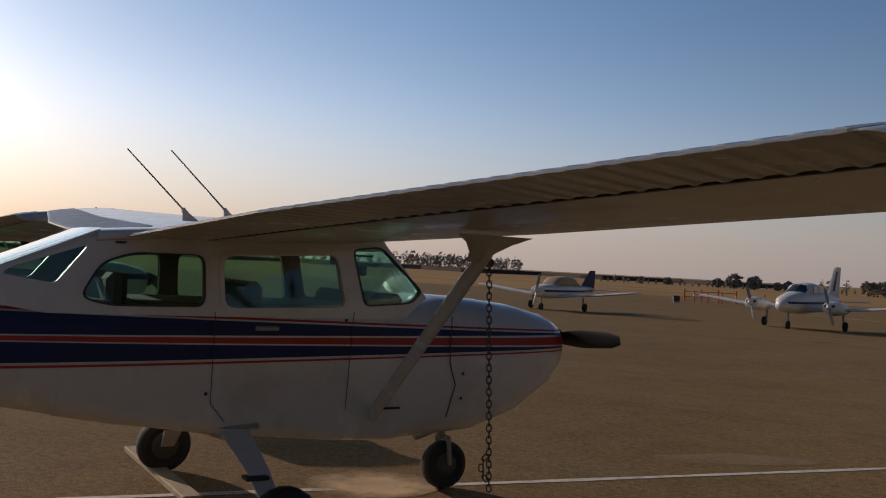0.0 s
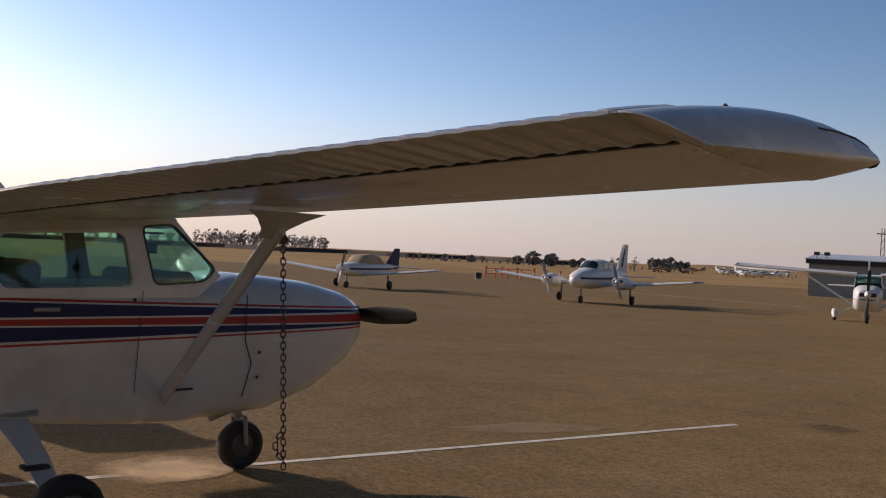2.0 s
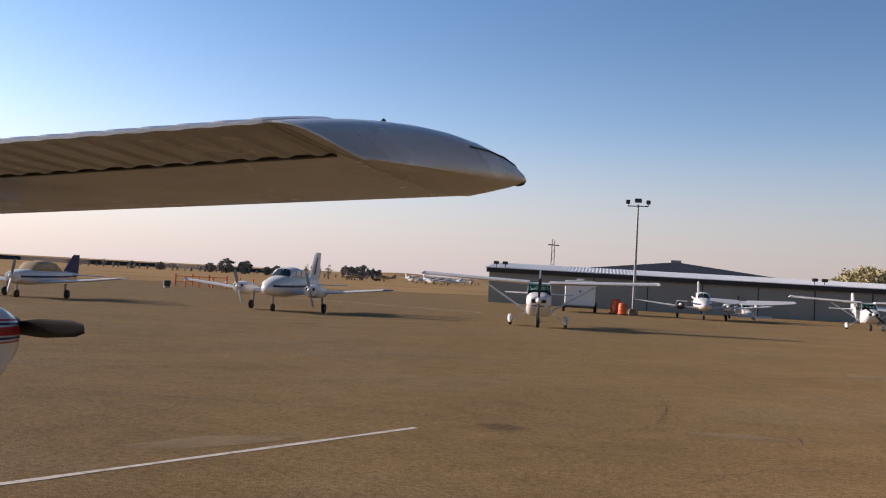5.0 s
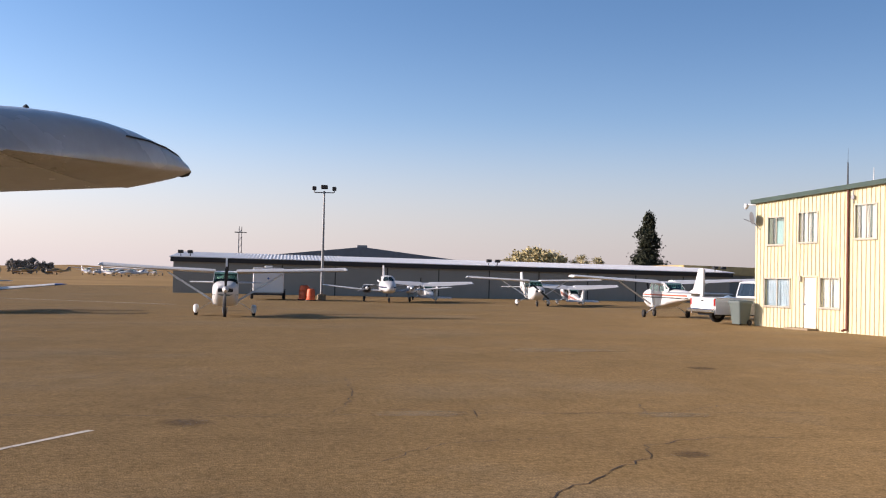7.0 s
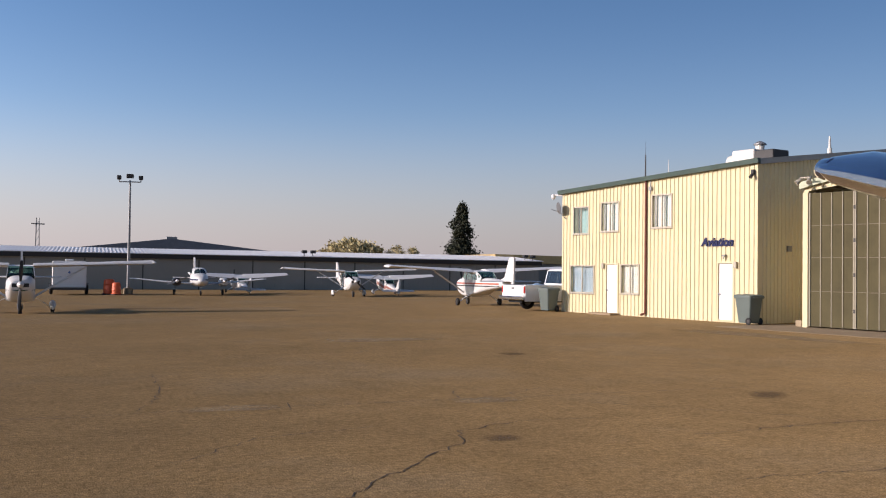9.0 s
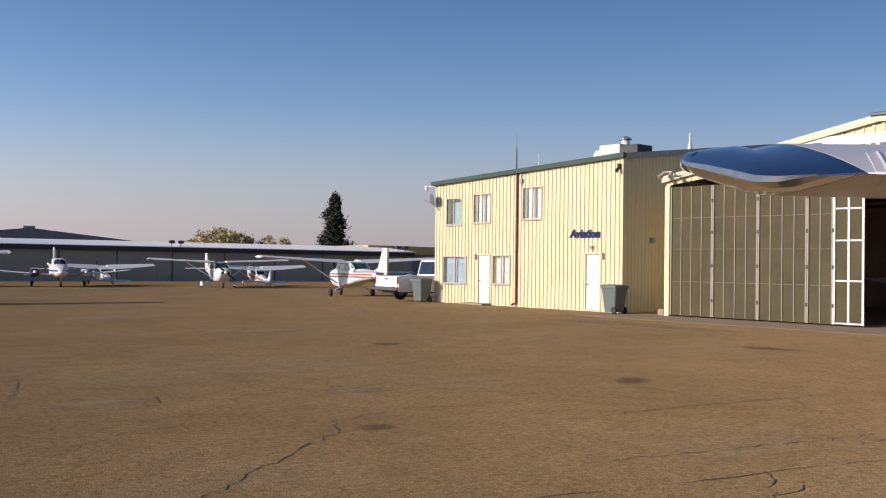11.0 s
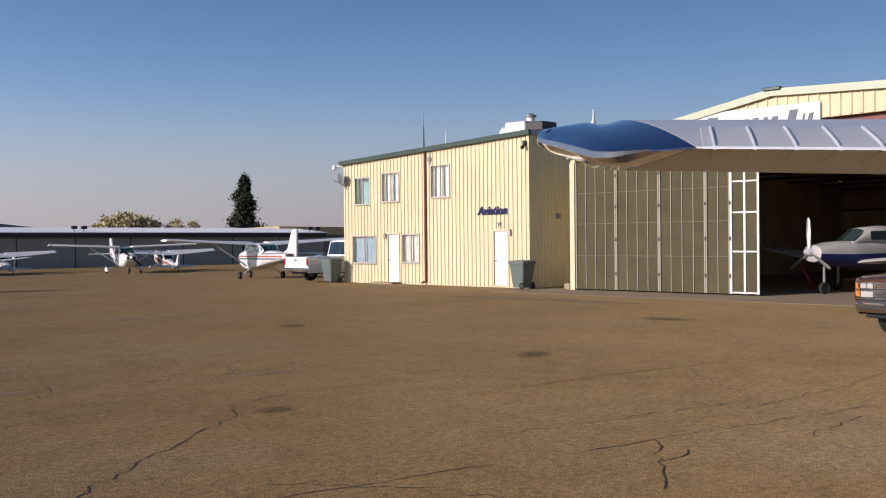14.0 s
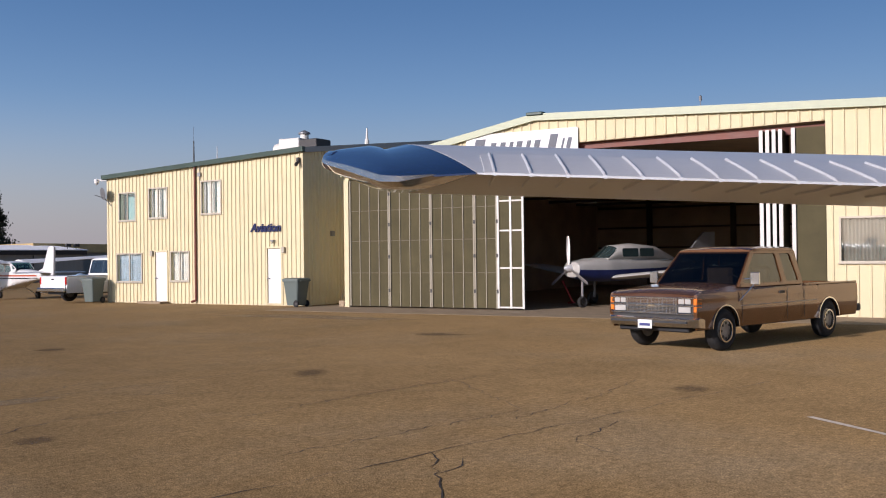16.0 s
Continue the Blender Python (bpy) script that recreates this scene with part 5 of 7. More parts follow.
def blot(x, y, rx, ry, rot, material, label, seed, z=0.006, name="oil_stain"):
    rnd = random.Random(seed)
    pts = []
    n = 26
    ph = [rnd.uniform(0, 6.28) for _ in range(4)]
    for k in range(n):
        a = 2 * math.pi * k / n
        r_ = 1 + 0.16 * math.sin(2 * a + ph[0]) + 0.12 * math.sin(3 * a + ph[1]) + 0.09 * math.sin(5 * a + ph[2]) + rnd.uniform(-0.07, 0.07)
        px_, py_ = rx * r_ * math.cos(a), ry * r_ * math.sin(a)
        c, s = math.cos(radians(rot)), math.sin(radians(rot))
        pts.append((x + px_ * c - py_ * s, y + px_ * s + py_ * c))
    sheet = flat_poly(pts, z)
    for v in sheet.verts:
        v.co.z += drop(v.co.x, v.co.y)
    return tagged(part(name, sheet, material), label, "stain", kind="structure")


def soft_stain(name, colour, strength):
    """A stain that thins out unevenly over the asphalt."""
    m = mat(name, colour, 0.9, vary=0.3)
    n, l = m.node_tree.nodes, m.node_tree.links
    co, ns, mr = n.new("ShaderNodeTexCoord"), n.new("ShaderNodeTexNoise"), n.new("ShaderNodeMapRange")
    grad, sub = n.new("ShaderNodeTexGradient"), n.new("ShaderNodeMath")
    mp = n.new("ShaderNodeMapping")
    mp.inputs["Location"].default_value, mp.inputs["Scale"].default_value = (-1, -1, 0), (2, 2, 0)
    grad.gradient_type = "SPHERICAL"
    l.new(co.outputs["Generated"], mp.inputs["Vector"])
    l.new(mp.outputs[0], grad.inputs[0])
    ns.inputs["Scale"].default_value, ns.inputs["Detail"].default_value = 5, 6
    l.new(co.outputs["Object"], ns.inputs["Vector"])
    sub.operation = "MULTIPLY"
    l.new(grad.outputs["Fac"], sub.inputs[0])
    l.new(ns.outputs["Fac"], sub.inputs[1])
    mr.inputs[1].default_value, mr.inputs[2].default_value, mr.inputs[4].default_value = 0.03, 0.3, strength
    l.new(sub.outputs[0], mr.inputs[0])
    l.new(mr.outputs[0], n["Principled BSDF"].inputs["Alpha"])
    return m


M_STAIN = soft_stain("oil_stain_soft", (0.06, 0.038, 0.02), 0.36)
M_PALE = soft_stain("pale_scrape_soft", (0.36, 0.255, 0.13), 0.45)
# pale warm colour for one soft patch near the nose wheel
M_WARMPALE = soft_stain("warm_pale_soft", (0.55, 0.37, 0.18), 0.95)
for k, (x, y, rx, ry, rot) in enumerate([(6.65, 9.84, 0.42, 0.30, -40), (14.9, 3.3, 0.5, 0.35, 20), (9.46, 4.85, 0.3, 0.22, 0), (18.67, 9.41, 0.5, 0.3, 30), (13.2, -2.2, 0.4, 0.3, 0), (22.0, 2.0, 0.9, 0.4, 60), (30.5, 42.0, 0.8, 0.5, 0), (27.0, 31.0, 0.9, 0.5, 10), (12.0, 30.0, 0.8, 0.4, 0)]):
    blot(x, y, rx, ry, rot, M_STAIN, "dark oil stain soaked into the asphalt", 40 + k)
for k, (x, y, rx, ry, rot) in enumerate([(9.37, 8.58, 0.9, 0.28, -38), (11.96, 6.39, 0.8, 0.25, -35), (20.0, 14.0, 2.5, 0.5, -40), (28.5, 6.5, 5.0, 0.7, -115), (3.0, 9.6, 1.2, 0.3, 20)]):
    blot(x, y, rx, ry, rot, M_PALE, "pale scraped patch of asphalt", 60 + k, 0.005, "pale_patch")
blot(-0.45, 7.7, 0.75, 0.42, 20, M_WARMPALE, "pale warm patch on the asphalt, thinning out unevenly", 77, 0.005, "warm_patch")

# ---- vehicles ----
M_BRONZE = mat("faded_bronze_paint", (0.165, 0.072, 0.027), 0.26, metal=0.5, vary=0.25, scale=1.2, dirt=(0.28, 0.15, 0.065), dirt_amount=0.45, dirt_scale=0.9, coat=0.7)
M_CHROME = mat("dull_chrome", (0.8, 0.78, 0.75), 0.18, metal=1.0, vary=0.1)
M_CARWHITE = mat("white_car_paint", (0.78, 0.78, 0.77), 0.3, vary=0.03, coat=0.3)
M_CARGLASS = mat("dark_car_glass", (0.02, 0.026, 0.028), 0.05, vary=0.1, coat=0.6)
M_AMBER = mat("amber_lens", (0.75, 0.20, 0.02), 0.2)
M_TAIL = mat("red_lens", (0.45, 0.02, 0.015), 0.2)
M_LAMP = mat("headlamp_lens", (0.62, 0.6, 0.55), 0.1, metal=0.3)
M_PLATE = mat("number_plate", (0.72, 0.72, 0.68), 0.5)
M_PLATEBAR = mat("plate_marks", (0.05, 0.06, 0.2), 0.6)
M_TRIM = mat("dark_trim", (0.03, 0.028, 0.026), 0.6)


M_STEELRIM = mat("steel_wheel", (0.34, 0.33, 0.32), 0.4, metal=0.7, vary=0.2)


def arch_side(pts, arches, zb):
    """A body side outline with wheel arches cut from its lower edge."""
    out = []
    for cx, r_ in arches:
        out.append((cx - r_, zb))
        for k in range(1, 8):
            a = math.pi - math.pi * k / 8
            out.append((cx + r_ * math.cos(a), zb + r_ * 0.95 * math.sin(a)))
        out.append((cx + r_, zb))
    return out + pts


def swell(bm, sgn, hw):
    """Rounds a flat body side: shoulder turned in, a crease at mid height, the sill tucked under."""
    for z in (0.55, 0.70, 0.80, 0.84, 0.93, 1.02, 1.07, 1.10):
        bmesh.ops.bisect_plane(bm, geom=bm.verts[:] + bm.edges[:] + bm.faces[:], plane_co=(0, 0, z), plane_no=(0, 0, 1))
    prof = ((0.40, -0.055), (0.55, -0.02), (0.70, -0.006), (0.80, 0.0), (0.84, -0.016), (0.93, -0.004), (1.02, -0.012), (1.07, -0.024), (1.10, -0.040), (1.16, -0.075))
    for v in bm.verts:
        if abs(v.co.y) > hw - 0.01:
            for (z0, o0), (z1, o1) in zip(prof, prof[1:]):
                if z0 <= v.co.z <= z1:
                    v.co.y += sgn * (o0 + (o1 - o0) * (v.co.z - z0) / (z1 - z0))
                    break
    return bm


def pickup(m, label, paint, wb=3.85, group="", square_front=True):
    """An extended-cab pickup; x forward, origin on the ground below the rear axle."""
    pk = thing("pickup_truck", m, label, "truck", group)
    hw = 0.96
    L0, L1 = -1.27, wb + 0.92
    zb = 0.42
    hood_z, belt = 1.10, 1.14
    cab0, cab1 = 1.02, wb - 0.52
    for sgn in (1, -1):
        low = arch_side([(L1 - 0.06, zb), (L1, 0.72), (L1 - 0.03, hood_z - 0.06), (L1 - 0.25, hood_z), (cab1 + 0.1, belt - 0.01), (cab0, belt), (cab0 - 0.03, belt - 0.015), (L0, belt - 0.015), (L0, zb)], [(0, 0.43), (wb, 0.43)], zb)
        mm = Matrix(((1, 0, 0, 0), (0, -sgn, 0, sgn * hw), (0, 0, 1, 0), (0, 0, 0, 1)))
        sd = part("body_side", swell(plate(low, [], 0.08, mm), sgn, hw), paint, pk, smooth=35)
        part("side_moulding", boxm((0.5, sgn * (hw + 0.003) - 0.01, 0.793), (wb - 0.5, sgn * (hw + 0.003) + 0.006, 0.807), 0.003), M_STEELRIM, sd)
        for cx in (0, wb):
            bm = bmesh.new()
            rings = []
            for k in range(11):
                a = math.pi * k / 10
                c, s = math.cos(a), math.sin(a)
                rings.append([(cx + (0.43 + d) * c, sgn * (hw + o), zb + (0.43 + d) * 0.95 * s) for d, o in ((-0.01, -0.04), (0.016, -0.04), (0.016, 0.006), (-0.01, 0.006))])
            part("arch_trim", loft(bm, rings), M_CHROME if square_front else paint, sd)
        # black boxes fill the arches in place of the shade within them
        for cx in (0, wb):
            part("wheel_well_shade", boxm((cx - 0.425, min(sgn * 0.45, sgn * (hw - 0.085)), 0.46), (cx + 0.425, max(sgn * 0.45, sgn * (hw - 0.085)), 0.86)), M_BLACK, sd)
        bm = bmesh.new()
        for x in (cab0 + 0.01, cab0 + 1.02 - 0.35, cab1 - 0.02):
            box(bm, (x - 0.004, sgn * hw - 0.003, zb + 0.05), (x + 0.004, sgn * hw + 0.003, belt - 0.03))
        part("door_seam", bm, M_BLACK, sd)
        part("door_handle", boxm((cab0 + 0.78, sgn * (hw + 0.002) - 0.016, 0.98), (cab0 + 0.96, sgn * (hw + 0.002) + 0.012, 1.03), 0.006), M_TRIM, sd)
        # cab side frame above the belt
        frame_o = [(cab0, belt), (cab1 + 0.05, belt), (cab1 - 0.58, 1.79), (cab1 - 0.76, 1.85), (cab0 + 0.22, 1.85), (cab0 + 0.1, 1.79)]
        w1 = rounded([(cab0 + 0.78, belt + 0.06), (cab1 - 0.12, belt + 0.06), (cab1 - 0.67, 1.75), (cab0 + 0.86, 1.75)], 0.05)
        w2 = rounded([(cab0 + 0.14, belt + 0.07), (cab0 + 0.62, belt + 0.06), (cab0 + 0.70, 1.75), (cab0 + 0.30, 1.75)], 0.06)
        mt = Matrix(((1, 0, 0, 0), (0, -sgn, -0.20 * sgn, sgn * (hw - 0.03 + 0.20 * belt)), (0, 0, 1, 0), (0, 0, 0, 1)))
        cs = part("cab_side", plate(frame_o, [w1, w2], 0.05, mt), paint, pk)
        for w in (w1, w2):
            g = part("side_glass", plate(w, [], 0.006, mt @ Matrix.Translation((0, 0.02, 0))), M_CARWIN, cs)
            g.visible_shadow = False
        bm = bmesh.new()
        box(bm, (cab1 - 0.22, sgn * (hw + 0.16) - 0.09, belt + 0.04), (cab1 - 0.17, sgn * (hw + 0.16) + 0.09, belt + 0.27), 0.01)
        mir = part("wing_mirror", bm, M_CHROME, pk)
        bm = bmesh.new()
        tube(bm, (cab1 - 0.2, sgn * (hw + 0.14), belt + 0.05), (cab1 + 0.08, sgn * hw, belt - 0.25), 0.012)
        tube(bm, (cab1 - 0.2, sgn * (hw + 0.14), belt + 0.16), (cab1 - 0.1, sgn * (hw - 0.02), belt + 0.14), 0.012)
        part("mirror_arm", bm, M_CHROME, mir)
    # hood, roof, glass
    bm = bmesh.new()
    loft(bm, [[(x, f * w, z + c * (1 - f * f) - (0.05 if abs(f) == 1 else 0)) for f in (-1, -0.97, -0.8, -0.45, 0, 0.45, 0.8, 0.97, 1)] + [(x, w, z - 0.1), (x, -w, z - 0.1)]
              for x, w, z, c in ((L1 + 0.0, hw - 0.07, hood_z - 0.115, 0.01), (L1 - 0.03, hw - 0.06, hood_z - 0.075, 0.025), (L1 - 0.14, hw - 0.05, hood_z - 0.03, 0.04), (L1 - 0.5, hw - 0.05, hood_z + 0.01, 0.05), (cab1 + 0.35, hw - 0.055, belt + 0.02, 0.05), (cab1 + 0.06, hw - 0.06, belt + 0.03, 0.05))])
    part("hood", bm, paint, pk, smooth=30)
    bm = bmesh.new()
    loft(bm, [[(x, -w, z - 0.05), (x, -w, z), (x, -w * 0.8, z + 0.03), (x, 0, z + 0.045), (x, w * 0.8, z + 0.03), (x, w, z), (x, w, z - 0.05)] for x, w, z in ((cab1 - 0.58, 0.79, 1.80), (cab1 - 0.68, 0.80, 1.835), (cab1 - 0.85, 0.81, 1.85), (cab0 + 0.25, 0.81, 1.85), (cab0 + 0.12, 0.80, 1.80))])
    part("roof", bm, paint, pk, smooth=30)
    def pane(name, a, b, wa, wb_, glass_m):
        bm = bmesh.new()
        loft(bm, [[(a[0], s * wa, a[1]), (b[0], s * wb_, b[1]), (b[0] - 0.01, s * wb_, b[1] - 0.008), (a[0] - 0.01, s * wa, a[1] - 0.008)] for s in (-1, -0.5, 0, 0.5, 1)])
        g = part(name, bm, glass_m, pk)
        g.visible_shadow = False
    pane("windscreen", (cab1 + 0.05, belt + 0.03), (cab1 - 0.58, 1.79), 0.87, 0.78, M_CARWIN)
    pane("rear_glass", (cab0 + 0.01, belt + 0.05), (cab0 + 0.12, 1.78), 0.84, 0.76, M_CARWIN)
    part("dashboard", boxm((cab1 - 0.35, -0.82, 0.9), (cab1 + 0.0, 0.82, belt + 0.05), 0.04), M_TARPSEAT, pk)
    for y in (-0.4, 0.4):
        part("seat", boxm((cab0 + 0.75, y - 0.3, 0.8), (cab0 + 0.95, y + 0.3, 1.5), 0.06), M_TARPSEAT, pk)
    bm = bmesh.new()
    ringp = []
    for k in range(13):
        a = 2 * math.pi * k / 12
        c = Vector((cab1 - 0.55, 0.4 + 0.19 * math.cos(a), 1.18 + 0.17 * math.sin(a)))
        ringp.append([c + Vector((0.014 * math.cos(q), 0.014 * math.sin(q) * math.cos(a), 0.014 * math.sin(q) * math.sin(a))) for q in (0, 1.57, 3.14, 4.71)])
    part("steering_wheel", loft(bm, ringp, cap=False), M_TRIM, pk)
    # bed
    part("bed_floor", boxm((L0, -hw + 0.09, 0.62), (cab0 - 0.04, hw - 0.09, 0.68)), M_TRIM, pk)
    for sgn in (1, -1):
        part("bed_rail", boxm((L0, sgn * (hw - 0.08) - 0.06, belt - 0.04), (cab0 - 0.04, sgn * (hw - 0.08) + 0.06, belt + 0.0), 0.01), paint, pk)
    part("bed_front", boxm((cab0 - 0.09, -hw + 0.09, 0.66), (cab0 - 0.04, hw - 0.09, belt - 0.01)), paint, pk)
    tg = part("tailgate", boxm((L0 - 0.03, -hw + 0.12, 0.64), (L0 + 0.03, hw - 0.12, belt - 0.02), 0.012), paint, pk)
    part("gate_handle", boxm((L0 - 0.045, -0.11, 0.96), (L0 - 0.031, 0.11, 1.02), 0.004), M_TRIM, tg)
    for sgn in (1, -1):
        part("tail_lamp", boxm((L0 - 0.035, sgn * (hw - 0.07) - 0.05, 0.78), (L0 + 0.02, sgn * (hw - 0.07) + 0.05, 1.08), 0.01), M_TAIL, pk)
    part("rear_bumper", boxm((L0 - 0.2, -hw + 0.02, 0.48), (L0 - 0.04, hw - 0.02, 0.64), 0.03), M_CHROME if not square_front else M_TRIM, pk)
    part("cab_back", boxm((cab0, -hw + 0.09, 0.5), (cab0 + 0.05, hw - 0.09, belt + 0.06)), paint, pk)
    part("underbody", boxm((L0 + 0.1, -0.55, 0.36), (L1 - 0.3, 0.55, 0.6)), M_BLACK, pk)
    # front
    fx = L1
    part("front_panel", boxm((fx - 0.12, -hw + 0.06, 0.58), (fx - 0.02, hw - 0.06, hood_z - 0.08), 0.02), M_TRIM, pk)
    gr = part("grille", plate(rect(-0.55, 0.55, 0.70, 0.985), [rect(-0.52, 0.52, 0.86, 0.96), rect(-0.52, 0.52, 0.725, 0.815)], 0.03, pose(fx + 0.012, 0, 0, 0, 0, 90)), M_CHROME, pk, "chrome-framed dark grille")
    part("grille_back", boxm((fx - 0.019, -0.53, 0.71), (fx - 0.006, 0.53, 0.97)), M_BLACK, gr)
    for z in (0.745, 0.77, 0.795, 0.885, 0.91, 0.935):
        part("grille_bar", boxm((fx - 0.004, -0.52, z - 0.006), (fx + 0.006, 0.52, z + 0.006)), M_CHROME, gr)
    for z in (0.700, 0.845, 0.982):
        part("chrome_strip", boxm((fx - 0.01, -hw + 0.06, z - 0.012), (fx + 0.026, hw - 0.06, z + 0.012), 0.006), M_CHROME, gr)
    for k in range(-6, 7):
        part("grille_post", boxm((fx - 0.005, k * 0.08 - 0.004, 0.727), (fx + 0.004, k * 0.08 + 0.004, 0.957)), M_GREY, gr)
    part("badge", boxm((fx + 0.013, -0.07, 0.82), (fx + 0.022, 0.07, 0.86), 0.004), M_YELLOW, gr, "plain gilt badge")
    for sgn in (1, -1):
        for a, b in ((0.57, 0.70), (0.71, 0.83)):
            part("headlamp", boxm((fx - 0.02, sgn * (a + b) / 2 - 0.06, 0.875), (fx + 0.012, sgn * (a + b) / 2 + 0.06, 0.965), 0.012), M_LAMP, pk)
        part("parking_lamp", boxm((fx - 0.02, sgn * 0.70 - 0.125, 0.725), (fx + 0.008, sgn * 0.70 + 0.125, 0.825), 0.008), M_LAMP, pk)
        for z in (0.725, 0.862):
            part("corner_lamp", boxm((fx - 0.17, sgn * 0.905 - 0.028, z), (fx - 0.002, sgn * 0.905 + 0.048, z + 0.115), 0.012), M_AMBER, pk)
    bm = bmesh.new()
    loft(bm, [[(fx + o + dx, y, z) for dx, z in ((-0.06, 0.60), (0.10, 0.635), (0.13, 0.615), (0.13, 0.53), (0.10, 0.47), (-0.06, 0.45))] for y, o in ((-hw - 0.015, -0.16), (-hw + 0.12, -0.02), (-0.4, 0.0), (0.4, 0.0), (hw - 0.12, -0.02), (hw + 0.015, -0.16))])
    bp = part("front_bumper", bm, M_CHROME, pk, "chrome bumper wrapped round the corners", smooth=30)
    part("bumper_strip", boxm((fx + 0.112, -hw + 0.14, 0.54), (fx + 0.138, hw - 0.14, 0.575)), M_TRIM, bp)
    part("valance", boxm((fx - 0.18, -hw + 0.2, 0.37), (fx - 0.03, hw - 0.2, 0.455), 0.02), M_BLACK, pk)
    np_ = part("number_plate", boxm((fx + 0.141, -0.20, 0.43), (fx + 0.149, 0.11, 0.585), 0.004), M_PLATE, bp)
    part("plate_bar", boxm((fx + 0.1495, -0.16, 0.475), (fx + 0.151, 0.07, 0.525)), M_PLATEBAR, np_)
    for x in (0, wb):
        for sgn in (1, -1):
            wheel("wheel", pk, x, sgn * (hw - 0.13), 0.385, 0.385, 0.24, 0.54, rim=M_STEELRIM)
            bm = bmesh.new()
            yo = sgn * (hw - 0.13 + 0.118)
            hoop = []
            for k in range(25):
                c, q = math.cos(math.pi * k / 12), math.sin(math.pi * k / 12)
                hoop.append([(x + ra * c, yo + o * sgn, 0.37 + ra * q) for ra, o in ((0.185, 0.0), (0.215, 0.0), (0.213, 0.012), (0.187, 0.012))])
            part("trim_ring", loft(bm, hoop, cap=False), M_CHROME, pk)
            for k in range(8):
                c, q = math.cos(math.pi * k / 4), math.sin(math.pi * k / 4)
                part("rim_slot", boxm((x + 0.14 * c - 0.022, yo - 0.004, 0.37 + 0.14 * q - 0.022), (x + 0.14 * c + 0.022, yo + 0.004, 0.37 + 0.14 * q + 0.022), 0.006), M_BLACK, pk)
    return pk


M_TARPSEAT = mat("tan_interior", (0.07, 0.045, 0.03), 0.8, vary=0.2)
hd = radians(137)
front = Vector((18.75, -2.9, 0))
rear_ax = front - Vector((math.cos(hd), math.sin(hd), 0)) * 3.85
pickup(Matrix.Translation(rear_ax) @ pose(0, 0, 0, 0, 0, 137), "faded bronze extended-cab pickup parked before the open hangar", M_BRONZE)
tr = pickup(pose(39.9, 19.1, -0.02, 0, 0, -30), "white pickup with a blue tarp load beside the office", M_CARWHITE, square_front=False)
M_BLUETARP = mat("blue_grey_sheet", (0.25, 0.36, 0.5), 0.5, vary=0.2)
bm = bmesh.new()
bmesh.ops.create_grid(bm, x_segments=14, y_segments=12, size=1)
for v in bm.verts:
    x, y = v.co.x, v.co.y
    v.co = Vector((x * 0.8 + 0.1, y * 0.75, 0.70 + 0.62 * (1 - x * x) ** 0.5 * (1 - y * y) ** 0.5 * (0.8 + 0.25 * noise.noise((x * 2.5, y * 2.5, 1)))))
tp = part("tarp", bm, M_BLUETARP, None, smooth=60)
tp.matrix_world = tr.matrix_world
tagged(tp, "crumpled blue-grey tarp over the pickup bed", "tarp")


# ---- wheeled bins ----
def wheelie_bin(m):
    b = thing("wheeled_bin", m, "grey-green wheeled rubbish bin with closed lid", "bin", "wheeled bins")
    rings = []
    for z, w, d in ((0.06, 0.24, 0.26), (0.5, 0.28, 0.31), (0.92, 0.32, 0.36)):
        rings.append([(x * d, y * w, z) for x, y in rounded([(-1, -1), (1, -1), (1, 1), (-1, 1)], 0.25, 3)])
    part("body", loft(bmesh.new(), rings), M_BIN, b, smooth=35)
    part("rim", loft(bmesh.new(), [[(x * 0.39, y * 0.35, z) for x, y in rounded([(-1, -1), (1, -1), (1, 1), (-1, 1)], 0.25, 3)] for z in (0.90, 0.96)]), M_BIN, b)
    lid = bmesh.new()
    loft(lid, [[(x * s * 0.41, y * s * 0.36, z) for x, y in rounded([(-1, -1), (1, -1), (1, 1), (-1, 1)], 0.25, 3)] for z, s in ((0.962, 1.0), (1.0, 0.98), (1.03, 0.8), (1.04, 0.4))])
    part("lid", lid, M_BIN, b, smooth=35)
    bm = bmesh.new()
    tube(bm, (-0.46, -0.24, 0.94), (-0.46, 0.24, 0.94), 0.018)
    for y in (-0.22, 0.22):
        tube(bm, (-0.46, y, 0.94), (-0.36, y, 0.93), 0.016)
    part("handle", bm, M_BIN, b)
    for y in (-0.27, 0.27):
        wheel("bin_wheel", b, -0.24, y, 0.125, 0.125, 0.06, 0.4)
    return b


b1 = wheelie_bin(pose(38.45, 17.85, 0, 0, 0, 160))
b2 = copy_thing(b1, Matrix.Translation(fac(10.35, 0.5)) @ pose(0, 0, 0, 0, 0, 60))

# ---- fittings on the office ----


def fitting(name, label, category, bm, material, m=FA, smooth=None):
    e = thing(name, m, label, category)
    part("body", bm, material, e, smooth=smooth)
    return e


bm = bmesh.new()
tube(bm, (5.04, -0.06, 0.12), (5.04, -0.06, off_top(5) + 0.1), 0.045, None, 10)
tube(bm, (5.04, -0.06, 0.14), (4.92, -0.2, 0.08), 0.045, None, 10)
fitting("drain_pipe", "brown painted downpipe running up the office wall", "pipe", bm, M_REDBEAM)
bm = bmesh.new()
tube(bm, (5.0, -0.05, off_top(5) + 0.1), (5.0, -0.05, off_top(5) + 0.95), 0.03, 0.02, 8)
tube(bm, (5.0, -0.05, off_top(5) + 0.9), (5.0, -0.05, off_top(5) + 1.5), 0.008, 0.004, 6)
fitting("roof_antenna", "thin dark whip antenna on a mast", "antenna", bm, M_TRIM)
bm = bmesh.new()
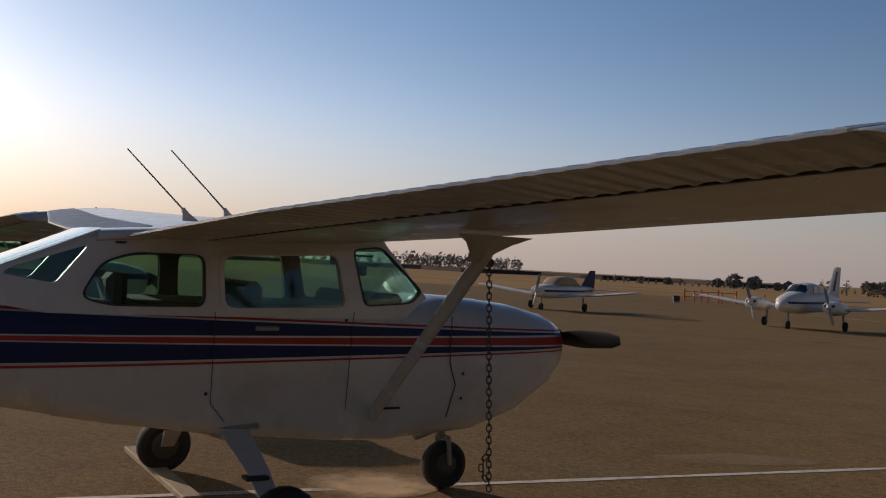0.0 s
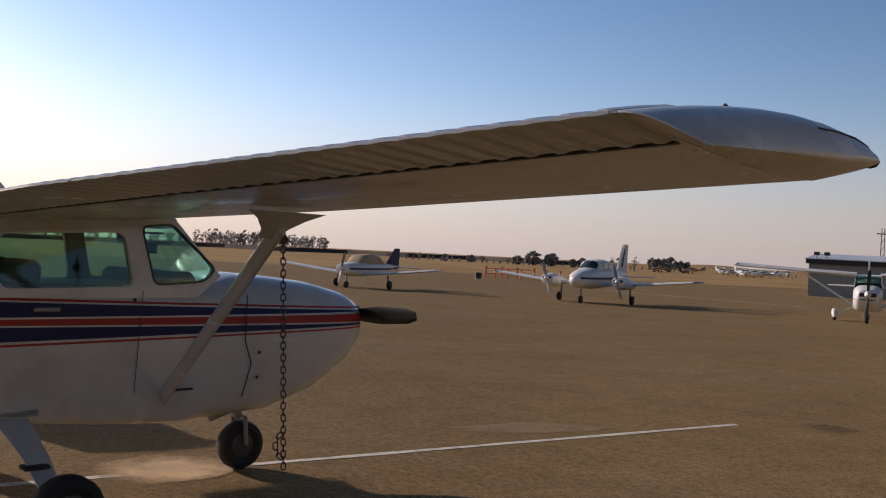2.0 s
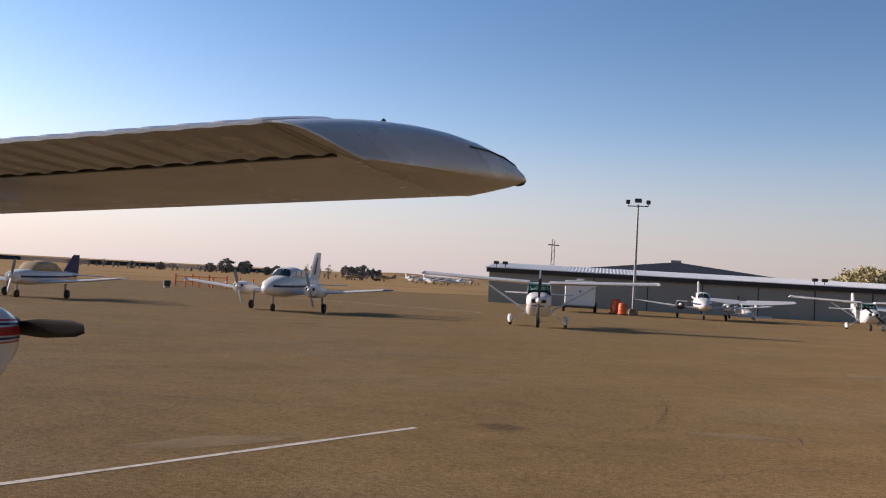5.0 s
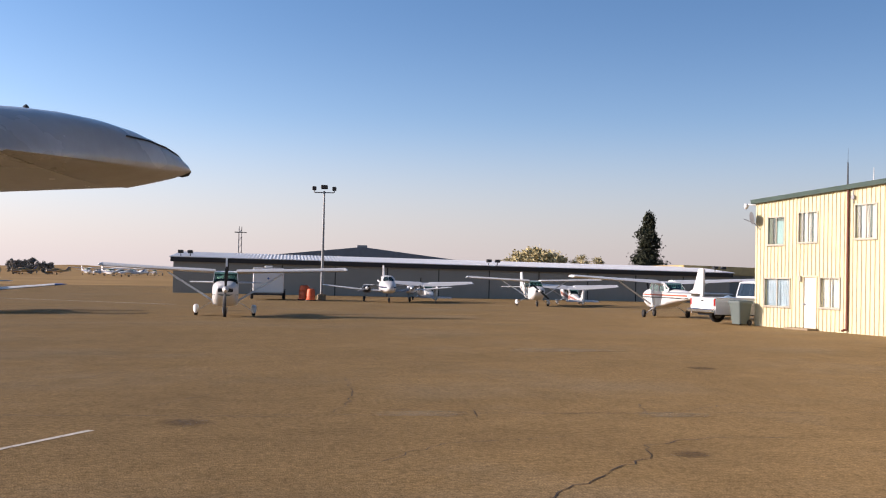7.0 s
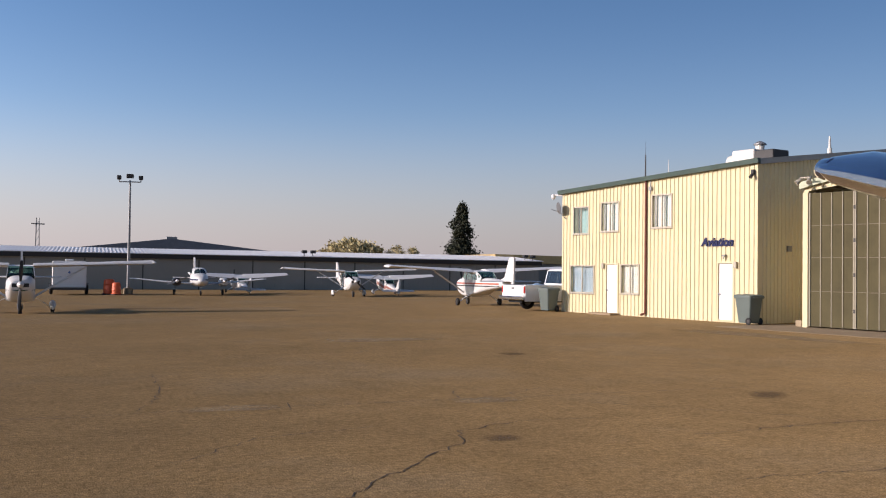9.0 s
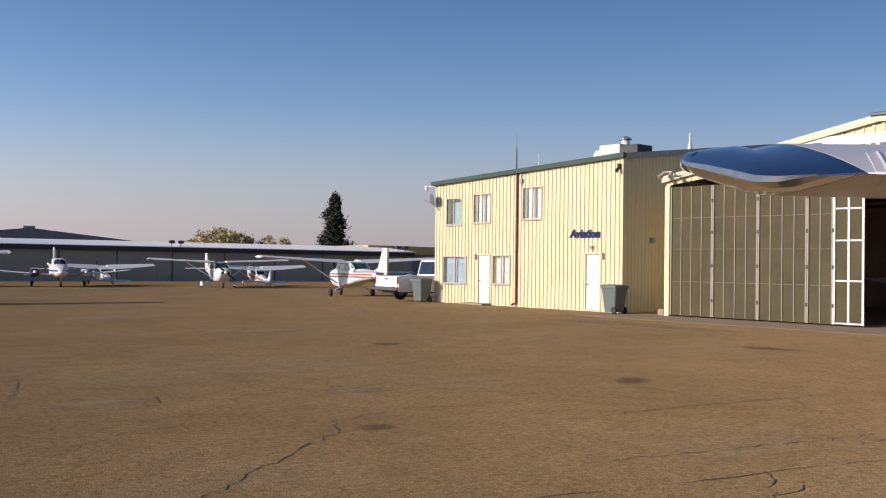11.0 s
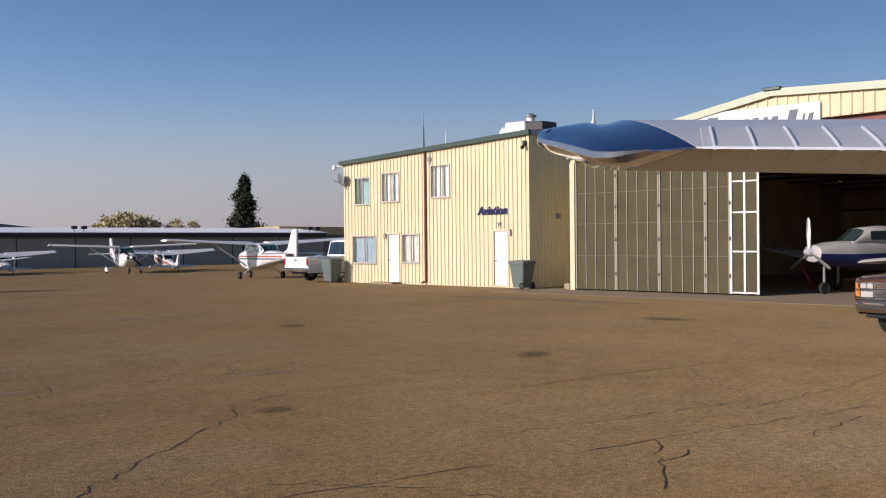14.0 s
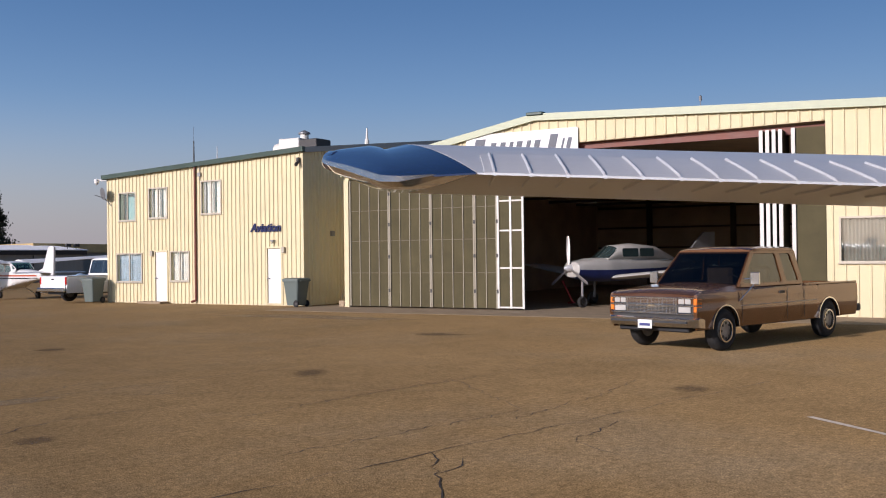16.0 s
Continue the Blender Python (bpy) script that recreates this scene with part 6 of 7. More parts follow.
tube(bm, (5.6, 0.6, off_top(5) + 0.1), (5.6, 0.6, off_top(5) + 0.75), 0.02, 0.01, 8)
fitting("roof_antenna", "short pale rod antenna on the roof", "antenna", bm, M_FRAMEWHITE)
bm = bmesh.new()
tube(bm, (5.28, -0.06, 4.8), (5.28, -0.06, off_top(5)), 0.02, None, 8)
box(bm, (5.2, -0.1, 4.95), (5.36, -0.035, 5.1), 0.01)
fitting("conduit", "small grey conduit and box under the eave", "conduit", bm, M_GREY)
dish = thing("satellite_dish", FA, "small grey satellite dish on the office corner", "dish")
part("dish", lathe(bmesh.new(), [(0.0, 0.25), (-0.03, 0.2), (-0.05, 0.1), (-0.055, 0.01), (-0.065, 0.01), (-0.06, 0.12), (-0.01, 0.26)], pose(0.12, -0.32, 4.48, 0, 10, -110), 20), M_GREY, dish, smooth=50)
bm = bmesh.new()
tube(bm, (0.3, -0.03, 4.0), (0.15, -0.25, 4.3), 0.02)
tube(bm, (0.15, -0.25, 4.3), (0.0, -0.62, 4.42), 0.012)
part("arm", bm, M_GREY, dish)
cc = thing("security_camera", FA, "white dome security camera on a bracket", "camera")
bm = bmesh.new()
tube(bm, (0.05, -0.04, 5.05), (-0.35, -0.2, 5.08), 0.035)
part("bracket", bm, M_DOORWHITE, cc)
part("dome", lathe(bmesh.new(), [(0.12, 0.02), (0.1, 0.09), (0.0, 0.1), (-0.08, 0.08), (-0.13, 0.01)], pose(-0.36, -0.21, 5.0, 0, -90, 0), 14), M_DOORWHITE, cc, smooth=50)
for x, z in ((2.66, 2.0), (9.42, 2.06)):
    fitting("wall_lamp", "small brown wall lamp beside a door", "lamp", boxm((x - 0.07, -0.13, z - 0.12), (x + 0.07, -0.032, z + 0.1), 0.015), M_ALUFRAME)
bm = bmesh.new()
box(bm, (8.85, -0.14, 2.36), (9.0, -0.032, 2.42), 0.01)
tube(bm, (8.92, -0.09, 2.36), (8.92, -0.12, 2.27), 0.02)
fitting("door_lamp", "small lamp above the office door", "lamp", bm, M_GREY)
for x, y in ((10.12, -0.1),):
    bm = bmesh.new()
    box(bm, (x, -0.16, 5.2), (x + 0.12, -0.035, 5.38), 0.02)
    tube(bm, (x + 0.06, -0.12, 5.22), (x + 0.06, -0.24, 5.1), 0.05, 0.07)
    fitting("flood_lamp", "dark flood lamp under the eave corner", "lamp", bm, M_TRIM)
bm = boxm((OFF_L + 0.032, 1.55, 2.55), (OFF_L + 0.12, 1.75, 2.75), 0.01)
fitting("wall_box", "small grey junction box on the gable wall", "box", bm, M_GREY)
fitting("door_step", "low pale concrete step before the door", "step", boxm((2.3, -0.55, 0.0), (3.6, -0.04, 0.08), 0.01), M_CONCRETE)
fitting("concrete_block", "rough concrete block at the building corner", "block", boxm((11.8, 0.05, 0.0), (12.05, 0.35, 0.22), 0.02), M_CONCRETE)
ac = thing("rooftop_cooler", FA, "white rooftop air cooler with dark louvres and hood", "cooler")
zr0 = off_top(8.5)
part("casing", boxm((8.1, 1.3, zr0 - 0.02), (9.1, 2.3, zr0 + 0.75), 0.03), M_FRAMEWHITE, ac)
part("louvre", boxm((9.102, 1.35, zr0 + 0.1), (9.9, 2.25, zr0 + 0.68), 0.02), M_TRIM, ac)
part("vent_neck", lathe(bmesh.new(), [(0, 0.16), (0.25, 0.16)], pose(8.9, 1.9, zr0 + 0.72, 0, -90, 0), 14), M_FRAMEWHITE, ac)
part("vent_hood", lathe(bmesh.new(), [(0, 0.24), (0.06, 0.22), (0.13, 0.08), (0.15, 0.01)], pose(8.9, 1.9, zr0 + 0.95, 0, -90, 0), 14), M_GREY, ac)
part("elbow", lathe(bmesh.new(), [(0, 0.32), (0.45, 0.3), (0.5, 0.1)], pose(8.1, 1.8, zr0 + 0.35, 0, 0, 180), 14), M_FRAMEWHITE, ac, smooth=40)
bm = bmesh.new()
tube(bm, (11.0, 4.4, gable(4.4)), (11.0, 4.4, gable(4.4) + 0.3), 0.1, 0.08, 10)
tube(bm, (11.0, 4.4, gable(4.4) + 0.3), (11.0, 4.4, gable(4.4) + 0.75), 0.05, 0.03, 10)
bm.transform(Matrix.Translation((-0.9, 0, 0)))
fitting("roof_vent", "white roof vent pipe with dark cap", "vent", bm, M_FRAMEWHITE)


# ---- lettering ----
def lettering(name, text, m, size, material, label, shear=0.0, depth=0.02):
    cu = bpy.data.curves.new(name, "FONT")
    cu.body, cu.size, cu.extrude, cu.shear, cu.offset = text, size, depth, shear, size * (0.03 if depth > 0.01 else 0.015)
    ob = new(name, cu)
    dg = bpy.context.evaluated_depsgraph_get()
    me = bpy.data.meshes.new_from_object(ob.evaluated_get(dg))
    bpy.data.objects.remove(ob)
    me.materials.clear()
    me.materials.append(material)
    o = new(name, me)
    o.matrix_world = m
    return o


WALLTEXT = FA @ pose(0, 0, 0, 90, 0, 0)
t1 = lettering("wall_sign", "Aviation", FA @ pose(7.84, -0.045, 2.74, 90, 0, 0), 0.43, M_NAVY, "", 0.25)
tagged(t1, "dark navy slanted raised lettering reading Aviation", "sign")
M_SIGNGREY = mat("sign_grey_blue", (0.10, 0.11, 0.13), 0.6)
sg = thing("hangar_sign", FA, "white hangar sign board with two words as dark slanted bars", "sign")
part("board", boxm((17.1, -0.08, 4.75), (21.0, -0.035, 5.66), 0.006), M_DOORWHITE, sg)
for widths, x in (((0.52, 0.28, 0.26, 0.18, 0.28, 0.2, 0.28), 17.35), ((0.38, 0.1, 0.2), 19.98)):
    for k, w in enumerate(widths):
        tall = 0.48 if k == 0 else 0.34
        bm = boxm((x, -0.086, 5.02), (x + w * 0.7, -0.081, 5.02 + tall))
        for v in bm.verts:
            v.co.x += 0.25 * (v.co.z - 5.02)
        part("sign_bar", bm, M_SIGNGREY, sg)
        x += w + 0.07

# wires and lamp on the hangar
bm = bmesh.new()
tube(bm, (12.55, -0.15, 4.95), (12.55, -0.5, 4.9), 0.03)
for dx in (-0.15, 0.15):
    tube(bm, (12.55 + dx, -0.5, 4.85), (12.55 + dx * 1.6, -0.62, 4.72), 0.06, 0.09)
tube(bm, (12.35, -0.48, 4.9), (12.75, -0.48, 4.9), 0.025)
fitting("flood_lamp", "weathered twin flood lamp at the hangar eave", "lamp", bm, M_ALUFRAME)
bm = bmesh.new()
tube(bm, (24.2, 2, hang_top(24)), (24.2, 2, hang_top(24) + 0.55), 0.012)
lathe(bm, [(0, 0.04), (0.15, 0.05), (0.18, 0.01)], pose(24.2, 2, hang_top(24) + 0.55, 0, -90, 0), 10)
fitting("roof_beacon", "small beacon on a thin rod on the hangar roof", "beacon", bm, M_GREY)
bm = bmesh.new()
pts = [(30.6 + 0.25 * k, 0.4, hang_top(31) + 0.1 + 0.02 * (k - 2) ** 2 + 0.12 * k) for k in range(8)]
for a, b in zip(pts, pts[1:]):
    tube(bm, a, b, 0.012, None, 6)
fitting("overhead_wire", "dark service wire drooping to the hangar roof", "wire", bm, M_TRIM)
fitting("red_tow_bar", "red tow bar standing by the nose wheel", "tow bar", tube(tube(bmesh.new(), (0, -0.25, 0.08), (0, 0.1, 0.85), 0.03), (0, -0.3, 0.08), (0.25, -0.1, 0.06), 0.03), M_RED, Matrix.Translation((34.2, -1.25, 0)))

# ---- hangar row details ----
for k in range(1, 11):
    s = RLEN * k / 11
    part("door_joint", boxm((s - 0.04, -0.02, 0), (s + 0.04, -0.002, row_top(s) - 0.4)), M_TRIM, row)
bm = bmesh.new()
s = 0.15
while s < RLEN:
    box(bm, (s - 0.02, -0.018, 0.02), (s + 0.02, -0.001, row_top(s) - 0.4))
    s += 0.42
tagged(part("wall_rib", bm, M_ROWWALL, row), kind="stuff")
for s in (0.5, 1.2, 24.3, 25.0, 43.4, 44.1):
    bm = bmesh.new()
    tube(bm, (s, 0.2, row_top(s)), (s, 0.2, row_top(s) + 0.3), 0.03)
    box(bm, (s - 0.2, -0.05, row_top(s) + 0.28), (s + 0.2, 0.3, row_top(s) + 0.52), 0.03)
    fitting("roof_floodlight", "dark floodlight on the hangar row roof", "lamp", bm, M_TRIM, ROW)

lp = thing("apron_light_mast", afar(pose(41.58, 48.14, 0)), "tall thin grey apron light mast with three floodlights", "lamp post")
bm = bmesh.new()
tube(bm, (0, 0, 0), (0, 0, 7.1), 0.11, 0.06, 12)
part("pole", bm, M_GREY, lp, smooth=60)
part("base", lathe(bmesh.new(), [(0, 0.3), (0.35, 0.28), (0.4, 0.1)], pose(0, 0, 0, 0, -90, 0), 14), M_CONCRETE, lp)
bar_m = pose(0, 0, 7.0, 0, 0, -45)
bm = bmesh.new()
tube(bm, (-0.65, 0, 0), (0.65, 0, 0), 0.035)
for x in (-0.65, 0.65):
    tube(bm, (x, 0, 0), (x, 0, 0.2), 0.03)
bm.transform(bar_m)
part("cross_arm", bm, M_GREY, lp)
for x, z, w in ((-0.65, 0.25, 0.13), (0.65, 0.25, 0.13), (0, 0.35, 0.22)):
    bm = boxm((x - w, -0.15, z - 0.12), (x + w, 0.12, z + 0.14), 0.03)
    bm.transform(bar_m)
    part("floodlight", bm, M_TRIM, lp)

tl = thing("box_trailer", afar(pose(38.2, 49.4, 0, 0, 0, -127)), "white enclosed box trailer with rear doors", "trailer")
part("box", boxm((-1.2, -0.95, 0.42), (1.2, 0.95, 2.0), 0.05), M_WHITE_FAR, tl)
part("frame", boxm((-1.2, -0.9, 0.3), (1.9, 0.9, 0.418)), M_TRIM, tl)
part("roof_vent", boxm((-0.2, -0.25, 2.001), (0.25, 0.25, 2.12), 0.04), M_WHITE_FAR, tl)
part("emblem", plate([(0.0, 1.25), (0.08, 1.33), (0.0, 1.41), (-0.08, 1.33)], [], 0.006, pose(1.209, 0, 0, 0, 0, 90)), M_BLUE, tl)
for y in (-1.0, 1.0):
    wheel("trailer_wheel", tl, -0.2, y, 0.3, 0.3, 0.2)
    part("mudguard", boxm((-0.6, y - 0.12, 0.62), (0.2, y + 0.12, 0.66), 0.01), M_TRIM, tl)


def barrier(m):
    b = thing("traffic_drum", m, "bright orange plastic traffic drum", "barrier", "orange drums")
    rings = []
    for z, w in ((0, 0.30), (0.08, 0.31), (0.10, 0.27), (0.27, 0.26), (0.29, 0.28), (0.48, 0.25), (0.50, 0.27), (0.70, 0.23), (0.75, 0.17)):
        rings.append([(w * math.cos(q), w * math.sin(q), z) for q in [2 * math.pi * k / 14 for k in range(14)]])
    part("drum", loft(bmesh.new(), rings), M_ORANGE, b, smooth=30)
    part("base_ring", lathe(bmesh.new(), [(0.0, 0.34), (0.06, 0.33)], pose(0, 0, 0.0, 0, -90, 0), 14), M_RUBBER, b)
    return b


d1 = barrier(afar(pose(39.45, 46.68, 0)))
copy_thing(d1, afar(pose(39.6, 47.5, 0, 0, 0, 40)))

# ---- far buildings ----
M_TANROOF = mat("tan_roof_sheet", (0.46, 0.33, 0.14), 0.6)
fb = thing("far_hangar", afar(pose(75.2, 80.5, 0, 0, 0, -42)), "far grey hangar with a low blue-grey gable roof", "hangar")
part("wall", boxm((-16, 0, 0), (16, 20, 2.9)), M_ROWWALL, fb)
bm = bmesh.new()
loft(bm, [[(-17, y, 2.85), (0, y, 4.75), (17, y, 2.85), (17, y, 2.75), (-17, y, 2.75)] for y in (-0.4, 21)])
part("roof", bm, M_SLATE, fb)
part("roof_vent", boxm((-0.6, 1, 4.6), (0.6, 3, 5.0), 0.05), M_GREY, fb)
fb = thing("far_hangar", afar(pose(86.0, 35.5, 0, 0, 0, -42)), "far hangar with a tan sheet roof", "hangar")
part("wall", boxm((-9, 0, 0), (9, 12, 2.4)), M_ROWWALL, fb)
bm = bmesh.new()
loft(bm, [[(-10, y, 2.4), (10, y, 2.3), (10, y, 2.9), (-10, y, 3.2)] for y in (-0.3, 12.5)])
part("roof", bm, M_TANROOF, fb)
mast = thing("lattice_mast", afar(pose(55.9, 77.0, 0)), "distant thin lattice mast with instruments", "mast")
bm = bmesh.new()
for x, y in ((-0.25, 0), (0.25, 0), (0, 0.3)):
    tube(bm, (x, y, 0), (x * 0.6, y * 0.6, 6.0), 0.04)
for k in range(7):
    tube(bm, (-0.22, 0, 1 + k * 0.7), (0.2, 0, 1.6 + k * 0.7), 0.025)
part("lattice", bm, M_GREY, mast)
part("cross_bar", boxm((-0.7, -0.05, 5.4), (0.7, 0.05, 5.5)), M_GREY, mast)

# orange posts and dark tank at the apron's far edge
for k in range(6):
    e = thing("edge_post", afar(pose(18.9 + k * 0.95, 72 - k * 0.3, 0)), "orange and white edge marker post", "post", "edge marker posts")
    part("post", boxm((-0.05, -0.05, 0), (0.05, 0.05, 0.85), 0.01), M_ORANGE, e)
    part("band", boxm((-0.053, -0.053, 0.45), (0.053, 0.053, 0.6)), M_WHITE_FAR, e)
e = thing("equipment_box", afar(pose(16.6, 68.0, 0)), "dark equipment box at the apron edge", "box")
part("casing", boxm((-0.22, -0.2, 0.12), (0.22, 0.2, 0.5), 0.03), M_TRIM, e)
part("stand", boxm((-0.18, -0.15, 0.0), (0.18, 0.15, 0.118)), M_GREY, e)
e = thing("rail_fence", afar(pose(19.3, 74.5, 0)), "low orange rail barrier at the apron edge", "fence")
for z in (0.35, 0.75):
    part("rail", boxm((-0.6, -0.03, z - 0.03), (3.6, 0.03, z + 0.03)), M_ORANGE, e)
for x in (-0.5, 0.8, 2.1, 3.5):
    part("post", boxm((x - 0.05, -0.08, 0), (x + 0.05, -0.031, 0.95)), M_ORANGE, e)

# ---- trees and distance ----


def leaf_mat(name, col, vary):
    m = mat(name, col, 0.85, vary=vary, scale=0.8, fine=6)
    n, l = m.node_tree.nodes, m.node_tree.links
    g, mr = n.new("ShaderNodeNewGeometry"), n.new("ShaderNodeMapRange")
    hs = n.new("ShaderNodeHueSaturation")
    mr.inputs[3].default_value, mr.inputs[4].default_value = 0.55, 1.5
    l.new(g.outputs["Random Per Island"], mr.inputs[0])
    l.new(mr.outputs[0], hs.inputs["Value"])
    b = n["Principled BSDF"]
    src = b.inputs["Base Color"].links[0].from_socket
    l.new(src, hs.inputs["Color"])
    l.new(hs.outputs[0], b.inputs["Base Color"])
    return m


M_LEAF = leaf_mat("dark_green_needles", (0.028, 0.032, 0.014), 0.3)
M_LEAFY = leaf_mat("yellow_autumn_leaves", (0.42, 0.35, 0.17), 0.25)
# distance haze is mixed into this foliage colour, greying and paling it
M_LEAFFAR = leaf_mat("far_foliage_haze_tint", (0.26, 0.24, 0.21), 0.15)
M_BARK = mat("bark", (0.08, 0.055, 0.035), 0.9, vary=0.3, bump=0.5)
M_BERM = mat("dark_field_edge", (0.07, 0.058, 0.05), 1.0, gloss=0.02, vary=0.3, scale=0.1, fine=2)


def leaves_at(verts, faces, c, size, rnd):
    n_ = Vector((rnd.uniform(-1, 1), rnd.uniform(-1, 1), rnd.uniform(-0.4, 1))).normalized()
    u = n_.orthogonal().normalized() * size
    v = n_.cross(u)
    i = len(verts)
    k = rnd.uniform(0.5, 1.0)
    verts += [c - u, c - v * 0.5 * k, c + u, c + v * 0.6 * k]
    faces.append((i, i + 1, i + 2, i + 3))


def mesh_of(name, verts, faces, material, parent=None):
    me = bpy.data.meshes.new(name)
    me.from_pydata([tuple(v) for v in verts], [], faces)
    me.materials.append(material)
    ob = new(name, me)
    if parent:
        ob.parent = parent
    return ob


def conifer(m, h, rad, label, seed):
    rnd = random.Random(seed)
    t = thing("conifer_tree", m, label, "tree")
    bm = bmesh.new()
    tube(bm, (0, 0, 0), (0, 0, h * 0.97), 0.28, 0.04, 8)
    for k in range(30):
        z = h * (0.18 + 0.78 * k / 30)
        a = rnd.uniform(0, 6.28)
        r_ = rad * 0.7 * (1 - (z / h) ** 1.6) + 0.2
        tube(bm, (0, 0, z), (r_ * math.cos(a), r_ * math.sin(a), z + 0.2), 0.06, 0.015, 5)
    part("trunk", bm, M_BARK, t)
    vs, fs = [], []
    for k in range(150):
        q = rnd.random()
        z = h * (0.10 + 0.9 * q)
        a = rnd.uniform(0, 6.28)
        lim = rad * (1.02 - 0.85 * q ** 2.2) * (0.78 + 0.34 * math.sin(q * 21 + seed + a * 0.6))
        rr = lim * rnd.uniform(0.35, 1.0)
        c = Vector((rr * math.cos(a), rr * math.sin(a), z))
        for j in range(75):
            p = c + Vector((rnd.gauss(0, 0.36 - 0.2 * q), rnd.gauss(0, 0.36 - 0.2 * q), rnd.gauss(0, 0.26)))
            leaves_at(vs, fs, p, rnd.uniform(0.10, 0.2), rnd)
    mesh_of("crown", vs, fs, M_LEAF, t)
    return t


def broadleaf(m, h, rad, label, seed, leaf, n_c=60, big=1.0):
    rnd = random.Random(seed)
    t = thing("broadleaf_tree", m, label, "tree")
    bm = bmesh.new()
    tube(bm, (0, 0, 0), (0.1, 0, h * 0.45), 0.25, 0.14, 8)
    for k in range(9):
        a = k * 0.7 * math.pi
        tube(bm, (0.1, 0, h * (0.3 + 0.015 * k)), (rad * 0.6 * math.cos(a), rad * 0.6 * math.sin(a), h * (0.65 + 0.02 * k)), 0.09, 0.02, 6)
    part("trunk", bm, M_BARK, t)
    vs, fs = [], []
    for k in range(n_c):
        d = Vector((rnd.gauss(0, 1), rnd.gauss(0, 1), rnd.gauss(0, 1))).normalized() * rnd.uniform(0.5, 1) ** 0.5
        c = Vector((d.x * rad, d.y * rad, h * (0.64 if big == 1 else 0.5) + d.z * h * (0.30 if big == 1 else 0.46)))
        for j in range(70):
            p = c + Vector((rnd.gauss(0, 0.09 * rad), rnd.gauss(0, 0.09 * rad), rnd.gauss(0, 0.07 * rad)))
            leaves_at(vs, fs, p, rnd.uniform(0.035, 0.07) * rad * big, rnd)
    mesh_of("crown", vs, fs, leaf, t)
    return t


conifer(afar(pose(94.0, 54.7, 0)), 8.9, 1.75, "tall dark green conifer behind the hangar row", 4)
broadleaf(afar(pose(82.0, 61.0, 0)), 5.0, 3.2, "rounded tree with yellow autumn leaves behind hangars", 8, M_LEAFY, 130)
broadleaf(afar(pose(85.5, 57.0, 0)), 4.4, 1.9, "small yellow autumn tree behind hangars", 9, M_LEAFY, 60)


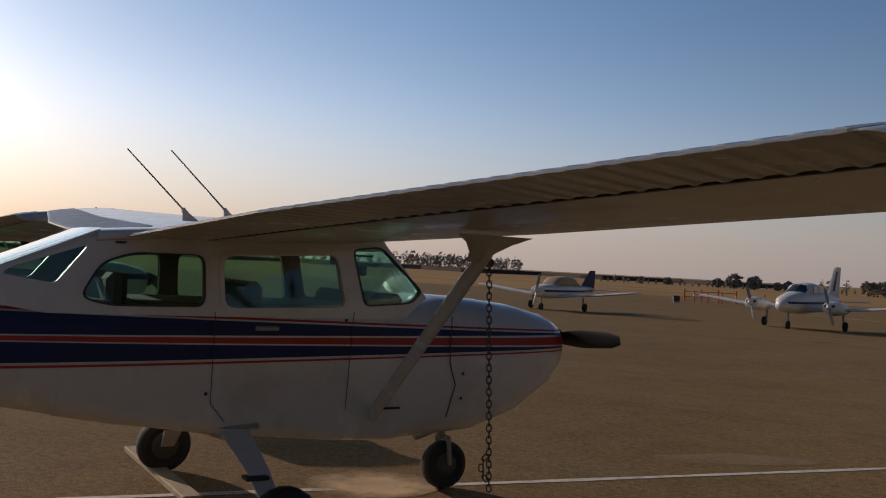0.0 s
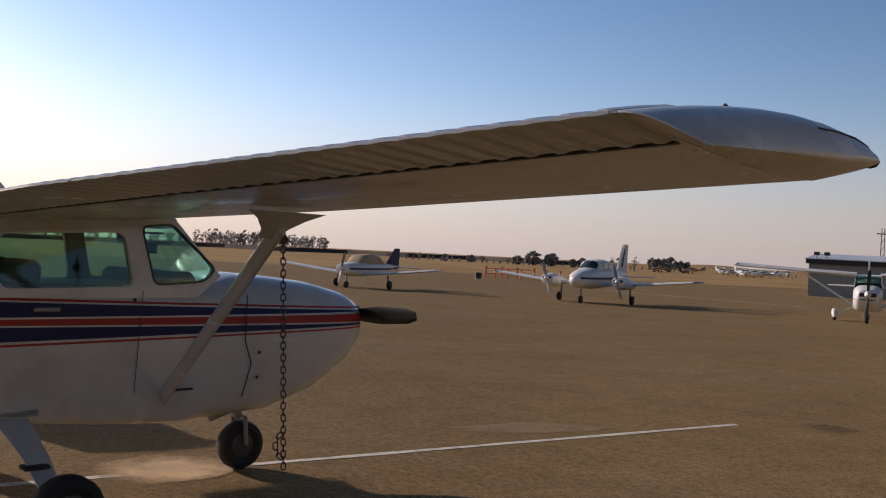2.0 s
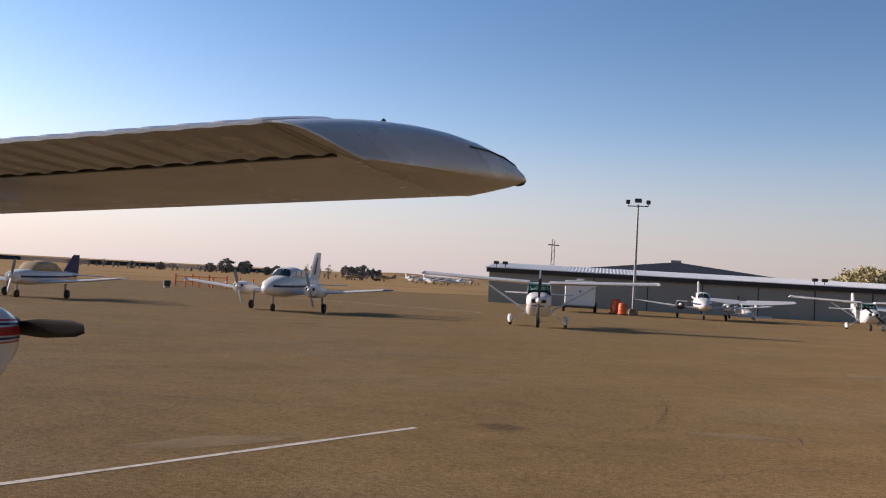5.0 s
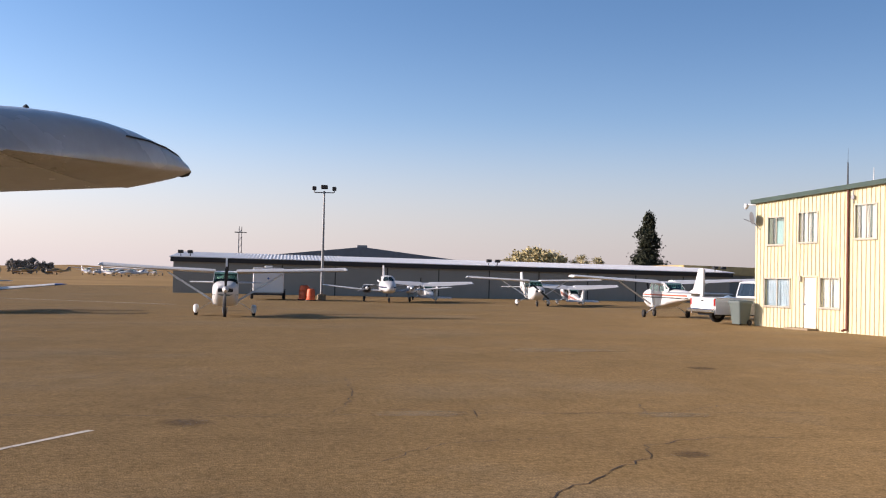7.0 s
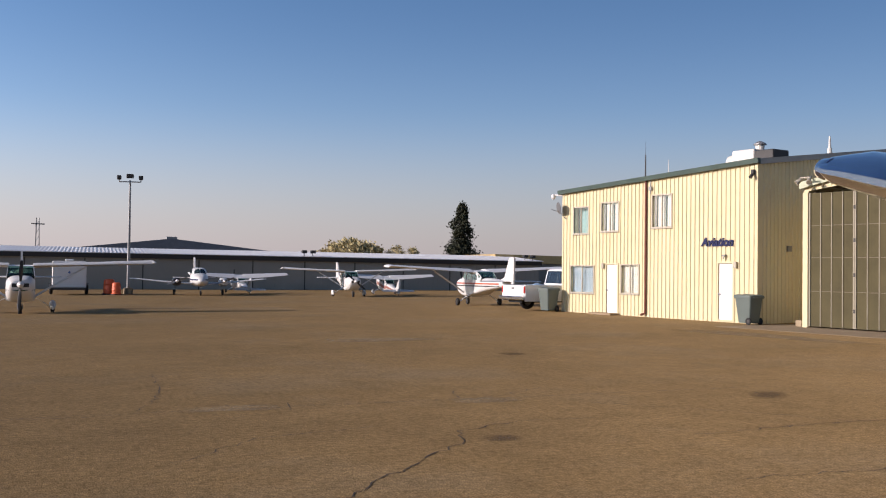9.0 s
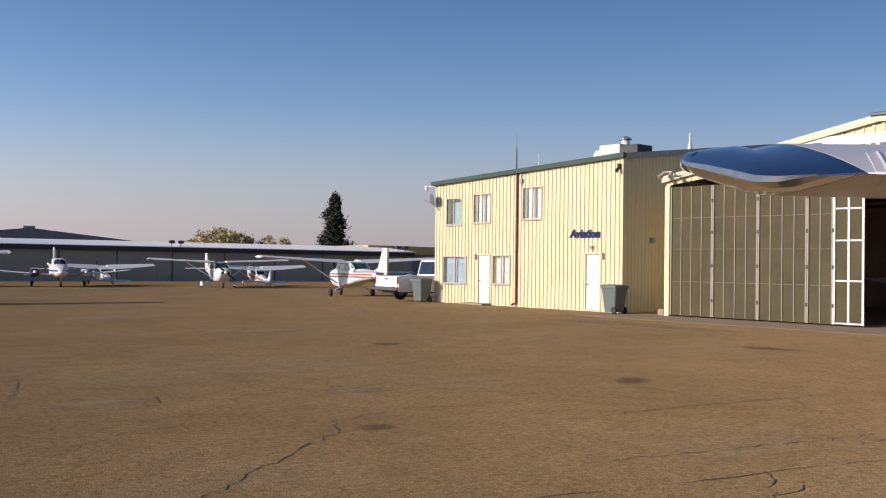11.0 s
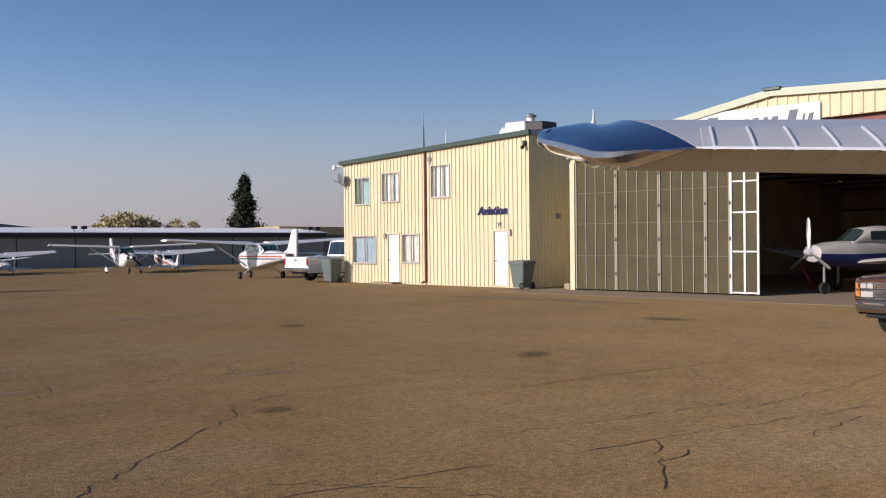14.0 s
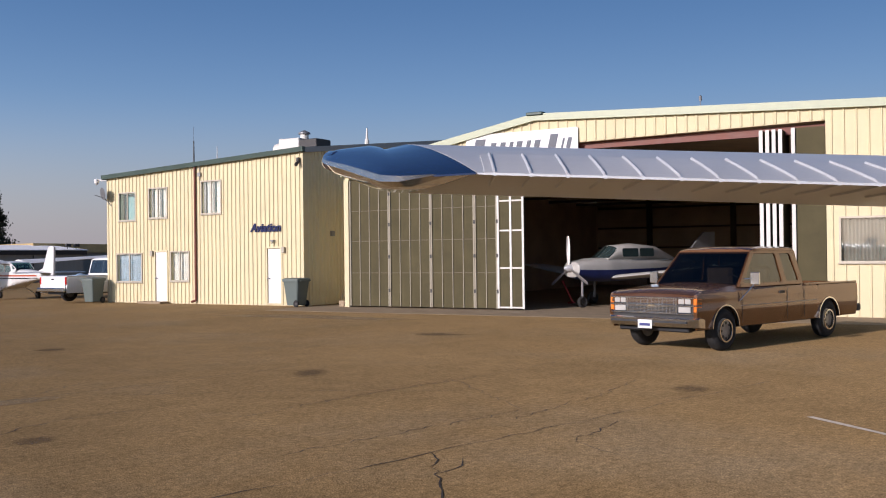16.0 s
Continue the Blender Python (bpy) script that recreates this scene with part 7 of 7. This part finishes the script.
def far_wood(az0, az1, dist, h0, h1, density, seed, name="distant_trees", label="hazy belt of distant trees on the field edge", leaf=None):
    """A belt of far trees: trunks under clumps, all in one mesh."""
    rnd = random.Random(seed)
    vs, fs = [], []
    n = int(abs(az1 - az0) / 57.3 * dist / density)
    for k in range(n):
        az = radians(az0 + (az1 - az0) * (k + rnd.uniform(-0.3, 0.3)) / n)
        d = dist * rnd.uniform(0.96, 1.04)
        h = rnd.uniform(h0, h1)
        w = h * rnd.uniform(0.22, 0.4)
        base = Vector((-math.sin(az) * d, math.cos(az) * d, -0.03))
        i = len(vs)
        vs += [base + Vector((-0.2, 0, 0)), base + Vector((0.2, 0, 0)), base + Vector((0.1, 0, h * 0.5)), base + Vector((-0.1, 0, h * 0.5))]
        fs.append((i, i + 1, i + 2, i + 3))
        for j in range(70):
            q = Vector((rnd.gauss(0, 1), rnd.gauss(0, 1), rnd.gauss(0, 1))).normalized() * rnd.uniform(0.3, 1)
            leaves_at(vs, fs, base + Vector((q.x * w, q.y * w, h * 0.52 + q.z * h * 0.48)), rnd.uniform(0.25, 0.42) * w, rnd)
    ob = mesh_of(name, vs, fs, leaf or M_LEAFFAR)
    ob.matrix_world = FIELD.copy()
    return tagged(ob, label, "trees", kind="stuff")


far_wood(2.8, -4.7, 420, 6.2, 7.4, 1.9, 1)
far_wood(24, 3.2, 420, 4.0, 6.0, 4, 2)
far_wood(-9.0, -23.0, 230, 0.9, 1.8, 1.6, 3)
far_wood(-23.0, -33.0, 260, 0.8, 1.8, 5, 6)
far_wood(-21.5, -23.2, 215, 2.2, 3.4, 1.8, 7)
for k, (x, y, h) in enumerate([(45.5, 220.4, 1.7), (51.3, 219.1, 1.8), (61.9, 216.3, 2.2), (65.3, 215.3, 3.3), (69.3, 214.1, 3.0), (74.0, 212.5, 1.9), (76.1, 211.8, 2.2), (91.2, 205.7, 3.2), (94.2, 204.3, 3.5), (97.0, 203.0, 2.9)]):
    broadleaf(FIELD @ pose(x, y, -0.03), h, h * 0.52, "distant rounded tree beyond the field, paled by haze colour", 30 + k, M_LEAFFAR, 60, 2.2)
# a dark bank along the field, and a straw-coloured rise
bm = bmesh.new()
rings = []
for k in range(40):
    az = radians(26 - 46 * k / 39)
    d = 300 + 20 * math.sin(k)
    c = Vector((-math.sin(az), math.cos(az), 0))
    rings.append([c * d + Vector((0, 0, -0.1)), c * (d + 3) + Vector((0, 0, 1.15 + 0.1 * math.sin(k * 1.3))), c * (d + 9) + Vector((0, 0, 1.15)), c * (d + 12) + Vector((0, 0, -0.1))])
bank = part("field_bank", loft(bm, rings), M_BERM)
bank.matrix_world = FIELD.copy()
tagged(bank, "long dark earth bank across the dry field", "bank", kind="structure")
bm = bmesh.new()
bmesh.ops.create_grid(bm, x_segments=40, y_segments=14, size=1)
for v in bm.verts:
    x, y = v.co.x, v.co.y
    az = radians(-25.5 - 8.5 * x)
    d = 420 + 110 * y
    v.co = Vector((-math.sin(az) * d, math.cos(az) * d, -0.2 + 2.2 * (1 - x * x) ** 1.2 * (1 - y * y) * (1 + 0.25 * math.sin(x * 7))))
hill = part("low_hill", bm, M_GRASS, smooth=60)
hill.matrix_world = FIELD.copy()
tagged(hill, "low straw-coloured hill on the horizon", "hill", kind="structure")
